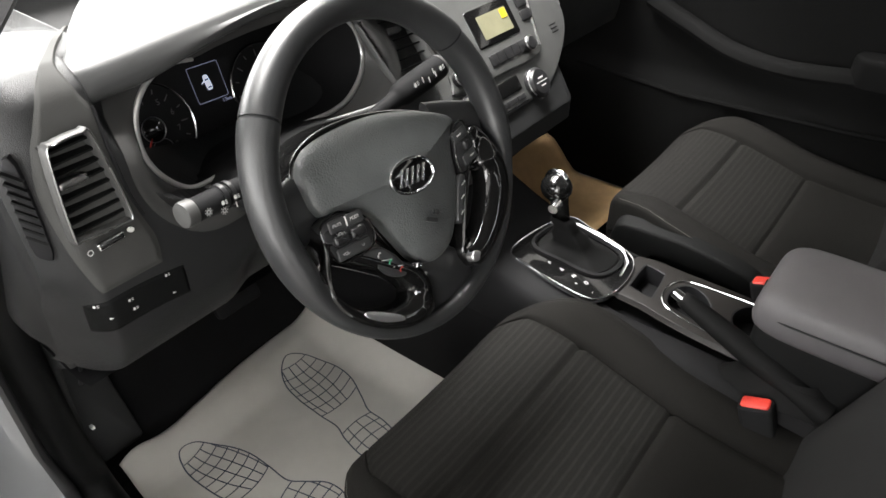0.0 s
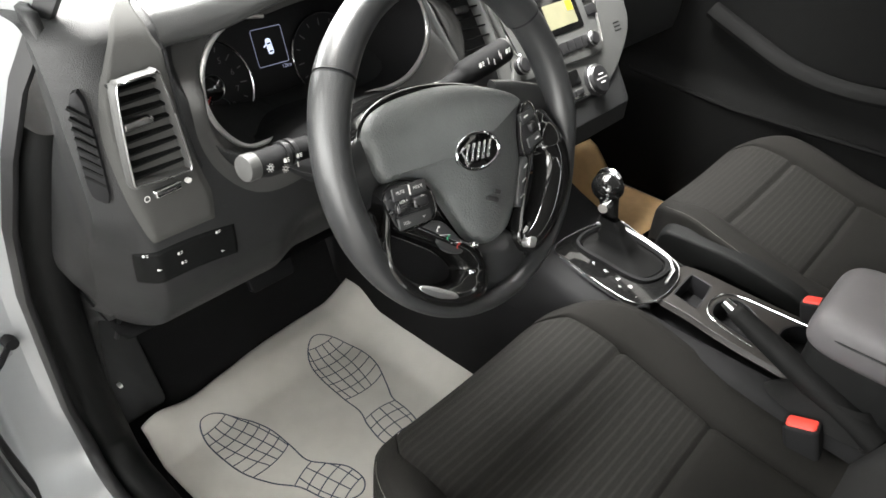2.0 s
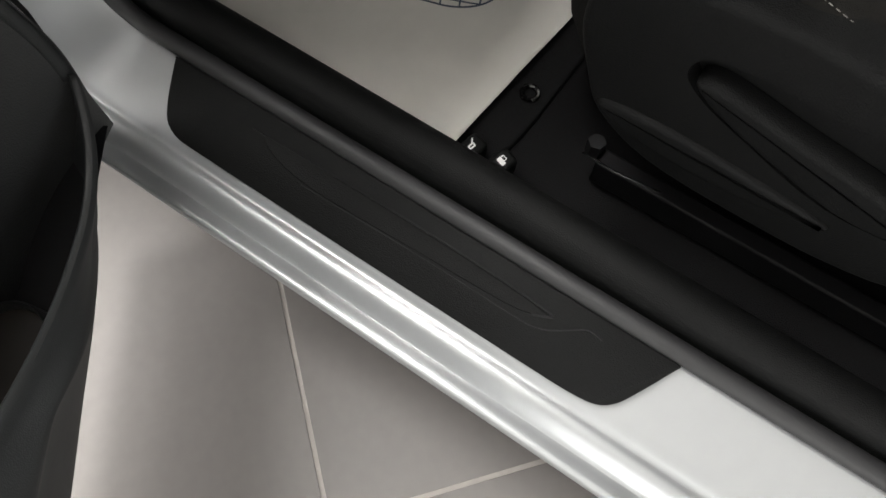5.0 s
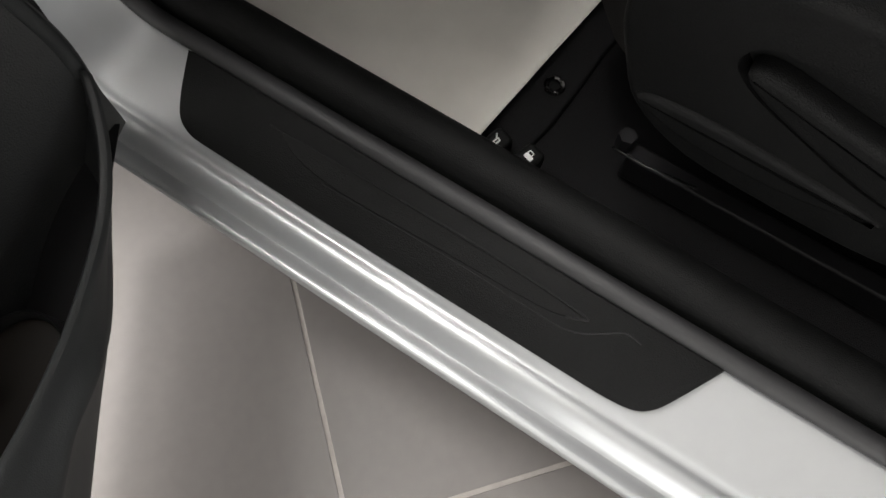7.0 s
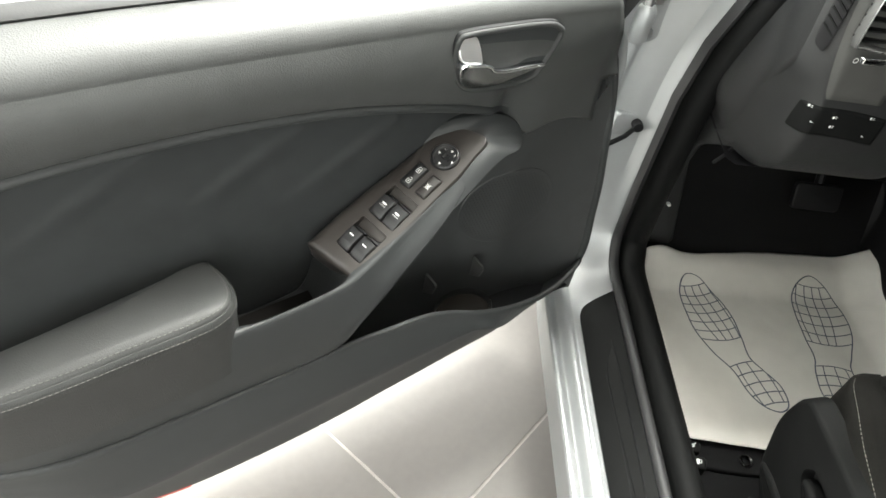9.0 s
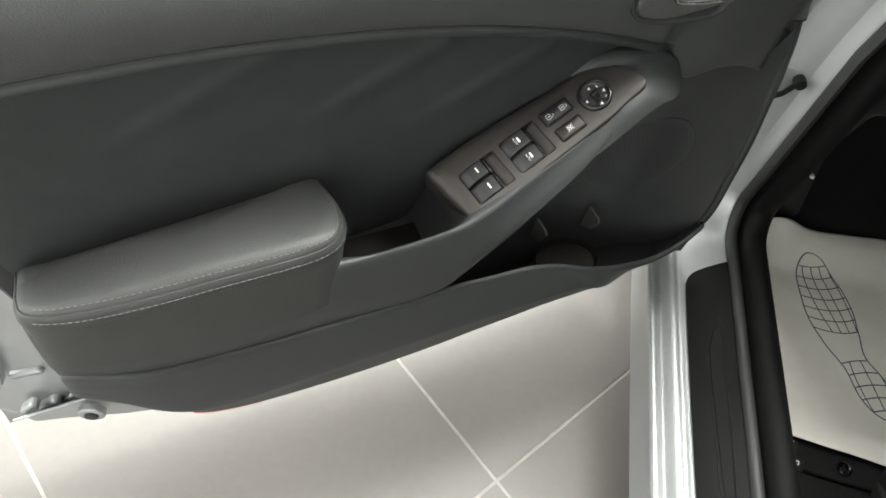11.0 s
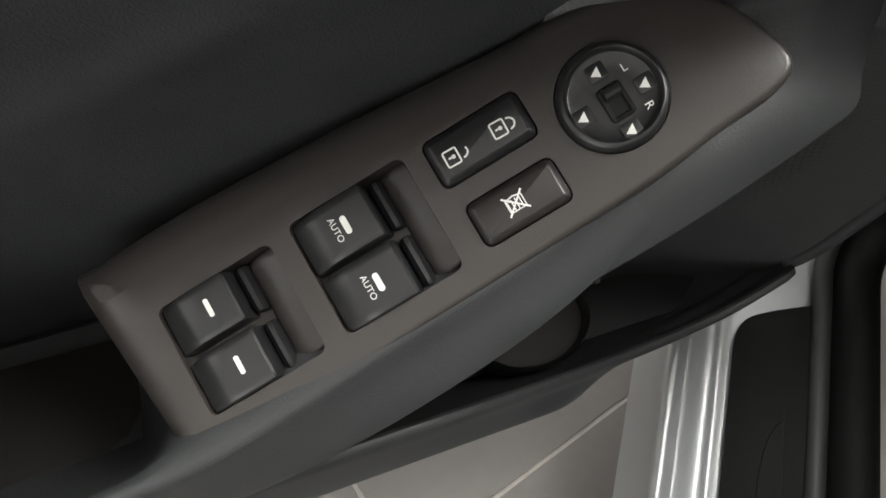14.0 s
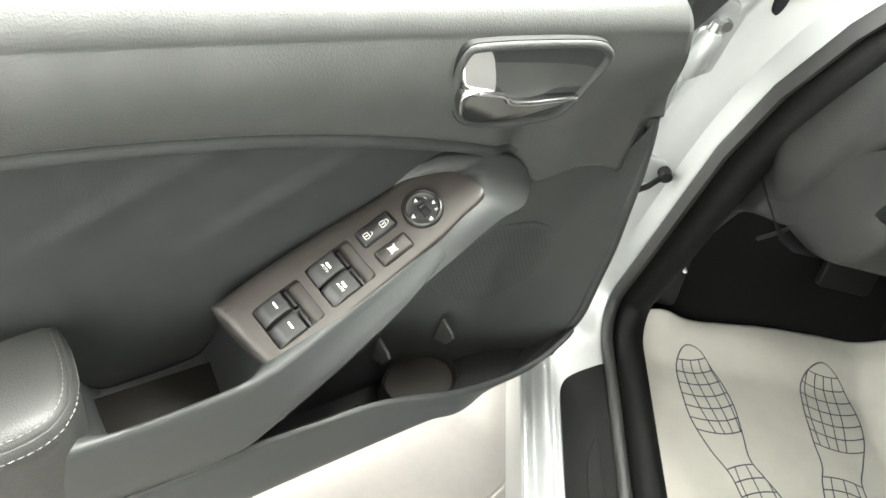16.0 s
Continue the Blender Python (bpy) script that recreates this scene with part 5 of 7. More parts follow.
sole([(0.574, 0.640), (0.602, 0.650), (0.632, 0.625), (0.650, 0.575), (0.648, 0.520), (0.622, 0.462), (0.606, 0.430), (0.604, 0.390), (0.592, 0.345), (0.565, 0.322), (0.535, 0.330), (0.520, 0.365), (0.528, 0.415), (0.540, 0.450), (0.540, 0.500), (0.542, 0.560), (0.552, 0.610)], (0.560, 0.322), (0.592, 0.650), "sole_print")

rubber_mat = thing("rubber_floor_mat", (0.42, 0.35, 0.25), "black floor mat under the paper sheet", "floor mat")
part("mat", slab([tuple(p) for p in spline([(0.215, 0.235), (0.26, 0.208), (0.40, 0.200), (0.72, 0.205), (0.73, 0.60), (0.60, 0.66), (0.30, 0.65), (0.225, 0.58)], 4, True)], Matrix.Translation((0, 0, 0.239)), 0, 0.009, 0.004), CARPET, rubber_mat)
part("grommet", tube([(0.333 + 0.009 * math.cos(a), 0.223 + 0.009 * math.sin(a), 0.250) for a in [2 * math.pi * k / 20 for k in range(20)]], 0.003, 8, closed=True), GLOSS, rubber_mat, "round fixing ring")

for x, y, z, kind in ((0.233, 0.234, 0.272, "bonnet"), (0.226, 0.196, 0.289, "fuel flap")):
    lv = thing("release_lever", (x, y, z - 0.02), f"small black {kind} release lever with a white mark", "lever", "release levers")
    m = frame_of((x, y, z - 0.002), (0.9, -0.25, 0.1), (0.2, 0.95, 0.1))
    part("paddle", slab(rrect(0.030, 0.022, 0.006), m, -0.024, -0.001, 0.005), TRIMBLACK, lv)
    bm = bmesh.new()
    if kind == "bonnet":
        ringlet(rrect(0.008, 0.005, 0.0015, 2), m @ Matrix.Translation((0, 0, 0.0006)), 0.0018, bm)
        strip([m @ Vector((0.002, 0.002, 0.0006)), m @ Vector((0.006, 0.006, 0.0006))], 0.0015, m.to_3x3() @ Vector((0, 0, 1)), bm)
    else:
        slab(rrect(0.005, 0.009, 0.0008, 1), m @ Matrix.Translation((0, 0, 0.0004)), 0, 0.0003, bm=bm)
        ringlet(rrect(0.0045, 0.006, 0.001, 2), m @ Matrix.Translation((0.004, 0.001, 0.0006)), 0.001, bm)
    part("white_marking", bm, WHITE, lv, "white printed mark")

# pedals
pd = thing("brake_pedal", (0.55, 0.71, 0.42), "black rubber-faced brake pedal hanging in the footwell", "pedal")
part("pad", slab(rrect(0.10, 0.055, 0.010), frame_of((0.55, 0.71, 0.44), (1, 0, 0), (0, 0.45, 0.89)), -0.012, 0.0, 0.004), DARK, pd)
part("arm", tube([(0.55, 0.725, 0.44), (0.55, 0.77, 0.54), (0.55, 0.82, 0.76)], 0.009, 8), DARK, pd)
foot = thing("foot_rest", (0.255, 0.70, 0.28), "black plastic foot rest beside the kick panel", "foot rest")
part("pad", slab(rrect(0.085, 0.24, 0.012), frame_of((0.252, 0.745, 0.40), (1, 0, 0), (0, 0.5, 0.86)), -0.012, 0.0, 0.004), PLASTIC, foot)


# ---- seats ----
XC = 0.543
SEAT_Z = [(-0.40, 0.500), (-0.25, 0.503), (-0.083, 0.517), (0.0, 0.538), (0.073, 0.556), (0.13, 0.564), (0.17, 0.561), (0.20, 0.546), (0.215, 0.528), (0.226, 0.495), (0.228, 0.44)]
SEAT_W = [(-0.40, 0.262), (-0.1, 0.270), (0.05, 0.270), (0.10, 0.264), (0.14, 0.250), (0.17, 0.232), (0.195, 0.208), (0.215, 0.184), (0.226, 0.160), (0.228, 0.14)]
SEAM_Y = (0.073, -0.083)
INNER = 0.186


def cushion_point(f, y):
    """f runs from -1 to 1 across the seat; the outermost tenth rolls down the flank."""
    hw = curve_at(SEAT_W, y)
    zt = curve_at(SEAT_Z, y)
    inn = min(INNER, hw * 0.80)
    a = abs(f)
    sg = 1 if f > 0 else -1
    if a < 0.55:
        x = inn * a / 0.55
        z = zt - 0.006 * (1 - (a / 0.55) ** 2)
    elif a < 0.85:
        b = (a - 0.55) / 0.30
        x = inn + (hw - 0.016 - inn) * b
        z = zt + 0.026 * math.sin(math.pi * min(b * 0.72, 1)) * ease((0.20 - y) / 0.10)
    else:
        b = (a - 0.85) / 0.15
        ztop = zt + 0.026 * math.sin(math.pi * 0.72) * ease((0.20 - y) / 0.10)
        x = hw - 0.016 + 0.016 * math.sin(math.pi / 2 * min(1, 2.2 * b))
        z = ztop - 0.012 * (1 - math.cos(math.pi / 2 * min(1, 2.2 * b))) - (0.07 * (b - 0.45) / 0.55 if b > 0.45 else 0)
    for sy in SEAM_Y:
        if a < 0.56:
            z -= 0.0065 * math.exp(-((y - sy) / 0.0055) ** 2)
    z -= 0.006 * math.exp(-((a - 0.55) / 0.016) ** 2)
    return Vector((XC + sg * x, y, z))


def cushion(name, f0, f1, y0, y1, nf, ny, mat_, parent, label=""):
    return part(name, surface(lambda s, t: cushion_point(f0 + (f1 - f0) * s, y0 + (y1 - y0) * t), nf, ny), mat_, parent, label, 70)


def build_seat(label, driver):
    seat = thing("front_seat", (XC, -0.1, 0.25), label, "car seat", "front seats")
    cushion("cushion_front_panel", -0.55, 0.55, SEAM_Y[0], 0.228, 40, 40, RIBCLOTH, seat, "ribbed dark cloth panel")
    cushion("cushion_middle_panel", -0.55, 0.55, SEAM_Y[1], SEAM_Y[0], 40, 30, RIBCLOTH, seat, "ribbed dark cloth panel")
    cushion("cushion_rear_panel", -0.55, 0.55, -0.40, SEAM_Y[1], 40, 40, CLOTH, seat, "plain dark cloth panel")
    for f0, f1 in ((-1, -0.55), (0.55, 1)):
        cushion("cushion_bolster", f0, f1, -0.40, 0.228, 36, 90, CLOTH, seat, "charcoal cloth side bolster")
    part("cushion_skirt", loft([[(XC + sx * curve_at(SEAT_W, y) * 0.985, y, z) for sx, z in ((-1, 0.47), (-0.97, 0.36), (0.97, 0.36), (1, 0.47))] for y in (-0.40, 0.05, 0.13, 0.18, 0.21, 0.224)], closed=False, caps=False), CLOTH, seat, "cloth skirt under the cushion", solid=0.004)
    part("front_apron", loft([[(XC + curve_at(SEAT_W, y) * math.sin(a) / math.sin(radians(60)) * 0.99, y + 0.0, z) for a in [radians(-60 + 12 * k) for k in range(11)]] for y, z in ((0.226, 0.50), (0.226, 0.45), (0.215, 0.38))], closed=False), CLOTH, seat, solid=0.004)
    # side shield with the height lever
    shield = [(0.176, 0.500), (0.178, 0.460), (0.166, 0.420), (0.146, 0.380), (0.096, 0.352), (0.016, 0.345), (-0.064, 0.348), (-0.118, 0.368), (-0.126, 0.420), (-0.119, 0.457), (-0.104, 0.490), (-0.080, 0.510), (-0.013, 0.523), (0.049, 0.529), (0.103, 0.527), (0.147, 0.525), (0.168, 0.520)]
    shield = [tuple(p) for p in spline(shield, 4, True)]
    slot = [tuple(p) for p in spline([(0.103, 0.468), (0.093, 0.488), (0.066, 0.492), (0.03, 0.4925), (-0.025, 0.491), (-0.072, 0.482), (-0.098, 0.462), (-0.108, 0.432), (-0.098, 0.412), (-0.03, 0.405), (0.05, 0.432), (0.088, 0.450)], 4, True)]
    m = frame_of((0.253, -0.020, 0.020), (0, 1, 0), (0, 0, 1))
    m = m @ Matrix.Scale(-1, 4, (0, 0, 1))
    sh = part("side_shield", plate_with_holes(shield, [slot], m, 0.016, 0.008, 0.03), TRIMBLACK, seat, "black plastic side shield")
    lever_ = [tuple(p) for p in spline([(0.094, 0.460), (0.077, 0.470), (0.019, 0.459), (-0.05, 0.4475), (-0.092, 0.433), (-0.101, 0.421), (-0.094, 0.412), (-0.034, 0.407), (0.057, 0.437)], 4, True)]
    part("height_lever", slab(lever_, m, -0.015, 0.004, 0.007, 5), TRIMBLACK, sh, "long black height lever")
    ridge = [tuple(p) for p in spline([(0.154, 0.394), (0.129, 0.402), (0.078, 0.4035), (0.010, 0.398), (-0.0395, 0.3907), (-0.035, 0.383), (0.024, 0.369), (0.10, 0.369), (0.142, 0.382)], 4, True)]
    part("shield_ridge", slab(ridge, m, -0.004, 0.005, 0.006, 5), TRIMBLACK, sh)
    rear = [tuple(p) for p in spline([(-0.128, 0.350), (-0.134, 0.44), (-0.140, 0.498), (-0.26, 0.490), (-0.38, 0.470), (-0.40, 0.40), (-0.38, 0.335), (-0.24, 0.338)], 4, True)]
    part("rear_shield", slab(rear, m, -0.02, -0.004, 0.005), TRIMBLACK, seat, "black plastic shield beside the recliner")
    recliner = [tuple(p) for p in spline([(-0.141, 0.452), (-0.143, 0.480), (-0.19, 0.498), (-0.26, 0.500), (-0.27, 0.468), (-0.20, 0.444)], 4, True)]
    part("recliner_lever", slab(recliner, m, -0.008, 0.006, 0.006, 4), PLASTIC, seat, "black recliner lever")
    # seat rails
    for x in (0.286, 0.74):
        rail = part("seat_rail", box(x - 0.008, x + 0.012, -0.42, 0.120, 0.247, 0.285), DARK, seat, "dark steel seat rail", bevel=0.003)
        part("rail_edge", tube([(x - 0.009, 0.135, 0.290), (x - 0.016, 0.10, 0.3005), (x - 0.0185, 0.052, 0.3115)], 0.0014, 6), CHROME, rail, "bright steel rail edge")
        part("rail_bolt", tube([(x + 0.004, 0.128, 0.280), (x + 0.004, 0.128, 0.300)], 0.009, 6), DARK, rail)
    line = [cushion_point(-0.885, y) + Vector((0, 0, 0.0006)) for y in [-0.36 + 0.0108 * k for k in range(52)]]
    part("stitching", stitches(line, 0.0034, 0.0020, 0.00042), SEATTHREAD, seat, "dull grey thread")
    # backrest
    rings = []
    for k in range(15):
        h = k / 14
        z = 0.47 + 0.62 * h
        y0 = -0.255 - 0.20 * h
        hw = 0.275 - 0.02 * h - 0.09 * ease((h - 0.7) / 0.3)
        th = 0.12 - 0.04 * h
        bol = 0.034 * (1 - ease((h - 0.55) / 0.3))
        ring = []
        for f, d in ((-1, -0.5), (-1, 0.25), (-0.93, 0.7), (-0.80, 0.85), (-0.62, 0.35), (-0.3, 0.10), (0, 0.05), (0.3, 0.10), (0.62, 0.35), (0.80, 0.85), (0.93, 0.7), (1, 0.25), (1, -0.5), (0.8, -1.0), (-0.8, -1.0)):
            dy = bol * d if d > 0 else th * d
            ring.append((XC + hw * f, y0 + dy, z))
        rings.append(ring)
    part("backrest", loft(rings, caps=True), GREYCLOTH, seat, "grey cloth backrest", 60, subsurf=2)
    return seat


seat = build_seat("charcoal cloth driver's seat with ribbed centre panels", True)
other = copy_thing(seat, Matrix.Translation((0.825, 0.03, 0)) @ seat.matrix_basis)
tagged(other, "charcoal cloth passenger seat with ribbed centre panels")

for x, y, z, turn in ((0.768, -0.178, 0.565, 25), (1.000, -0.110, 0.600, 20)):
    bk = thing("seat_belt_buckle", (x, y, z - 0.08), "black seat belt buckle with a red release button", "belt buckle", "belt buckles")
    m = pose(x, y, z, -20, 0, turn - 20)
    part("casing", slab(rrect(0.030, 0.046, 0.008), m, -0.09, -0.001, 0.005), MATTBLACK, bk)
    part("release_button", slab(rrect(0.022, 0.038, 0.005), m, -0.012, 0.0015, 0.002), RED, bk, "red release button")

# ---- centre console ----
console = thing("centre_console", (0.88, 0.0, 0.5), "black plastic centre console between the seats", "console")

rings = []
for y in (-0.62, -0.30, -0.262, -0.25, -0.10, 0.0, 0.085, 0.097, 0.18, 0.26, 0.33, 0.40):
    deep = 1 if -0.255 < y < 0.09 else 0
    z = 0.556 + 0.035 * ease((y - 0.10) / 0.25) + 0.05 * ease((y - 0.28) / 0.14)
    l, r = 0.775 + 0.015 * ease((0.1 - y) / 0.1), 1.005
    rings.append([(l - 0.012, y, 0.40), (l - 0.010, y, z - 0.03), (l, y, z - 0.008), (l + 0.012, y, z), (0.856, y, z), (0.859, y, z - 0.09 * deep), (0.88, y, z + 0.001 - 0.09 * deep), (r - 0.022, y, z - 0.09 * deep), (r - 0.012, y, z), (r, y, z - 0.008), (r + 0.010, y, z - 0.03), (r + 0.012, y, 0.40)])
part("body", loft(rings, closed=False), MATTBLACK, console, "", 50, subsurf=1)
# gear gate plate
GP = frame_of((0.893, 0.172, 0.574), (1, 0, 0.0), (0, 0.985, 0.12))
gate_out = [tuple(p) for p in spline([(-0.058, 0.100), (0.085, 0.078), (0.092, 0.02), (0.080, -0.055), (0.052, -0.082), (0.0, -0.090), (-0.055, -0.080), (-0.078, -0.050), (-0.076, 0.05)], 5, True)]
gate = part("gear_gate", slab(gate_out, GP, -0.02, 0.004, 0.0014), GLOSS, console, "glossy black gear gate")
part("gate_trim", loft([[GP @ Vector((x, y, z)) for x, y in grown(gate_out, d)] for d, z in ((0.0012, -0.006), (0.0015, 0.0040), (0.0005, 0.0050), (-0.0008, 0.0048), (-0.0012, 0.003))]), CHROME, gate, "chrome edging", 50)
boot_loop = [tuple(p) for p in spline([(-0.022, 0.075), (0.058, 0.066), (0.066, 0.0), (0.058, -0.050), (0.020, -0.058), (-0.018, -0.040), (-0.026, 0.02)], 5, True)]
part("gate_band", tube([GP @ Vector((x, y, 0.005)) for x, y in ((0.052, 0.088), (0.079, 0.045), (0.081, 0.0), (0.072, -0.048), (0.048, -0.070), (0.012, -0.077))], [0.003, 0.0055, 0.006, 0.0065, 0.0055, 0.003], 8, flat=0.35), SATINCHROME, gate, "wide satin band on the gate", 60)
part("boot_frame", loft([[GP @ Vector((x, y, z)) for x, y in grown(boot_loop, d)] for d, z in ((0.007, 0.004), (0.008, 0.009), (0.003, 0.011), (0.0, 0.006))]), MATTBLACK, gate, "black frame round the boot", 50)
marks = bmesh.new()
for k, ch in enumerate("PRND"):
    lettering(ch, 0.010, GP @ Matrix.Translation((-0.046, 0.030 - 0.024 * k, 0.0046)) @ Matrix.Rotation(radians(-15), 4, "Z"), marks)
lettering("+", 0.010, GP @ Matrix.Translation((-0.060, -0.030, 0.0046)), marks)
lettering("-", 0.010, GP @ Matrix.Translation((-0.060, -0.060, 0.0046)), marks)
part("gear_letters", marks, WHITE, gate, "white gear letters")
rings = []
for k in range(9):
    f = k / 8
    s = 0.94 - 0.71 * f ** 0.40 + 0.035 * math.sin(16 * f)
    c = Vector((0.018, 0.01, 0)).lerp(Vector((-0.012, 0.045, 0.072)), f)
    rings.append([GP @ (c + Vector(((x - 0.018) * s, (y - 0.01) * s, 0.005))) for x, y in boot_loop])
shifter = thing("gear_shifter", (0.90, 0.18, 0.58), "black leather gear lever with a chrome button", "gear lever")
part("boot", loft(rings), DARKHIDE, shifter, "creased black leather boot", 60)
sh0, sh1 = Vector((0.900, 0.208, 0.624)), Vector((0.899, 0.230, 0.690))
part("collar", tube([sh0.lerp(sh1, 0.10), sh0.lerp(sh1, 0.16)], 0.0138, 16), CHROME, shifter, "thin chrome collar")
part("grip", tube([sh0.lerp(sh1, t) for t in (0.0, 0.3, 0.6, 0.8)], [0.013, 0.0125, 0.0145, 0.017], 16), DARKHIDE, shifter, "black leather stem", 60)
ball = sh1 + Vector((0.004, 0.004, 0.004))
part("knob", loft([[ball + Vector((r * 0.025 * math.cos(a), r * 0.028 * math.sin(a), h * 0.025)) for a in [2 * math.pi * k / 24 for k in range(24)]] for r, h in [(max(0.03, math.cos(radians(b))), math.sin(radians(b))) for b in range(-90, 91, 15)]], caps=True), GLOSS, shifter, "round gloss black knob", 80)
part("knob_cap", tube([ball + Vector((0.006 + 0.004 * math.sin(radians(b)), 0.0285 * math.sin(radians(b)), 0.0255 * math.cos(radians(b)))) for b in range(-35, 96, 13)], [0.003, 0.0045, 0.0055, 0.006, 0.006, 0.006, 0.006, 0.0055, 0.005, 0.004, 0.003], 10, flat=0.5), CHROME, shifter, "chrome arc over the knob", 60)
part("release_button", tube([Vector((0.882, 0.218, 0.678)), Vector((0.863, 0.216, 0.677))], [0.010, 0.0085], 14), CHROME, shifter, "chrome release button")

# cubby, handbrake slot, cup wells
WELLS = Matrix.Translation((0, 0, 0.5625))
panel = [tuple(p) for p in spline([(0.876, 0.093), (0.93, 0.096), (0.985, 0.094), (0.990, 0.0), (0.990, -0.15), (0.985, -0.255), (0.92, -0.258), (0.850, -0.255), (0.852, -0.10), (0.858, -0.02), (0.868, 0.035)], 3, True)]
cubby = [tuple(p) for p in spline([(0.891, 0.034), (0.900, 0.030), (0.955, 0.036), (0.965, 0.042), (0.970, 0.070), (0.964, 0.078), (0.905, 0.076), (0.896, 0.070)], 3, True)]
slot_well = [tuple(p) for p in spline([(0.962, -0.012), (0.950, 0.006), (0.925, 0.014), (0.899, 0.009), (0.888, -0.006), (0.880, -0.04), (0.872, -0.10), (0.864, -0.20), (0.876, -0.20), (0.882, -0.10), (0.900, -0.064), (0.928, -0.058), (0.952, -0.038)], 4, True)]
cup_well = [(0.936 + 0.047 * math.cos(radians(a)), -0.138 + 0.050 * math.sin(radians(a))) for a in range(0, 360, 10)]
top_panel = part("top_panel", plate_with_holes(panel, [cubby, slot_well, cup_well], WELLS, 0.062, 0.002, 0.008), [CONSOLETRIM], console, "brownish satin panel with wells sunk into it", 40)
for name, loop, label in (("cubby_liner", cubby, "dark open cubby"), ("brake_slot_liner", slot_well, "dark handbrake slot"), ("cup_liner", cup_well, "deep dark cup well")):
    part(name, loft([[(x, y, z) for x, y in grown(loop, d)] for d, z in ((0.0005, 0.5628), (-0.0022, 0.5620), (-0.003, 0.505))], caps=False), DARK, top_panel, label, 50)
    part("well_floor", slab(grown(loop, -0.001), Matrix.Translation((0, 0, 0.500)), 0.0, 0.004), DARK, top_panel)
trim_ = spline([(0.978, -0.150, 0.564), (0.978, -0.116, 0.564), (0.975, -0.06, 0.564), (0.971, -0.012, 0.564), (0.957, 0.013, 0.564), (0.927, 0.022, 0.564), (0.897, 0.016, 0.564), (0.881, 0.0, 0.564), (0.872, -0.033, 0.564), (0.866, -0.07, 0.564)], 6)
part("cup_well_trim", tube(trim_, [0.0008 + 0.0008 * math.sin(math.pi * k / (len(trim_) - 1)) for k in range(len(trim_))], 8), CHROME, console, "thin chrome trim round the wells")
part("cup_rim", tube([(0.936 + 0.0485 * math.cos(radians(a)), -0.138 + 0.0515 * math.sin(radians(a)), 0.5632) for a in range(195, 300, 7)], 0.0016, 6), SATINCHROME, console, "bright rim of the cup well")
hb = thing("handbrake", (0.82, -0.22, 0.55), "black leather handbrake lever with a chrome tip", "handbrake")
h0, h1 = Vector((0.808, -0.26, 0.562)), Vector((0.814, -0.028, 0.652))
part("grip", tube([h0.lerp(h1, t) for t in (0.0, 0.15, 0.35, 0.6, 0.8, 0.93, 0.97)], [0.022, 0.0205, 0.019, 0.0175, 0.0155, 0.0135, 0.011], 14), DARKHIDE, hb, "", 80)
part("button", tube([h0.lerp(h1, 0.96), h0.lerp(h1, 1.03)], [0.0095, 0.008], 12), CHROME, hb, "chrome release button")
part("boot", loft([[(0.815 + w * math.cos(a), -0.20 + l * math.sin(a), z) for a in [2 * math.pi * k / 20 for k in range(20)]] for w, l, z in ((0.034, 0.09, 0.556), (0.026, 0.07, 0.575), (0.02, 0.04, 0.60))], caps=False), DARKHIDE, hb, "soft black gaiter")

box_ = thing("console_armrest", (0.88, -0.3, 0.56), "grey vinyl centre armrest on the console", "armrest")
rings = []
for y, k in ((-0.126, 0.05), (-0.127, 0.30), (-0.131, 0.58), (-0.139, 0.80), (-0.154, 0.94), (-0.178, 1.0), (-0.25, 1.0), (-0.40, 1.0), (-0.50, 1.0), (-0.52, 0.8)):
    hw, zt, zb = 0.089 * (0.62 + 0.38 * k), 0.678 + 0.040 * k, 0.673 - 0.030 * k
    rings.append([(0.885 + hw * c, y, (zt + zb) / 2 + (zt - zb) / 2 * s) for c, s in ((-0.98, -0.6), (-1, 0.2), (-0.94, 0.75), (-0.80, 0.98), (-0.4, 1.04), (0, 1.06), (0.4, 1.04), (0.80, 0.98), (0.94, 0.75), (1, 0.2), (0.98, -0.6), (0.85, -1), (-0.85, -1))])
part("pad", loft(rings, caps=True), ARMGREY, box_, "soft grey pad", 60, subsurf=2)
seam_ = spline([(0.885, -0.1255, 0.683), (0.834, -0.130, 0.683), (0.811, -0.144, 0.684), (0.7990, -0.168, 0.686), (0.7955, -0.21, 0.688), (0.7953, -0.35, 0.690), (0.7953, -0.5, 0.690)], 6)
part("seam", tube(seam_, 0.0016, 6), DARK, box_, "dark seam along the pad")
part("bin", slab(rrect(0.15, 0.38, 0.02), Matrix.Translation((0.885, -0.325, 0)), 0.54, 0.653, 0.006), TRIMBLACK, box_, "black storage bin")


# ---- dashboard ----
dash = thing("dashboard", (0.9, 0.6, 0.75), "dark grey soft dashboard with deep instrument hood", "dashboard")
DX0, DX1 = 0.172, 1.63
CL = (0.505, 0.948)          # instrument opening: centre x, z
TOPLINE = [(0.15, 1.045), (0.24, 1.055), (0.28, 1.052), (0.33, 1.044), (0.45, 1.046), (0.60, 1.045), (0.75, 1.02), (0.95, 1.0), (1.2, 1.0), (1.63, 0.985)]
FACE = [(0.68, 0.46), (0.70, 0.428), (0.715, 0.412), (0.74, 0.399), (0.78, 0.390), (0.85, 0.392), (0.92, 0.398), (1.0, 0.412), (1.05, 0.43)]


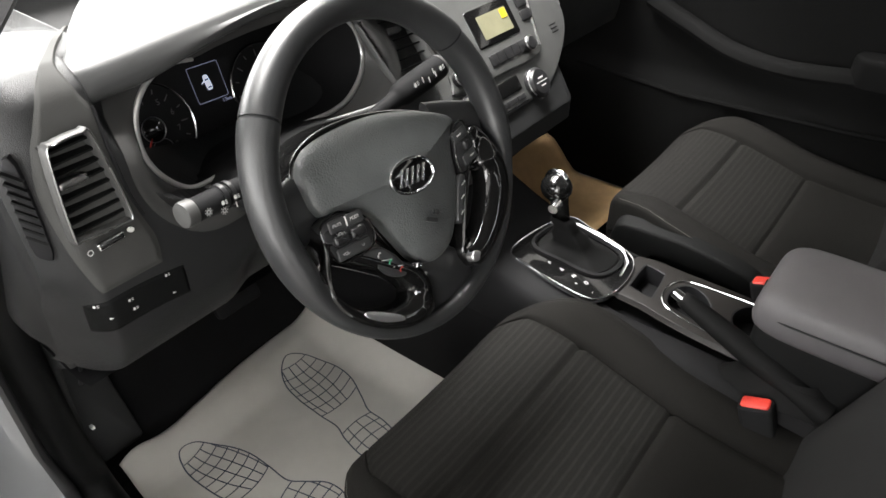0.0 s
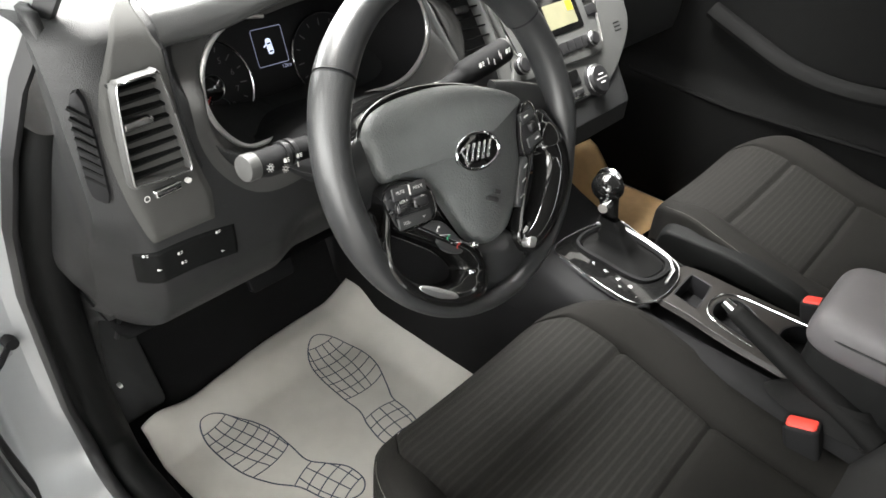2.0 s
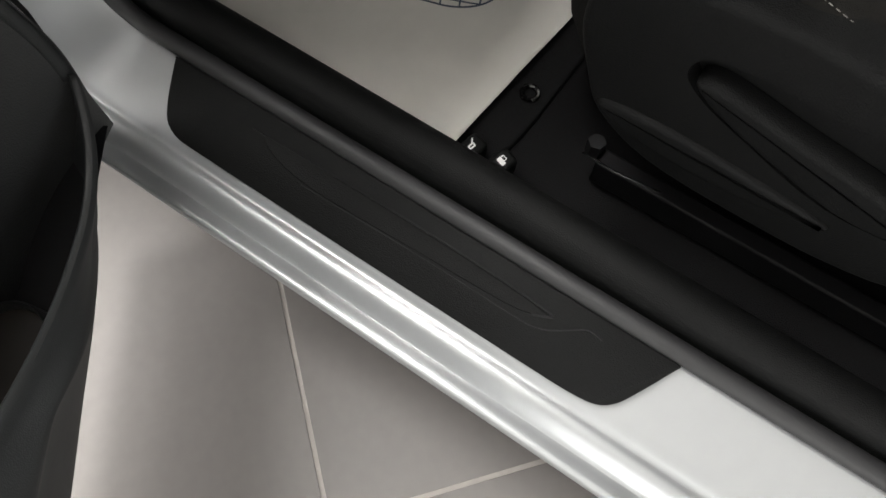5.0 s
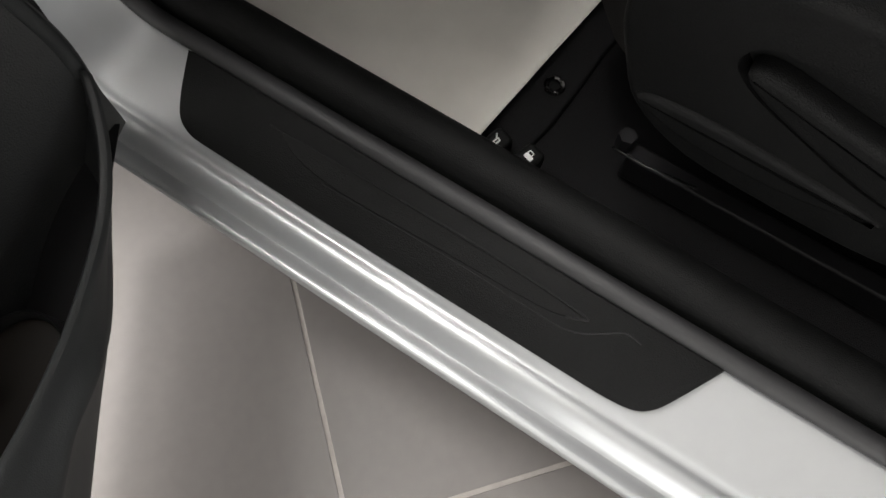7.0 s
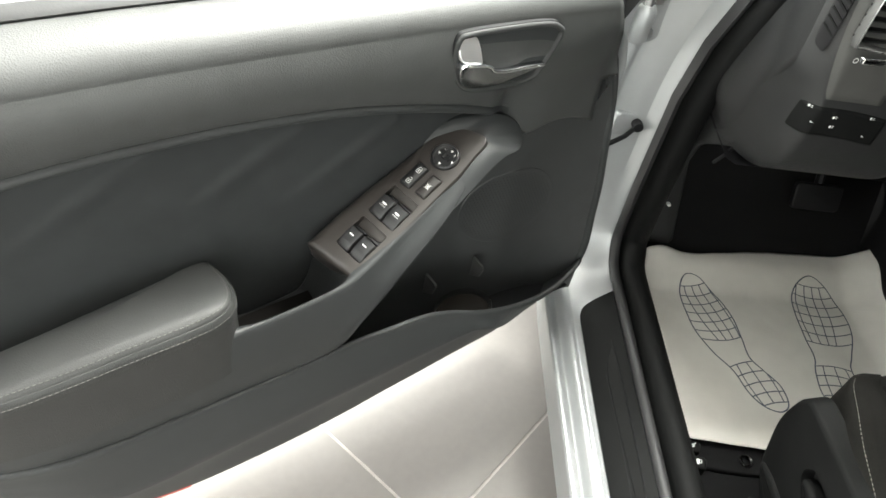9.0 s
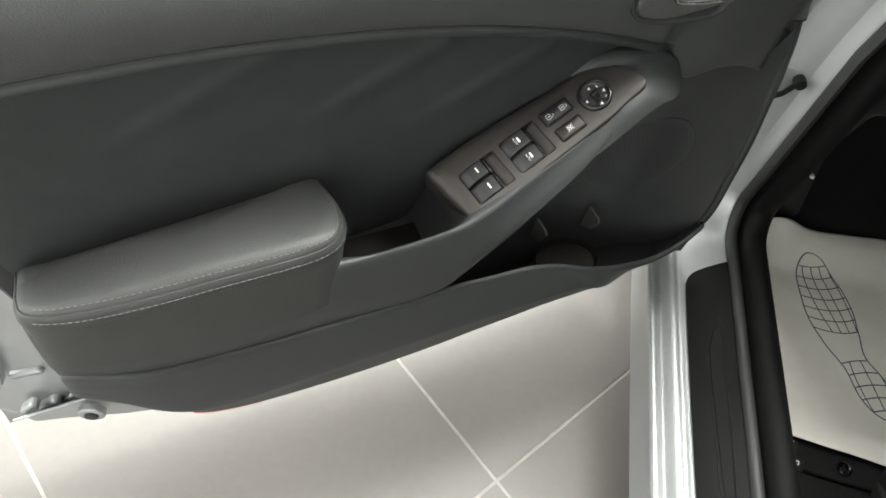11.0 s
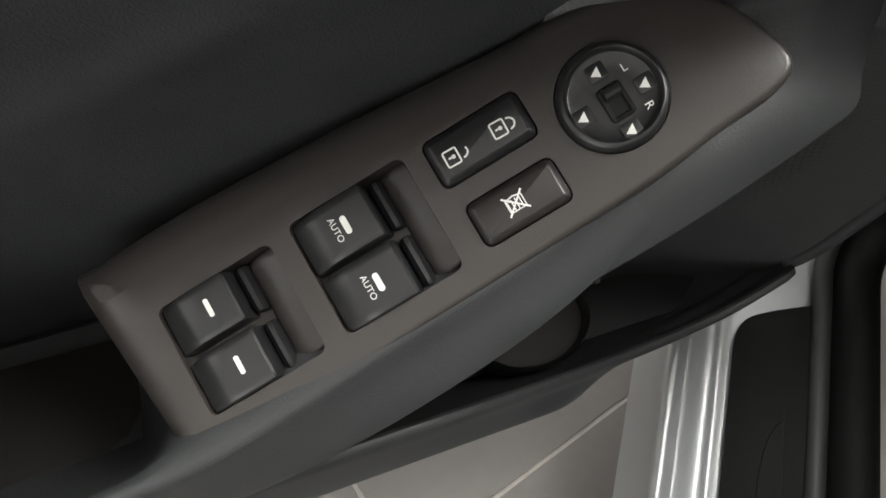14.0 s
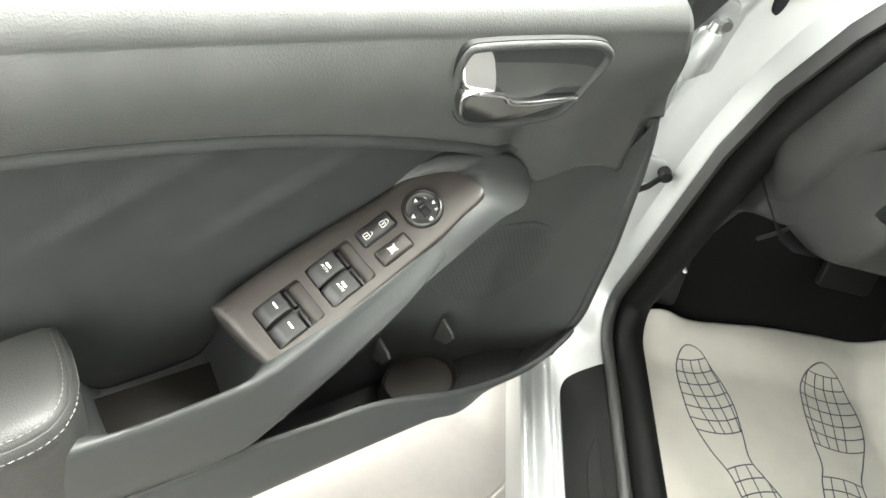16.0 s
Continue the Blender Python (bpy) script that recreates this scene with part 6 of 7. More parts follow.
def dash_front(x, z, hollow=True):
    """How far back the dashboard's face lies at x and height z."""
    y = curve_at(FACE, z)
    mid = ease((x - 0.66) / 0.10) * ease((1.18 - x) / 0.12)
    stack = 0.342 + (z - 0.817) * 0.74
    y = y * (1 - mid) + max(stack, 0.31) * mid
    y += 0.10 * ease((x - 1.08) / 0.14)
    y += (0.030 + 0.045 * ease((0.87 - z) / 0.08)) * max(0.0, (0.216 - x) / 0.042) ** 2
    a = ((x - CL[0]) / (0.188 if x > CL[0] else 0.209)) ** 2 + ((z - CL[1]) / (0.087 if z < CL[1] else 0.128)) ** 2
    y += 0.30 * ease((1.08 - a) / 0.10) if hollow else 0
    y += 0.045 * ease((z - 0.955) / 0.06) * ease((x - 0.272) / 0.016) * ease((0.75 - x) / 0.03)
    low = ease((0.80 - z) / 0.05) * ease((x - 0.36) / 0.06) * ease((0.66 - x) / 0.06)
    y += 0.02 * low
    return y


def dash_point(s, t):
    x = DX0 + (DX1 - DX0) * s
    top = curve_at(TOPLINE, x)
    bottom = 0.690 + 0.05 * ease((x - 0.66) / 0.08)
    if t < 0.62:
        z = bottom + (top - 0.018 - bottom) * t / 0.62
        return Vector((x, dash_front(x, z), z))
    f = (t - 0.62) / 0.38
    yf = dash_front(x, top - 0.018)
    y = yf + (1.0 - yf) * f ** 1.3
    z = top - 0.018 + 0.018 * math.sin(math.pi / 2 * min(1, f * 9)) - 0.075 * ease((f - 0.25) / 0.75) * (top - 0.93) / 0.1
    return Vector((x, y, z))


part("body", surface(dash_point, 440, 240), PLASTIC, dash, "grained dark grey dashboard shell", 60)
part("under_shelf", loft([[(x, 0.44 + 0.12 * ease((x - 1.0) / 0.2), z), (x, 0.47 + 0.12 * ease((x - 1.0) / 0.2), z - 0.012), (x, 0.66, z), (x, 0.95, 0.72)] for x, z in ((0.178, 0.691), (0.3, 0.691), (0.5, 0.691), (0.66, 0.691), (0.76, 0.738), (1.2, 0.738), (1.63, 0.738))], closed=False), DARK, dash, "dark underside")

# soft hood over the instruments
HOOD_LOW = [(0.26, 1.020), (0.278, 1.018), (0.303, 1.018), (0.343, 1.020), (0.40, 1.031), (0.463, 1.042), (0.52, 1.048), (0.60, 1.046), (0.68, 1.028), (0.74, 1.006), (0.782, 0.985)]
HOOD_SEAM = [(0.255, 1.045), (0.267, 1.046), (0.321, 1.048), (0.387, 1.053), (0.462, 1.058), (0.52, 1.061), (0.60, 1.058), (0.68, 1.046), (0.74, 1.028), (0.782, 1.006)]
hood = []
for k in range(-1, 41):
    s = max(k, 0) / 40
    x = 0.264 + 0.518 * s
    zl, zs = curve_at(HOOD_LOW, x + 0.012 * (1 - s)), curve_at(HOOD_SEAM, x)
    drop, left = (0.022, -0.003) if k < 0 else (0.006, 0.0) if k == 0 else (0.0, 0.0)
    slant = 0.62 * (1 - s) ** 2
    sink = 0.011 * (1 - s) ** 3
    row = []
    for y, z in ((0.480, zl - 0.004), (0.440, zl - 0.002), (0.4325, zl + 0.002), (0.4320, zl + 0.008), (0.4365, zs - 0.010), (0.4405, zs - 0.0035), (0.4465, zs), (0.456, zs + 0.003), (0.48, zs + 0.008), (0.54, zs + 0.012), (0.63, zs + 0.008), (0.78, zs - 0.018), (0.95, zs - 0.070)):
        front = 0.014 * (1 - s) * ease((0.445 - y) / 0.012)
        row.append((x + left + front + slant * max(0.0, y - 0.45), y + (0.004 if k < 0 else 0), z - drop * ease((y - 0.425) / 0.02) - sink * ease((y - 0.452) / 0.05)))
    hood.append(row)
part("hood", loft(hood, closed=False), HOODPAD, dash, "soft stitched hood over the instruments", 60, solid=-0.004, subsurf=1)
part("hood_seam", tube([(r[6][0], r[6][1] - 0.0004, r[6][2] + 0.0006) for r in hood[2:-1]], 0.0008, 5), DARK, dash, "dark stitched seam")

# funnel round the instruments
RING_LEFT = [(0.417, 0.464, 1.012), (0.381, 0.463, 1.016), (0.349, 0.459, 1.003), (0.327, 0.452, 0.978), (0.320, 0.445, 0.942), (0.329, 0.436, 0.911), (0.355, 0.431, 0.884), (0.386, 0.430, 0.881), (0.402, 0.430, 0.885)]
RING_RIGHT = [(0.500, 0.430, 0.898), (0.549, 0.430, 0.896), (0.587, 0.431, 0.893), (0.624, 0.433, 0.899), (0.658, 0.440, 0.919), (0.676, 0.450, 0.945), (0.670, 0.458, 0.982), (0.646, 0.462, 1.006)]
lens_loop = spline(RING_LEFT + [(0.45, 0.430, 0.896)] + RING_RIGHT + [(0.60, 0.466, 1.018), (0.52, 0.467, 1.019), (0.46, 0.466, 1.016)], 4, True)
lens_xz = [(p.x, p.z) for p in lens_loop]
rings = []
for d, k, deep in ((0.040, 0.0, 0.0), (0.030, 0.0, 0.0), (0.020, 0.16, 0.0), (0.014, 0.36, 0.0), (0.008, 0.66, 0.0), (0.003, 0.92, 0.0), (0.0, 1.0, 0.0), (-0.002, 1.0, 0.012), (-0.004, 1.0, 0.05), (-0.006, 1.0, 0.13)):
    row = []
    for (x, z), p in zip(grown(lens_xz, d), lens_loop):
        y0 = dash_front(x, z, False) - 0.004
        row.append((x, y0 + (p.y - y0) * k + deep, min(z - 0.42 * deep * ease((0.95 - z) / 0.04), curve_at(HOOD_LOW, x) - 0.006)))
    rings.append(row)
# paler than the dash body: the light on the funnel is in its colour
part("instrument_funnel", loft(rings[:7]), DASHGREY, dash, "dash funnel round the instruments, lightened for the light on it", 60)
part("instrument_well", loft(rings[6:]), MATTBLACK, dash, "black well round the instruments", 60)

# instruments
IP = frame_of((CL[0], 0.584, 0.900), (1, 0, 0), (0, 0.34, 0.94))
cluster = part("instrument_panel", slab([tuple(p) for p in spline([(-0.19, 0.02), (-0.16, 0.115), (0, 0.13), (0.16, 0.115), (0.19, 0.02), (0.13, -0.085), (0, -0.06), (-0.13, -0.085)], 6, True)], IP, -0.01, 0.0, 0.002), DARK, dash, "black instrument face")
for sx in (-1, 1):
    c = (sx * 0.096, -0.011)
    dial = part("dial", slab([(c[0] + 0.058 * x, c[1] + 0.058 * y) for x, y in circ], IP, -0.004, 0.0015, 0.0), DARK, cluster, "round black gauge")
    arc = [IP @ Vector((c[0] + 0.060 * math.cos(radians(a)), c[1] + 0.060 * math.sin(radians(a)), 0.003)) for a in (range(-60, 120, 6) if sx < 0 else range(60, 240, 6))]
    part("dial_ring", tube(arc, 0.0018, 6), CHROME, dial, "thin chrome arc")
    ticks = bmesh.new()
    for k in range(13):
        a = radians(230 - 280 * k / 12)
        ln = 0.010 if k % 2 == 0 else 0.006
        strip([IP @ Vector((c[0] + 0.052 * math.cos(a), c[1] + 0.052 * math.sin(a), 0.0022)), IP @ Vector((c[0] + (0.052 - ln) * math.cos(a), c[1] + (0.052 - ln) * math.sin(a), 0.0022))], 0.0016, IP.to_3x3() @ Vector((0, 0, 1)), ticks)
    if sx < 0:
        for k in range(9):
            a = radians(230 - 280 * k / 8)
            lettering(str(k), 0.011, IP @ Matrix.Translation((c[0] + 0.037 * math.cos(a), c[1] + 0.037 * math.sin(a), 0.0022)), ticks)
    part("dial_marks", ticks, DIMPRINT, dial, "dim grey gauge marks")
    if sx < 0:
        g = (c[0] + 0.003, c[1] - 0.029)
        part("sub_gauge_ring", tube([IP @ Vector((g[0] + 0.015 * math.cos(radians(b)), g[1] + 0.015 * math.sin(radians(b)), 0.0022)) for b in range(-40, 150, 10)], 0.0006, 5), SATINCHROME, dial, "thin ring of the small gauge")
        part("sub_needle", tube([IP @ Vector((g[0], g[1], 0.004)), IP @ Vector((g[0] - 0.010, g[1] - 0.009, 0.004))], [0.0011, 0.0005], 6), RED, dial, "small red needle")
    part("hub_ring", tube([IP @ Vector((c[0] + 0.0165 * x, c[1] + 0.0165 * y, 0.004)) for x, y in circ], 0.0006, 5, closed=True), SATINCHROME, dial)
    part("dial_hub", slab([(c[0] + 0.016 * x, c[1] + 0.016 * y) for x, y in circ], IP, 0.0, 0.005, 0.002), GLOSS, dial)
    a = radians(232)
    part("needle", tube([IP @ Vector((c[0] + 0.012 * math.cos(a), c[1] + 0.012 * math.sin(a), 0.004)), IP @ Vector((c[0] + 0.046 * math.cos(a), c[1] + 0.046 * math.sin(a), 0.004))], [0.0014, 0.0007], 6), RED, dial, "red needle")
sc = IP @ Matrix.Translation((0.005, 0.021, 0.001)) @ Matrix.Rotation(radians(-1), 4, "Z")
scr = part("trip_screen", slab(rrect(0.048, 0.048, 0.003), sc, 0.0, 0.001), DARK, cluster, "small lit trip display")
fr = bmesh.new()
ringlet(rrect(0.050, 0.050, 0.003), sc @ Matrix.Translation((0, 0, 0.0022)), 0.0007, fr)
part("screen_frame", fr, BLUEGLOW, scr, "pale blue lit frame")
fr = bmesh.new()
cs_ = sc @ Matrix.Rotation(radians(6), 4, "Z")
slab([tuple(p) for p in spline([(-0.0038, 0.0085), (0, 0.0106), (0.0038, 0.0085), (0.0043, 0.0), (0.0040, -0.0090), (0, -0.0106), (-0.0040, -0.0090), (-0.0043, 0.0)], 3, True)], cs_, 0.0012, 0.0018, bm=fr)
slab([(-0.0040, 0.0042), (-0.0095, 0.0016), (-0.0090, 0.0004), (-0.0040, 0.0024)], cs_, 0.0012, 0.0018, bm=fr)
symbol = part("car_symbol", fr, SCREEN, scr, "white lit symbol of a car with a door open")
for y, w in ((0.0038, 0.0062), (-0.0068, 0.0056)):
    part("symbol_window", slab(rrect(w, 0.0022, 0.0006, 2), cs_ @ Matrix.Translation((0, y, 0)), 0.0016, 0.0021), DARK, symbol)
fr = bmesh.new()
lettering("12km", 0.007, sc @ Matrix.Translation((0.020, -0.030, 0.0016)), fr)
part("distance_reading", fr, BLUEGLOW, scr, "blue lit distance reading")
for line in (RING_LEFT, RING_RIGHT):
    pts = spline([(x, y - 0.002, z) for x, y, z in line], 5)
    part("hood_ring", tube(pts, [0.0021 + 0.0016 * math.sin(math.pi * k / (len(pts) - 1)) for k in range(len(pts))], 10), RINGSATIN, dash, "satin silver arc round the instruments")

# grey surround of the side vent, sweeping up over the dashboard's edge
SUR_L = [(0.835, 0.212), (0.850, 0.206), (0.895, 0.197), (0.958, 0.194), (1.0, 0.203), (1.02, 0.214), (1.036, 0.225), (1.063, 0.249), (1.10, 0.276), (1.14, 0.302), (1.192, 0.337), (1.22, 0.357)]
SUR_R = [(0.835, 0.282), (0.870, 0.284), (0.895, 0.278), (0.925, 0.271), (0.978, 0.268), (1.004, 0.269), (1.022, 0.270), (1.036, 0.265), (1.057, 0.264), (1.085, 0.277), (1.117, 0.296), (1.165, 0.327), (1.22, 0.360)]


def on_dash(x, a, out=0.0):
    """A point of the dashboard's skin; a is the height on the face, then runs on over the top."""
    top = curve_at(TOPLINE, x)
    edge = top - 0.018
    if a <= edge:
        return Vector((x, dash_front(x, a, False) - out, a))
    yf = dash_front(min(x, 0.270), edge, False)
    y = yf + (a - edge)
    f = ((y - yf) / (1.0 - yf)) ** (1 / 1.3)
    z = edge + 0.018 * math.sin(math.pi / 2 * min(1, f * 9)) - 0.075 * ease((f - 0.25) / 0.75) * (top - 0.93) / 0.1
    turn = ease((a - edge) / 0.03)
    return Vector((x, y - out * (1 - turn), z + out * turn))


def surround_point(s, t):
    a = 0.838 + 0.382 * t
    x = curve_at(SUR_L, a) + (curve_at(SUR_R, a) - curve_at(SUR_L, a)) * s
    e = min(s, 1 - s, t * 5, (1 - t) * 5)
    return on_dash(x, a, 0.0030 * ease(e / 0.10) + 0.0015)


part("vent_surround", surface(surround_point, 30, 90), SURROUND, dash, "grey moulded surround of the side vent", 60)
part("surround_gap", tube([on_dash(curve_at(SUR_R, a) + 0.002, a, 0.0006) for a in [0.90 + 0.005 * k for k in range(25)]], 0.0022, 6), DARK, dash, "dark gap beside the surround")

# side air vents
def vent(parent_label, m, loop, slats, rim, lean):
    v = part("air_vent", slab(loop, m, -0.03, -0.022), DARK, dash, parent_label)
    part("vent_rim", loft([[m @ Vector((x, y, z)) for x, y in grown(loop, d)] for d, z in ((0.0045, -0.006), (0.0042, 0.003), (0.0022, 0.0048), (0.0, 0.003), (-0.001, -0.024))]), rim, v, "grey satin rim", 50)
    ys = [p[1] for p in loop]
    for k in range(slats):
        y = min(ys) + (max(ys) - min(ys)) * (k + 0.7) / (slats + 0.4)
        xs = [p[0] for p in loop if abs(p[1] - y) < 0.25 * (max(ys) - min(ys))] or [p[0] for p in loop]
        cross = []
        for i in range(len(loop)):
            (xa, ya), (xb, yb) = loop[i - 1], loop[i]
            if (ya > y) != (yb > y):
                cross.append(xa + (xb - xa) * (y - ya) / (yb - ya))
        if len(cross) < 2:
            continue
        x0, x1 = min(cross) + 0.0005, max(cross) - 0.0005
        part("slat", box(x0, x1, -0.0012, 0.0012, -0.02, -0.002, m=m @ Matrix.Translation((0, y, 0)) @ Matrix.Rotation(radians(lean), 4, "X")), TRIMBLACK, v)
    return v


VP = frame_of((0.233, 0.390, 0.955), (0.985, 0.10, 0), (0, 0.10, 0.99))
vloop = [tuple(p) for p in spline([(-0.0155, 0.0525), (0.0120, 0.0530), (0.0185, 0.0460), (0.0270, -0.0360), (0.0195, -0.0445), (-0.0250, -0.0400), (-0.0310, -0.0320), (-0.0238, 0.0450)], 4, True)]
lv = vent("tall side air vent with level slats", VP, vloop, 8, DASHGREY, 12)
part("vent_line", tube([VP @ Vector((x, y, 0.0046)) for x, y in grown(vloop, 0.0024)], 0.0008, 6, closed=True), SATINCHROME, lv, "thin satin chrome line")
part("slider", slab(rrect(0.030, 0.007, 0.002), VP @ Matrix.Translation((-0.012, 0.0150, 0)), -0.006, 0.004, 0.002), SATINCHROME, lv, "satin vent slider")
wheel_m = VP @ Matrix.Translation((-0.001, -0.058, 0))
tw = part("vent_thumbwheel", slab(rrect(0.030, 0.008, 0.0015), wheel_m, -0.004, 0.005, 0.002), CHROME, dash, "ridged vent thumbwheel")
mk_ = bmesh.new()
ringlet([(0.0032 * x - 0.024, 0.0032 * y) for x, y in circ], wheel_m @ Matrix.Translation((0, 0, 0.0035)), 0.0008, mk_)
part("white_marking", mk_, WHITE, tw, "white ring mark")
part("white_marking", slab([(0.0032 * x + 0.024, 0.0026 * y) for x, y in circ], wheel_m, 0.0, 0.0036), WHITE, tw, "white dot mark")
sv = part("window_vent", slab([tuple(p) for p in spline([(-0.007, 0.045), (0.006, 0.048), (0.010, -0.045), (0.000, -0.052), (-0.008, -0.035)], 3, True)], frame_of((0.181, 0.4155, 0.945), (0.8, -0.6, 0), (0.05, 0.06, 0.99)), -0.01, 0.002, 0.001), DARK, dash, "narrow window vent with slanted slats")
for k in range(9):
    m = frame_of((0.181, 0.4145, 0.905 + 0.0098 * k), (0.8, -0.6, 0), (0.05, 0.06, 0.99)) @ Matrix.Rotation(radians(-35), 4, "Z")
    part("slat", box(-0.010, 0.010, -0.0012, 0.0012, -0.004, 0.004, m=m), TRIMBLACK, sv)
CV = frame_of((0.725, 0.420, 0.947), (0.97, -0.05, 0), (-0.10, 0.6, 0.80))
cloop = [tuple(p) for p in spline([(-0.046, 0.048), (0.034, 0.050), (0.040, 0.042), (0.044, -0.034), (0.036, -0.042), (-0.030, -0.042), (-0.038, -0.034), (-0.050, 0.040)], 3, True)]
cv = vent("central air vent with level slats", CV, cloop, 6, STACKGREY, 12)
part("slider", slab(rrect(0.026, 0.010, 0.002), CV @ Matrix.Translation((0.0, 0.024, 0)), -0.006, 0.007, 0.002), PLASTIC, cv)

# lower switch bank
def bank_point(s, t):
    x = 0.190 + 0.117 * s
    z = 0.782 - 0.006 * s + 0.046 * t + 0.004 * math.sin(math.pi * s)
    e = min(s * 2.2, (1 - s) * 2.2, t, 1 - t)
    return Vector((x, dash_front(x, z, False) + 0.002 - 0.0045 * ease(e / 0.12), z))


bank = part("switch_bank", surface(bank_point, 40, 20), TRIMBLACK, dash, "black switch bank below the vent", 60)


def on_bank(x, z):
    y = dash_front(x, z, False)
    dx = (dash_front(x + 0.004, z, False) - y) / 0.004
    return frame_of((x, y - 0.0032, z), (1, dx, 0), (0, 0.02, 1))


for x, z, kind in ((0.2005, 0.824, "lamp"), (0.210, 0.806, "tilt"), (0.234, 0.816, "lamp"), (0.236, 0.803, "dim"), (0.281, 0.821, "dim"), (0.284, 0.795, "tilt")):
    marks = bmesh.new()
    m = on_bank(x, z)
    if kind == "tilt":
        slab([(-0.0028, -0.0013), (0.0014, -0.0013), (-0.0028, 0.0013)], m, 0, 0.0003, bm=marks)
    else:
        slab([(0.0014 * a - 0.0016, 0.0018 * b) for a, b in circ[::4]], m, 0, 0.0003, bm=marks)
        for d in (-1, 1):
            slab(rrect(0.0024, 0.0006, 0.0002, 1), m @ Matrix.Translation((0.0020, 0.0011 * d, 0)), 0, 0.0003, bm=marks)
    part("white_marking", marks, WHITE, bank, "white lamp or dimmer mark")

# column stalks
def tube_rings(pts, rad, per=4):
    return spline(pts, per), [rad[i] + (rad[i + 1] - rad[i]) * k / per for i in range(len(rad) - 1) for k in range(per)] + [rad[-1]]


def stalk_icon(parent, m, kind):
    bm = bmesh.new()
    if kind == "sun":
        ringlet([(0.0024 * a, 0.0024 * b) for a, b in circ[::3]], m, 0.0008, bm)
        for k in range(8):
            c, d = math.cos(k * math.pi / 4), math.sin(k * math.pi / 4)
            strip([m @ Vector((0.0032 * c, 0.0032 * d, 0)), m @ Vector((0.0044 * c, 0.0044 * d, 0))], 0.0008, m.to_3x3() @ Vector((0, 0, 1)), bm)
    elif kind == "lamp":
        slab([(0.0020 * a - 0.001, 0.0024 * b) for a, b in circ[::4]], m, 0, 0.0003, bm=bm)
        for d in (-1, 0, 1):
            slab(rrect(0.0030, 0.0007, 0.0003, 1), m @ Matrix.Translation((0.0032, 0.0016 * d, 0)), 0, 0.0003, bm=bm)
    else:
        slab(rrect(0.0012, 0.0060, 0.0004, 1), m, 0, 0.0003, bm=bm)
    part("white_marking", bm, WHITE, parent, "white printed symbol")


st = thing("column_stalk", (0.41, 0.34, 0.913), "black lamp stalk with a grey end cap behind the steering wheel", "stalk", "column stalks")
body = part("lever", tube(*tube_rings([(0.411, 0.34, 0.912), (0.363, 0.325, 0.922), (0.342, 0.321, 0.926), (0.329, 0.318, 0.928), (0.289, 0.3145, 0.931)], [0.010, 0.0118, 0.0120, 0.0124, 0.0126]), 18, flat=0.9), MATTBLACK, st, "", 60)
for x in (0.366, 0.334, 0.324):
    part("collar", tube([(x + 0.004, 0.319 + 0.13 * (x - 0.334), 0.928 - 0.14 * (x - 0.334)), (x - 0.001, 0.3185 + 0.13 * (x - 0.334), 0.9285 - 0.14 * (x - 0.334))], 0.0138, 18, flat=0.9), BUTTON, st, "ridged turning collar", 40)
part("end_cap", tube([(0.2905, 0.3146, 0.9310), (0.290, 0.3146, 0.9310), (0.281, 0.3138, 0.9320), (0.2775, 0.3134, 0.9324), (0.2768, 0.3133, 0.9325)], [0.0116, 0.0136, 0.0138, 0.0128, 0.0085], 22, flat=0.95), DASHGREY, st, "grey turning end cap", 50)
for x, y, z, kind in ((0.300, 0.3018, 0.930, "sun"), (0.320, 0.3042, 0.930, "lamp"), (0.319, 0.3045, 0.921, "sun"), (0.336, 0.3052, 0.929, "lamp"), (0.335, 0.3056, 0.920, "bar")):
    stalk_icon(st, frame_of((x, y, z), (0.98, 0.10, -0.10), (0.0, 0.25, 0.97)), kind)
st = thing("column_stalk", (0.60, 0.355, 0.912), "black wiper stalk with white symbols behind the steering wheel", "stalk", "column stalks")
body = part("lever", tube(*tube_rings([(0.575, 0.356, 0.900), (0.605, 0.354, 0.908), (0.635, 0.352, 0.916), (0.644, 0.352, 0.919), (0.655, 0.352, 0.921), (0.70, 0.353, 0.927), (0.733, 0.355, 0.931)], [0.009, 0.0105, 0.012, 0.0160, 0.0172, 0.0178, 0.0172]), 20, flat=0.85), MATTBLACK, st, "", 50)
part("end_face", tube([(0.7325, 0.355, 0.9309), (0.7375, 0.3553, 0.9315), (0.739, 0.3554, 0.9317)], [0.0173, 0.0165, 0.0150], 20, flat=0.85), DASHGREY, st, "bevelled end of the stalk", 40)
for x, y, z, kind in ((0.662, 0.3372, 0.932, "lamp"), (0.676, 0.3366, 0.9345, "bar"), (0.690, 0.3366, 0.930, "bar"), (0.698, 0.3366, 0.940, "bar"), (0.704, 0.3370, 0.934, "bar"), (0.718, 0.3378, 0.938, "lamp")):
    stalk_icon(st, frame_of((x, y, z), (0.98, 0.05, 0.13), (-0.05, 0.30, 0.95)) @ Matrix.Scale(1.4, 4), kind)
shroud = thing("column_shroud", (0.49, 0.36, 0.86), "black plastic steering column shroud", "shroud")
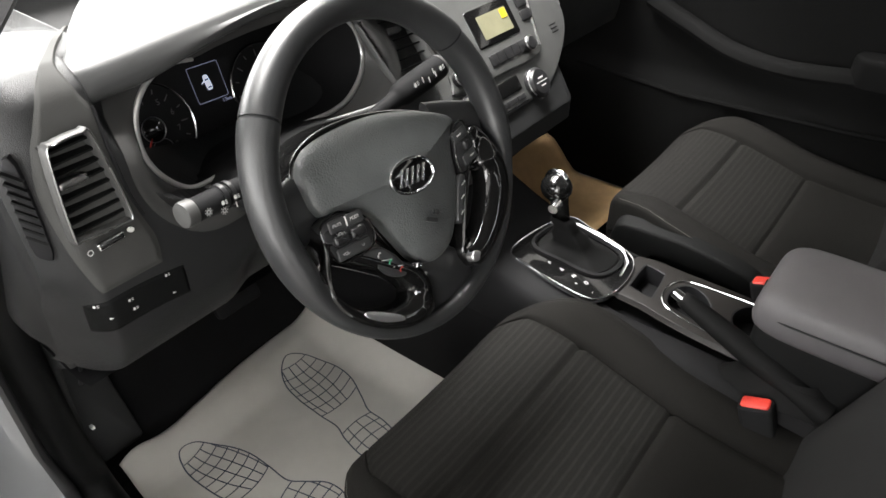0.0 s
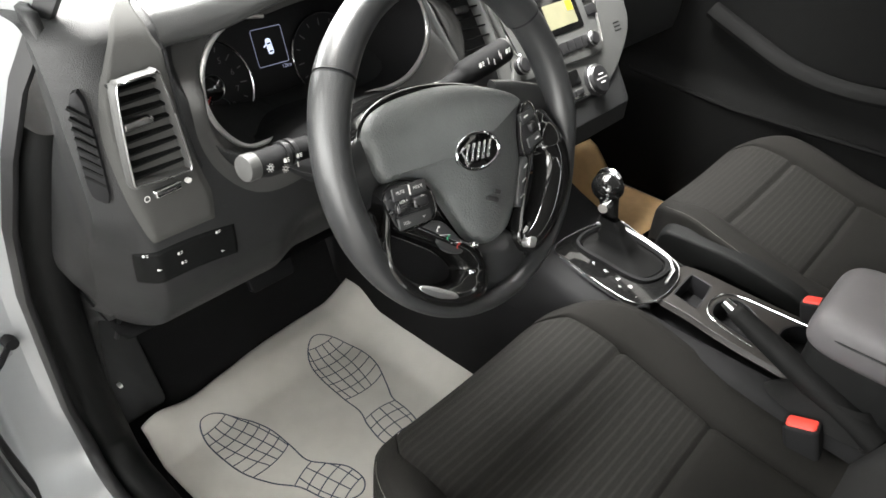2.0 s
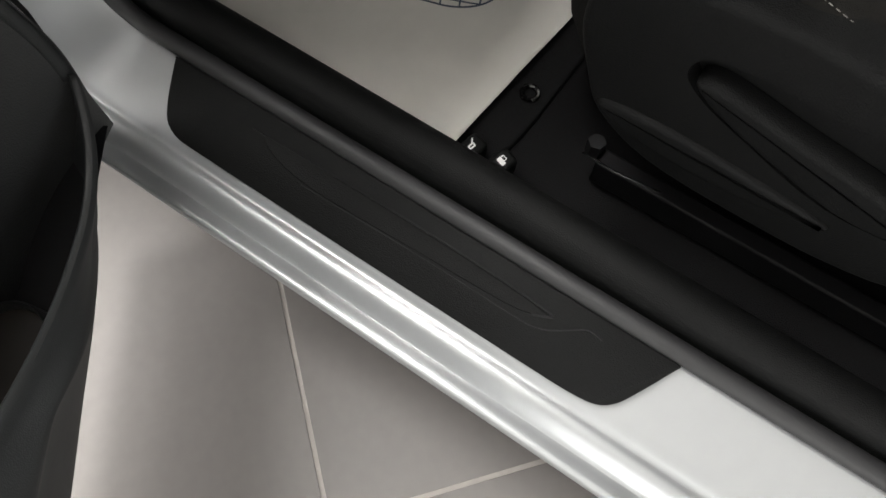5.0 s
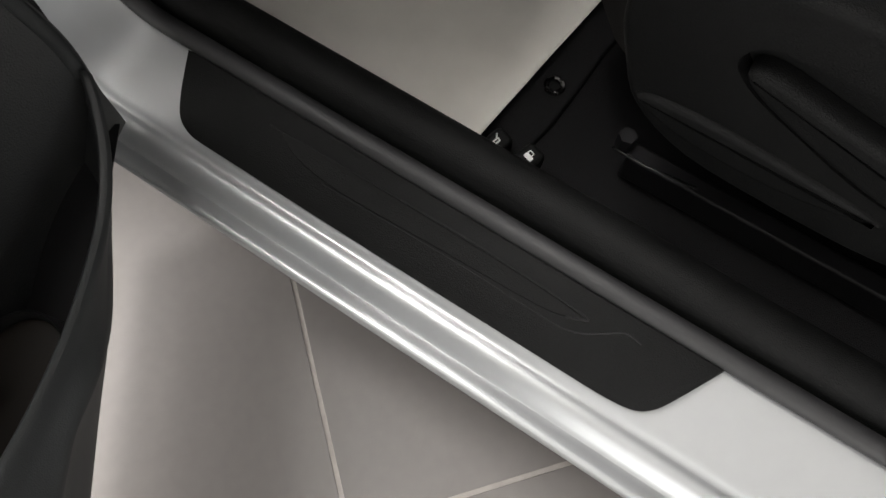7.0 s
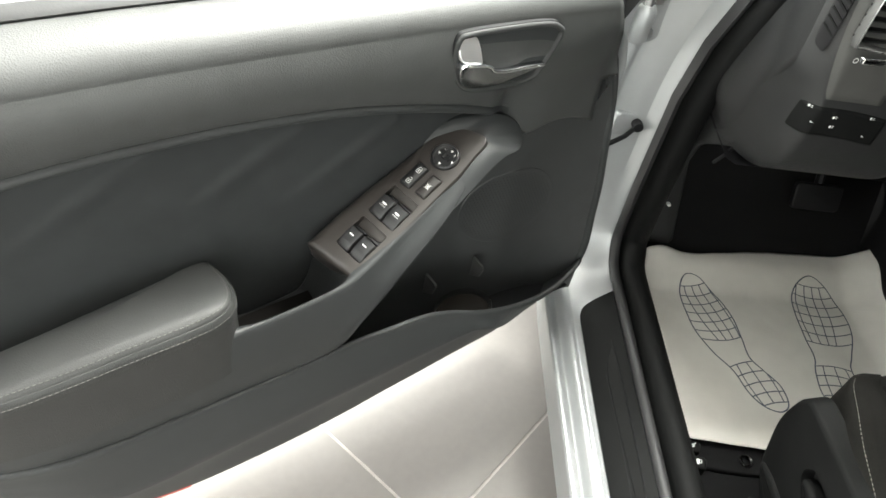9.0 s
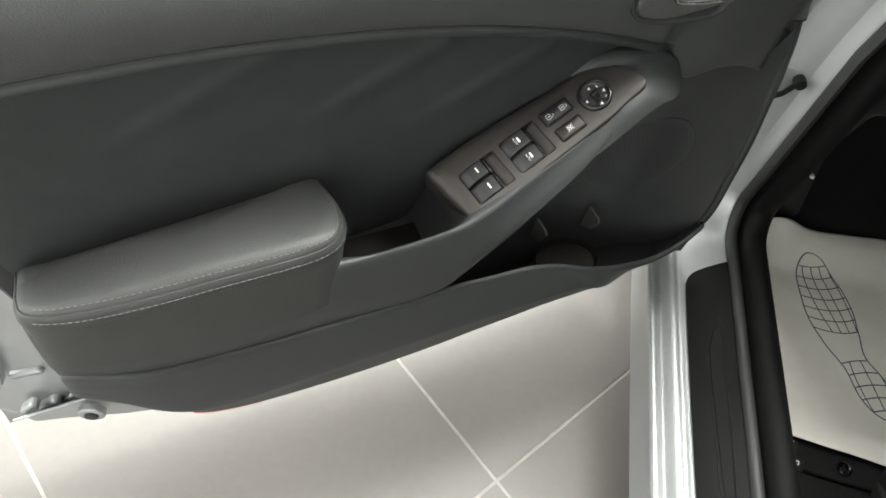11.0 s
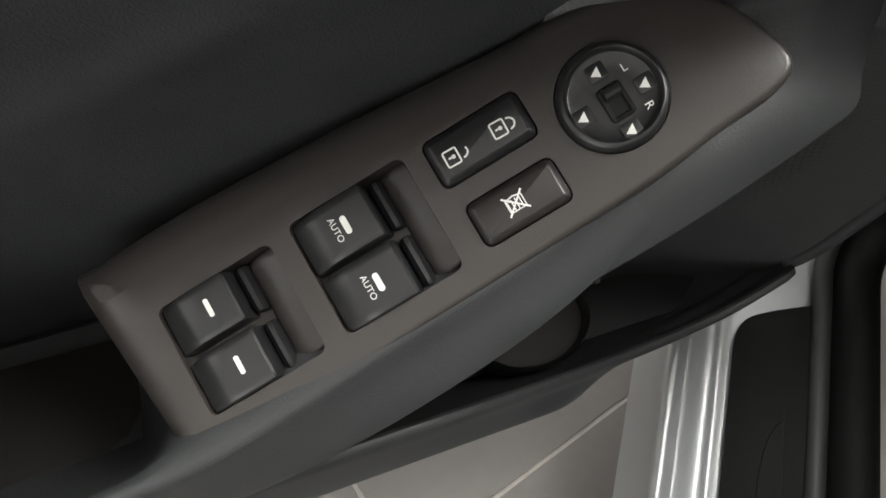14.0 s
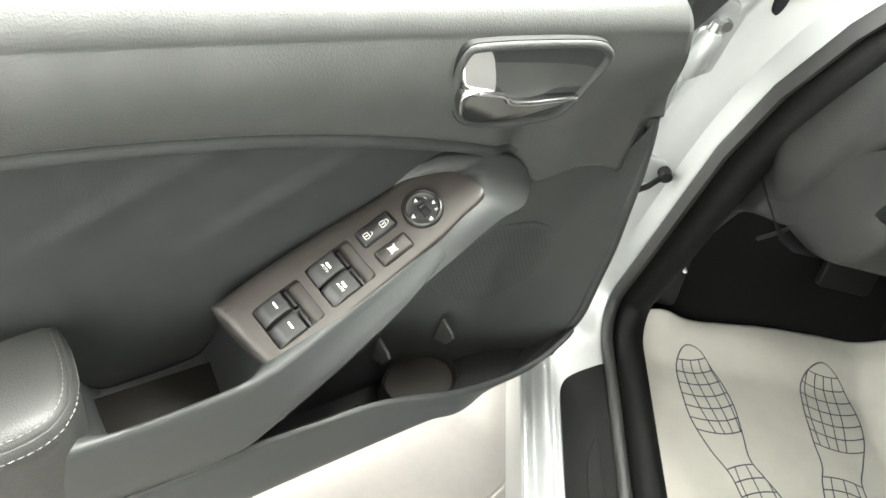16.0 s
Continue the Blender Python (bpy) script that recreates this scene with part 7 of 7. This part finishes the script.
for name, a0, a1, grow in (("upper_cover", -4, 184, 1.0), ("lower_cover", 184, 356, 0.985)):
    part(name, loft([[(0.49 + grow * w * math.cos(a), y, z0 + grow * h * math.sin(a)) for a in [radians(a0 + (a1 - a0) * k / 16) for k in range(17)]] for y, w, h, z0 in ((0.272, 0.060, 0.036, 0.892), (0.276, 0.075, 0.044, 0.890), (0.30, 0.095, 0.049, 0.885), (0.36, 0.11, 0.046, 0.875), (0.46, 0.11, 0.030, 0.86))], closed=False), MATTBLACK, shroud, "", 60, solid=-0.003)
part("seam", tube([(0.49 - w * 1.002, y, z0 - 0.004) for y, w, z0 in ((0.276, 0.075, 0.890), (0.30, 0.095, 0.885), (0.36, 0.11, 0.875), (0.46, 0.11, 0.86))], 0.0012, 6), RUBBER, shroud)
part("gap_cover", tube(spline([(0.44, 0.418, 0.892), (0.485, 0.415, 0.899), (0.54, 0.395, 0.903), (0.59, 0.372, 0.908), (0.625, 0.362, 0.910)], 5), 0.0045, 10), STACKGREY, shroud, "soft grey lip over the column")

# ---- centre stack ----
CS = frame_of((0.9, 0.342, 0.817), (1, 0, 0), (0, 0.5952, 0.8036))
stack = part("centre_panel", slab([tuple(p) for p in spline([(-0.10, 0.20), (0.05, 0.205), (0.235, 0.19), (0.262, 0.12), (0.252, 0.072), (0.20, 0.0275), (0.123, -0.011), (0.02, -0.017), (-0.07, -0.019), (-0.125, 0.0), (-0.136, 0.04), (-0.125, 0.11)], 5, True)], CS, -0.03, 0.004, 0.004), STACKGREY, dash, "grey centre stack")
rad_loop = [tuple(p) for p in spline([(-0.095, 0.195), (0.05, 0.198), (0.172, 0.172), (0.150, 0.10), (0.135, 0.048), (0.02, 0.046), (-0.105, 0.050), (-0.100, 0.085)], 4, True)]
radio = part("radio", slab(rad_loop, CS, 0.0, 0.009, 0.003), STACKGREY, dash, "grey radio with a small display")
part("radio_trim", tube([CS @ Vector((x, y, 0.009)) for x, y in ((-0.104, 0.198), (-0.095, 0.15), (-0.086, 0.095), (-0.079, 0.088))], 0.003, 8), CHROME, radio, "chrome side trim")
part("radio_trim", tube([CS @ Vector((x, y, 0.009)) for x, y in ((0.172, 0.172), (0.156, 0.11), (0.142, 0.06))], 0.003, 8), CHROME, radio, "chrome side trim")
part("display_frame", slab(rrect(0.120, 0.066, 0.006), CS @ Matrix.Translation((0.050, 0.128, 0)), 0.006, 0.0105, 0.002), GLOSS, radio)
disp = part("display", slab(rrect(0.082, 0.040, 0.002), CS @ Matrix.Translation((0.054, 0.126, 0)), 0.008, 0.0112), LCD, radio, "pale unlit radio display")
part("sticker", slab(rrect(0.016, 0.016, 0.001), CS @ Matrix.Translation((0.084, 0.136, 0)), 0.010, 0.0118), YELLOW, disp, "small yellow sticker")
for k in range(5):
    part("preset_button", slab(rrect(0.0195, 0.020, 0.002), CS @ Matrix.Translation((0.010 + 0.0212 * k, 0.072, 0)), 0.006, 0.0115, 0.0015), BUTTON, radio, "grey preset button")
for dy in (0.142, 0.118):
    part("side_button", slab(rrect(0.030, 0.018, 0.003), CS @ Matrix.Translation((0.143, dy, 0)), 0.004, 0.012, 0.0015), BUTTON, radio)
for x, y, r, h in ((-0.089, 0.0715, 0.013, 0.022), (0.110, 0.070, 0.013, 0.022)):
    kb = part("knob", tube([CS @ Vector((x, y, z)) for z in (0.005, 0.006, 0.018, 0.022, 0.0225)], [r * 1.3, r, r * 0.95, r * 0.8, r * 0.5], 24), BUTTON, radio, "round radio knob", 40)
    part("knob_ring", tube([CS @ Vector((x + r * 0.98 * a, y + r * 0.98 * b, 0.018)) for a, b in circ], 0.0010, 6, closed=True), SATINCHROME, kb, "satin knob ring")
for x, y in ((-0.092, 0.017), (0.088, 0.004)):
    kb = part("climate_dial", tube([CS @ Vector((x, y, z)) for z in (0.003, 0.005, 0.016, 0.019, 0.0195)], [0.030, 0.027, 0.025, 0.022, 0.015], 28), BUTTON, stack, "round climate dial", 40)
    part("dial_rim", tube([CS @ Vector((x + 0.0262 * a, y + 0.0262 * b, 0.012)) for a, b in circ], 0.0010, 6, closed=True), SATINCHROME, kb, "satin dial rim")
    mk_ = bmesh.new()
    strip([CS @ Vector((x - 0.016, y, 0.0202)), CS @ Vector((x + 0.016, y, 0.0202))], 0.0012, CS.to_3x3() @ Vector((0, 0, 1)), mk_)
    for d in (-1, 1):
        strip([CS @ Vector((x - 0.007, y + 0.007 * d, 0.0202)), CS @ Vector((x + 0.007, y + 0.007 * d, 0.0202))], 0.0022, CS.to_3x3() @ Vector((0, 0, 1)), mk_)
    part("white_marking", mk_, WHITE, kb, "white dial marks")
part("climate_display", slab(rrect(0.098, 0.026, 0.004), CS @ Matrix.Translation((0.002, 0.022, 0)), 0.0, 0.006, 0.002), GLOSS, stack, "glossy black climate display")
for k in range(4):
    part("climate_button", slab(rrect(0.022, 0.010, 0.002), CS @ Matrix.Translation((-0.040 + 0.0255 * k, -0.003, 0)), 0.0, 0.0075, 0.0015), BUTTON, stack)
part("stack_trim", tube([CS @ Vector((x, -0.013, 0.005)) for x in (-0.02, 0.05)], 0.0016, 6), CHROME, stack, "thin chrome line")
CV2 = frame_of((1.155, 0.440, 0.925), (0.97, 0.15, 0), (0.10, 0.6, 0.80))
vent("central air vent with level slats", CV2, [(x * 0.75, y * 0.85) for x, y in cloop], 5, STACKGREY, 12)
for k in range(3):
    part("stack_slot", box(-0.010, 0.010, -0.0012, 0.0012, 0.003, 0.0046, m=CS @ Matrix.Translation((0.212, 0.082 - 0.007 * k, 0))), DARK, stack)

# paper on the passenger's floor
pm = thing("passenger_paper_mat", (1.45, 0.5, 0.3), "brown card mat shaded in the passenger footwell", "floor mat")
part("sheet", surface(lambda s, t: Vector((1.33 + 0.31 * s, 0.36 + 0.30 * t, 0.270 + 0.10 * ease((t - 0.6) / 0.4) + 0.004 * math.sin(7 * s + 3 * t))), 16, 12), [KRAFT], pm, solid=0.001)

# ---- steering wheel ----
WC = frame_of((0.485, 0.214, 0.931), (1, 0, 0), (0, 0.4242, 0.9056))     # z points at the driver
sw_ = thing("steering_wheel", WC.translation, "black leather steering wheel with gloss black inserts", "steering wheel")


def wh(x, y, z=0.0):
    return WC @ Vector((x, y, z))


R, RR = 0.1735, 0.0185


def rim_radius(a):
    """The grip is fuller at ten to two and quarter positions."""
    return RR * (1 + 0.10 * math.exp(-((math.degrees(a) - 35) / 14) ** 2) + 0.10 * math.exp(-((math.degrees(a) - 145) / 14) ** 2))


def rim_arc(a0, a1, n, bm=None, grow=0.0, r0=None):
    rings = []
    for k in range(n + 1):
        a = radians(a0 + (a1 - a0) * k / n)
        deg = math.degrees(a) % 360
        slim = ease((deg - 190) / 35) * ease((356 - deg) / 22)
        rr = (r0 or rim_radius(a)) * (1 - 0.40 * slim) + grow
        c = Vector((math.cos(a), math.sin(a), 0))
        rings.append([WC @ (c * (R + 0.006 * slim + rr * 0.92 * math.cos(b)) + Vector((0, 0, rr * 1.12 * math.sin(b)))) for b in [2 * math.pi * j / 20 for j in range(20)]])
    return rings


for a0, a1 in ((36.6, 143.4), (144.4, 395.6)):
    part("rim", loft(rim_arc(a0, a1, 90 if a1 < 200 else 140), caps=True), LEATHER, sw_, "black leather rim section", 60)
for a in (36.0, 144.0):
    part("rim_seam", loft(rim_arc(a - 0.5, a + 0.5, 2, grow=-0.0014), caps=True), DARK, sw_, "dark seam in the leather")

# airbag cover
hub = [(-0.1225, 0.038), (-0.1120, 0.0535), (-0.095, 0.0625), (-0.067, 0.0675), (-0.023, 0.0650), (0.028, 0.0535), (0.073, 0.0365), (0.098, 0.0225), (0.1030, 0.0125), (0.092, 0.003), (0.0815, -0.021), (0.0765, -0.049), (0.058, -0.081), (0.036, -0.107), (0.013, -0.1175), (-0.012, -0.1155), (-0.029, -0.101), (-0.0435, -0.0690), (-0.0560, -0.0400), (-0.076, -0.0200), (-0.094, -0.0100), (-0.1165, -0.0065), (-0.1235, 0.002), (-0.1255, 0.014)]
hub = [tuple(p) for p in spline(hub, 6, True)]


def fall(y):
    """The cover rolls away towards its upper edge."""
    return -2.6 * max(0.0, y + 0.006) ** 2 - 6.0 * max(0.0, y - 0.035) ** 2


rings = [[wh(x, y, -0.05) for x, y in hub]]
for d, z in ((0, -0.004), (-0.0010, 0.0010), (-0.0028, 0.0036), (-0.007, 0.0064)):
    rings.append([wh(x, y, z + fall(y)) for x, y in grown(hub, d)])
for f in (0.95, 0.9, 0.84, 0.78, 0.71, 0.64, 0.57, 0.5, 0.42, 0.34, 0.25, 0.16, 0.08, 0.02):
    rings.append([wh(-0.010 + (x + 0.010) * f, -0.01 + (y + 0.01) * f, 0.0064 + 0.0121 * (1 - f ** 2) + fall(-0.01 + (y + 0.01) * f)) for x, y in grown(hub, -0.007)])
part("airbag_cover", loft(rings), HUBGREY, sw_, "black grained airbag cover", 50)
part("hub_back", slab(grown(hub, 0.0026), WC, -0.060, -0.014, 0.004), GLOSS, sw_, "gloss black rim round the airbag cover")
mark = WC @ Matrix.Translation((0.002, -0.068, 0.0170)) @ Matrix.Rotation(radians(-30), 4, "Z")
part("emboss", slab(rrect(0.018, 0.005, 0.002), mark, -0.003, 0.0006, 0.0003), LEATHER, sw_, "small embossed airbag mark")
part("emboss", slab(rrect(0.010, 0.005, 0.002), mark @ Matrix.Translation((0.006, 0.009, 0)), -0.003, 0.0006, 0.0003), LEATHER, sw_, "small embossed airbag mark")

# badge: plain slanted bars on a dark oval
BD = WC @ Matrix.Translation((-0.005, -0.0115, 0.0185)) @ Matrix.Rotation(radians(-8), 4, "Z")
oval = [(0.0325 * x, 0.0185 * y) for x, y in circ]
badge = part("badge", slab(oval, BD, -0.006, 0.0018, 0.001), GLOSS, sw_, "dark oval badge")
part("badge_rim", tube([BD @ Vector((x, y, 0.0014)) for x, y in oval], 0.0017, 8, closed=True), CHROME, badge, "chrome badge rim")
for x, lean_ in ((-0.0170, 0.003), (-0.0085, 0.003), (0.0, 0.003), (0.0085, 0.003), (0.0170, 0.003)):
    part("badge_bar", slab([(x - 0.0022 - lean_, -0.0090), (x + 0.0016 - lean_, -0.0090), (x + 0.0022 + lean_, 0.0090), (x - 0.0016 + lean_, 0.0090)], BD, 0.001, 0.0030, 0.0006, 2), CHROME, badge, "plain chrome bar")

# spokes behind the cover
for sx in (-1, 1):
    arm = spline([(-0.012 + sx * 0.095, 0.010), (-0.012 + sx * 0.13, 0.004), (sx * 0.168, -0.010)], 4)
    rings = []
    for i, p in enumerate(arm):
        w = 0.036 - 0.008 * (i / len(arm))
        rings.append([wh(p.x, p.y + w * math.cos(b), -0.019 + 0.012 * math.sin(b)) for b in [2 * math.pi * k / 14 for k in range(14)]])
    part("spoke", loft(rings, caps=True), LEATHER, sw_, "black upper spoke", 60)
foot_ = [tuple(p) for p in spline([(-0.030, -0.112), (0.0, -0.112), (0.036, -0.118), (0.050, -0.145), (0.052, -0.168), (0.0, -0.176), (-0.040, -0.172), (-0.028, -0.140)], 4, True)]
part("lower_spoke", slab(foot_, WC, -0.022, -0.002, 0.008, 4), LEATHER, sw_, "black leather foot of the wheel", 60)


def gloss_ring(outer, inner):
    """A rounded piano black band between two outlines with matching corners."""
    a = spline([(x, y, 0) for x, y in outer], 5, True)
    b = spline([(x, y, 0) for x, y in inner], 5, True)
    rows = []
    for f, z in ((0.0, -0.022), (0.0, 0.000), (0.06, 0.0045), (0.2, 0.0078), (0.45, 0.0092), (0.7, 0.0080), (0.9, 0.0040), (1.0, -0.001), (1.0, -0.022)):
        row = []
        for p, q in zip(a, b):
            c = p.lerp(q, f)
            up = ease((p.length - 0.140) / 0.030)
            row.append(wh(c.x - 0.0100 * up, c.y + 0.0037 * up, z + 0.0098 * up))
        rows.append(row)
    return loft(rows)


RING_L = [(-0.128, -0.0129), (-0.1406, -0.0441), (-0.1468, -0.0677), (-0.1462, -0.0875), (-0.1305, -0.116), (-0.0981, -0.1465), (-0.0605, -0.1653), (-0.0282, -0.1633), (-0.0194, -0.1382), (-0.0249, -0.1131), (-0.0649, -0.0783), (-0.1107, -0.0384)]
HOLE_L = [(-0.1311, -0.0516), (-0.1362, -0.0576), (-0.1386, -0.0696), (-0.1350, -0.0845), (-0.1200, -0.1054), (-0.0939, -0.1258), (-0.0676, -0.1353), (-0.0541, -0.1345), (-0.0537, -0.124), (-0.0655, -0.1051), (-0.0851, -0.0871), (-0.1131, -0.0642)]
RING_R = [(0.1346, -0.0035), (0.1541, -0.0315), (0.1655, -0.0651), (0.1582, -0.1012), (0.1281, -0.1326), (0.0883, -0.1533), (0.0593, -0.1566), (0.0375, -0.1348), (0.0436, -0.1163), (0.0576, -0.0931), (0.0816, -0.0567), (0.1067, -0.0204)]
HOLE_R = [(0.1042, -0.0433), (0.1185, -0.048), (0.1267, -0.0599), (0.12, -0.082), (0.0988, -0.1096), (0.0757, -0.1258), (0.0544, -0.1292), (0.0496, -0.1199), (0.0566, -0.105), (0.0702, -0.0876), (0.0889, -0.0634), (0.0997, -0.0472)]
ring_l = part("gloss_insert", gloss_ring(RING_L, HOLE_L), GLOSS, sw_, "curved piano black insert", 60)
# plate painted dark in place of the darkness beyond the left opening
part("insert_shade", slab([tuple(p) for p in spline([(x * 1.01, y * 1.01) for x, y in HOLE_L], 4, True)], WC, -0.024, -0.019), DARK, ring_l, "dark plate for the shade seen through the insert")
ring_r = part("gloss_insert", gloss_ring(RING_R, HOLE_R), GLOSS, sw_, "curved piano black insert", 60)
strip_l = [tuple(p) for p in spline([(-0.1200, -0.1125), (-0.1050, -0.1195), (-0.0785, -0.1395), (-0.0770, -0.1470), (-0.0985, -0.1365), (-0.1170, -0.1205)], 4, True)]
part("foot_strip", slab([(x - 0.0105, y + 0.004) for x, y in strip_l], WC, 0.010, 0.0202, 0.002), BRIGHTSATIN, ring_l, "bright satin strip", 50)
strip_r = [tuple(p) for p in spline([(0.0490, -0.1370), (0.0560, -0.1345), (0.0640, -0.1400), (0.0580, -0.1480), (0.0490, -0.1450)], 4, True)]
part("foot_strip", slab([(x - 0.0085, y + 0.003) for x, y in strip_r], WC, 0.008, 0.0190, 0.002), BRIGHTSATIN, ring_r, "bright satin strip", 50)
for x, y in ((-0.0328, -0.1068), (-0.0485, -0.1325)):
    part("bright_slab", slab(rrect(0.009, 0.006, 0.0015), WC @ Matrix.Translation((x, y, 0)) @ Matrix.Rotation(radians(-35), 4, "Z"), 0.002, 0.0105, 0.002), CHROME, ring_l, "small bright slab")

# button pods
POD_L = [(-0.1296, -0.0106), (-0.1110, -0.0074), (-0.0893, -0.0160), (-0.0770, -0.0265), (-0.0730, -0.0420), (-0.0770, -0.0530), (-0.0900, -0.0570), (-0.1210, -0.0540), (-0.1290, -0.0468), (-0.1335, -0.0250)]
POD_R = [(0.0905, 0.0045), (0.1000, 0.0100), (0.1091, 0.0085), (0.1150, -0.0080), (0.1160, -0.0230), (0.1100, -0.0360), (0.0950, -0.0440), (0.0815, -0.0440), (0.0800, -0.0266), (0.0850, -0.0100)]
pods = []
for loop, sx, label in ((POD_L, -1, "black audio button pod"), (POD_R, 1, "black cruise button pod")):
    loop = [tuple(p) for p in spline(loop, 4, True)]
    pd = part("button_pod", slab(loop, WC, -0.012, 0.0090, 0.003), BUTTON, sw_, label)
    part("pod_trim", tube([wh(x, y, 0.0086) for x, y in grown(loop, 0.0008)], 0.0011, 6, closed=True), GLOSS, pd, "thin gloss edge")
    cx, cy = (-0.103, -0.033) if sx < 0 else (0.0985, -0.017)
    tilt = radians(-6 if sx < 0 else 8)
    bm_ = WC @ Matrix.Translation((cx, cy, 0)) @ Matrix.Rotation(tilt, 4, "Z")
    w_ = 0.046 if sx < 0 else 0.026
    for dx in ((-0.25, 0.25) if sx < 0 else (0.0,)):
        part("button", slab(rrect(w_ * (0.47 if sx < 0 else 0.95), 0.0125, 0.002), bm_ @ Matrix.Translation((dx * w_, 0.0145, 0)), 0.006, 0.0112, 0.0012), KEYGREY, pd, "grey-black key")
    part("button", slab(rrect(w_ * 0.95, 0.0125, 0.002), bm_ @ Matrix.Translation((0, -0.0150, 0)), 0.006, 0.0112, 0.0012), KEYGREY, pd, "grey-black key")
    for dx in ((-0.27, 0.22) if sx < 0 else (0.1,)):
        part("rocker", slab(rrect(w_ * 0.42, 0.011, 0.003), bm_ @ Matrix.Translation((dx * w_, 0, 0)), 0.006, 0.0142, 0.003), BUTTON, pd, "raised rocker")
    pods.append((pd, bm_))
pd, bm_ = pods[0]
for txt, x, y in (("MUTE", -0.0130, 0.0150), ("MODE", 0.0105, 0.0150), ("VOL+", -0.0135, 0.0062), ("VOL-", -0.0120, -0.0155)):
    part("white_lettering", lettering(txt, 0.0044, bm_ @ Matrix.Translation((x, y, 0.0116 if abs(y) > 0.01 else 0.0145))), WHITE, pd, "white lettering")
for y, turn in ((0.006, 0), (-0.0150, 180)):
    mk_ = bmesh.new()
    strip([bm_ @ Matrix.Translation((0.011, y, 0.0146 if y > 0 else 0.0116)) @ Matrix.Rotation(radians(turn), 4, "Z") @ Vector(v) for v in ((-0.0018, -0.001, 0), (0, 0.001, 0), (0.0018, -0.001, 0))], 0.0007, WC.to_3x3() @ Vector((0, 0, 1)), mk_)
    part("white_marking", mk_, WHITE, pd, "white arrow mark")
part("divider", slab(rrect(0.0012, 0.010, 0.0004, 1), bm_ @ Matrix.Translation((-0.0008, 0.0148, 0)), 0.0100, 0.0118), WHITE, pd, "bright line between the keys")
pd, bm_ = pods[1]
for x, y in ((-0.003, 0.0150), (0.004, -0.0150)):
    part("white_marking", slab(rrect(0.008, 0.0016, 0.0005, 1), bm_ @ Matrix.Translation((x, y, 0.0112)), 0, 0.0004), WHITE, pd, "pale key mark")
PHONE = [tuple(p) for p in spline([(-0.1000, -0.0578), (-0.0820, -0.0600), (-0.0688, -0.0655), (-0.0566, -0.0824), (-0.0455, -0.1050), (-0.0528, -0.1078), (-0.0652, -0.1033), (-0.0776, -0.0920), (-0.0900, -0.0740)], 4, True)]
lw = part("lower_buttons", slab(PHONE, WC, -0.012, 0.0085, 0.003), KEYGREY, sw_, "black phone buttons")
for (x, y), mt in (((-0.0785, -0.0693), WHITE), ((-0.0682, -0.0832), GREEN), ((-0.0581, -0.0972), RED)):
    m = WC @ Matrix.Translation((x, y, 0.0087)) @ Matrix.Rotation(radians(35), 4, "Z")
    part("phone_mark", slab([(-0.0034, -0.0012), (-0.0026, 0.0012), (0.0026, 0.0012), (0.0034, -0.0012), (0.0020, -0.0014), (0.0014, 0.0002), (-0.0014, 0.0002), (-0.0020, -0.0014)], m, 0, 0.0004), mt, lw)
for x, y in ((-0.0715, -0.0790), (-0.0605, -0.0925)):
    part("key_line", slab(rrect(0.015, 0.0006, 0.0002, 1), WC @ Matrix.Translation((x, y, 0.0087)) @ Matrix.Rotation(radians(-20), 4, "Z"), 0, 0.0003), WHITE, lw)
CRUISE = [tuple(p) for p in spline([(0.0745, -0.0460), (0.0850, -0.0485), (0.0800, -0.0600), (0.0697, -0.0752), (0.0560, -0.0965), (0.0490, -0.0914), (0.0595, -0.0696)], 4, True)]
lw = part("lower_buttons", slab(CRUISE, WC, -0.012, 0.0085, 0.003), KEYGREY, sw_, "black cruise buttons")
for x, y in ((0.0765, -0.0560), (0.0680, -0.0700), (0.0585, -0.0860)):
    part("cruise_mark", slab(rrect(0.0080, 0.0010, 0.0004, 1), WC @ Matrix.Translation((x, y, 0.0087)) @ Matrix.Rotation(radians(20), 4, "Z"), 0, 0.0004), WHITE, lw)
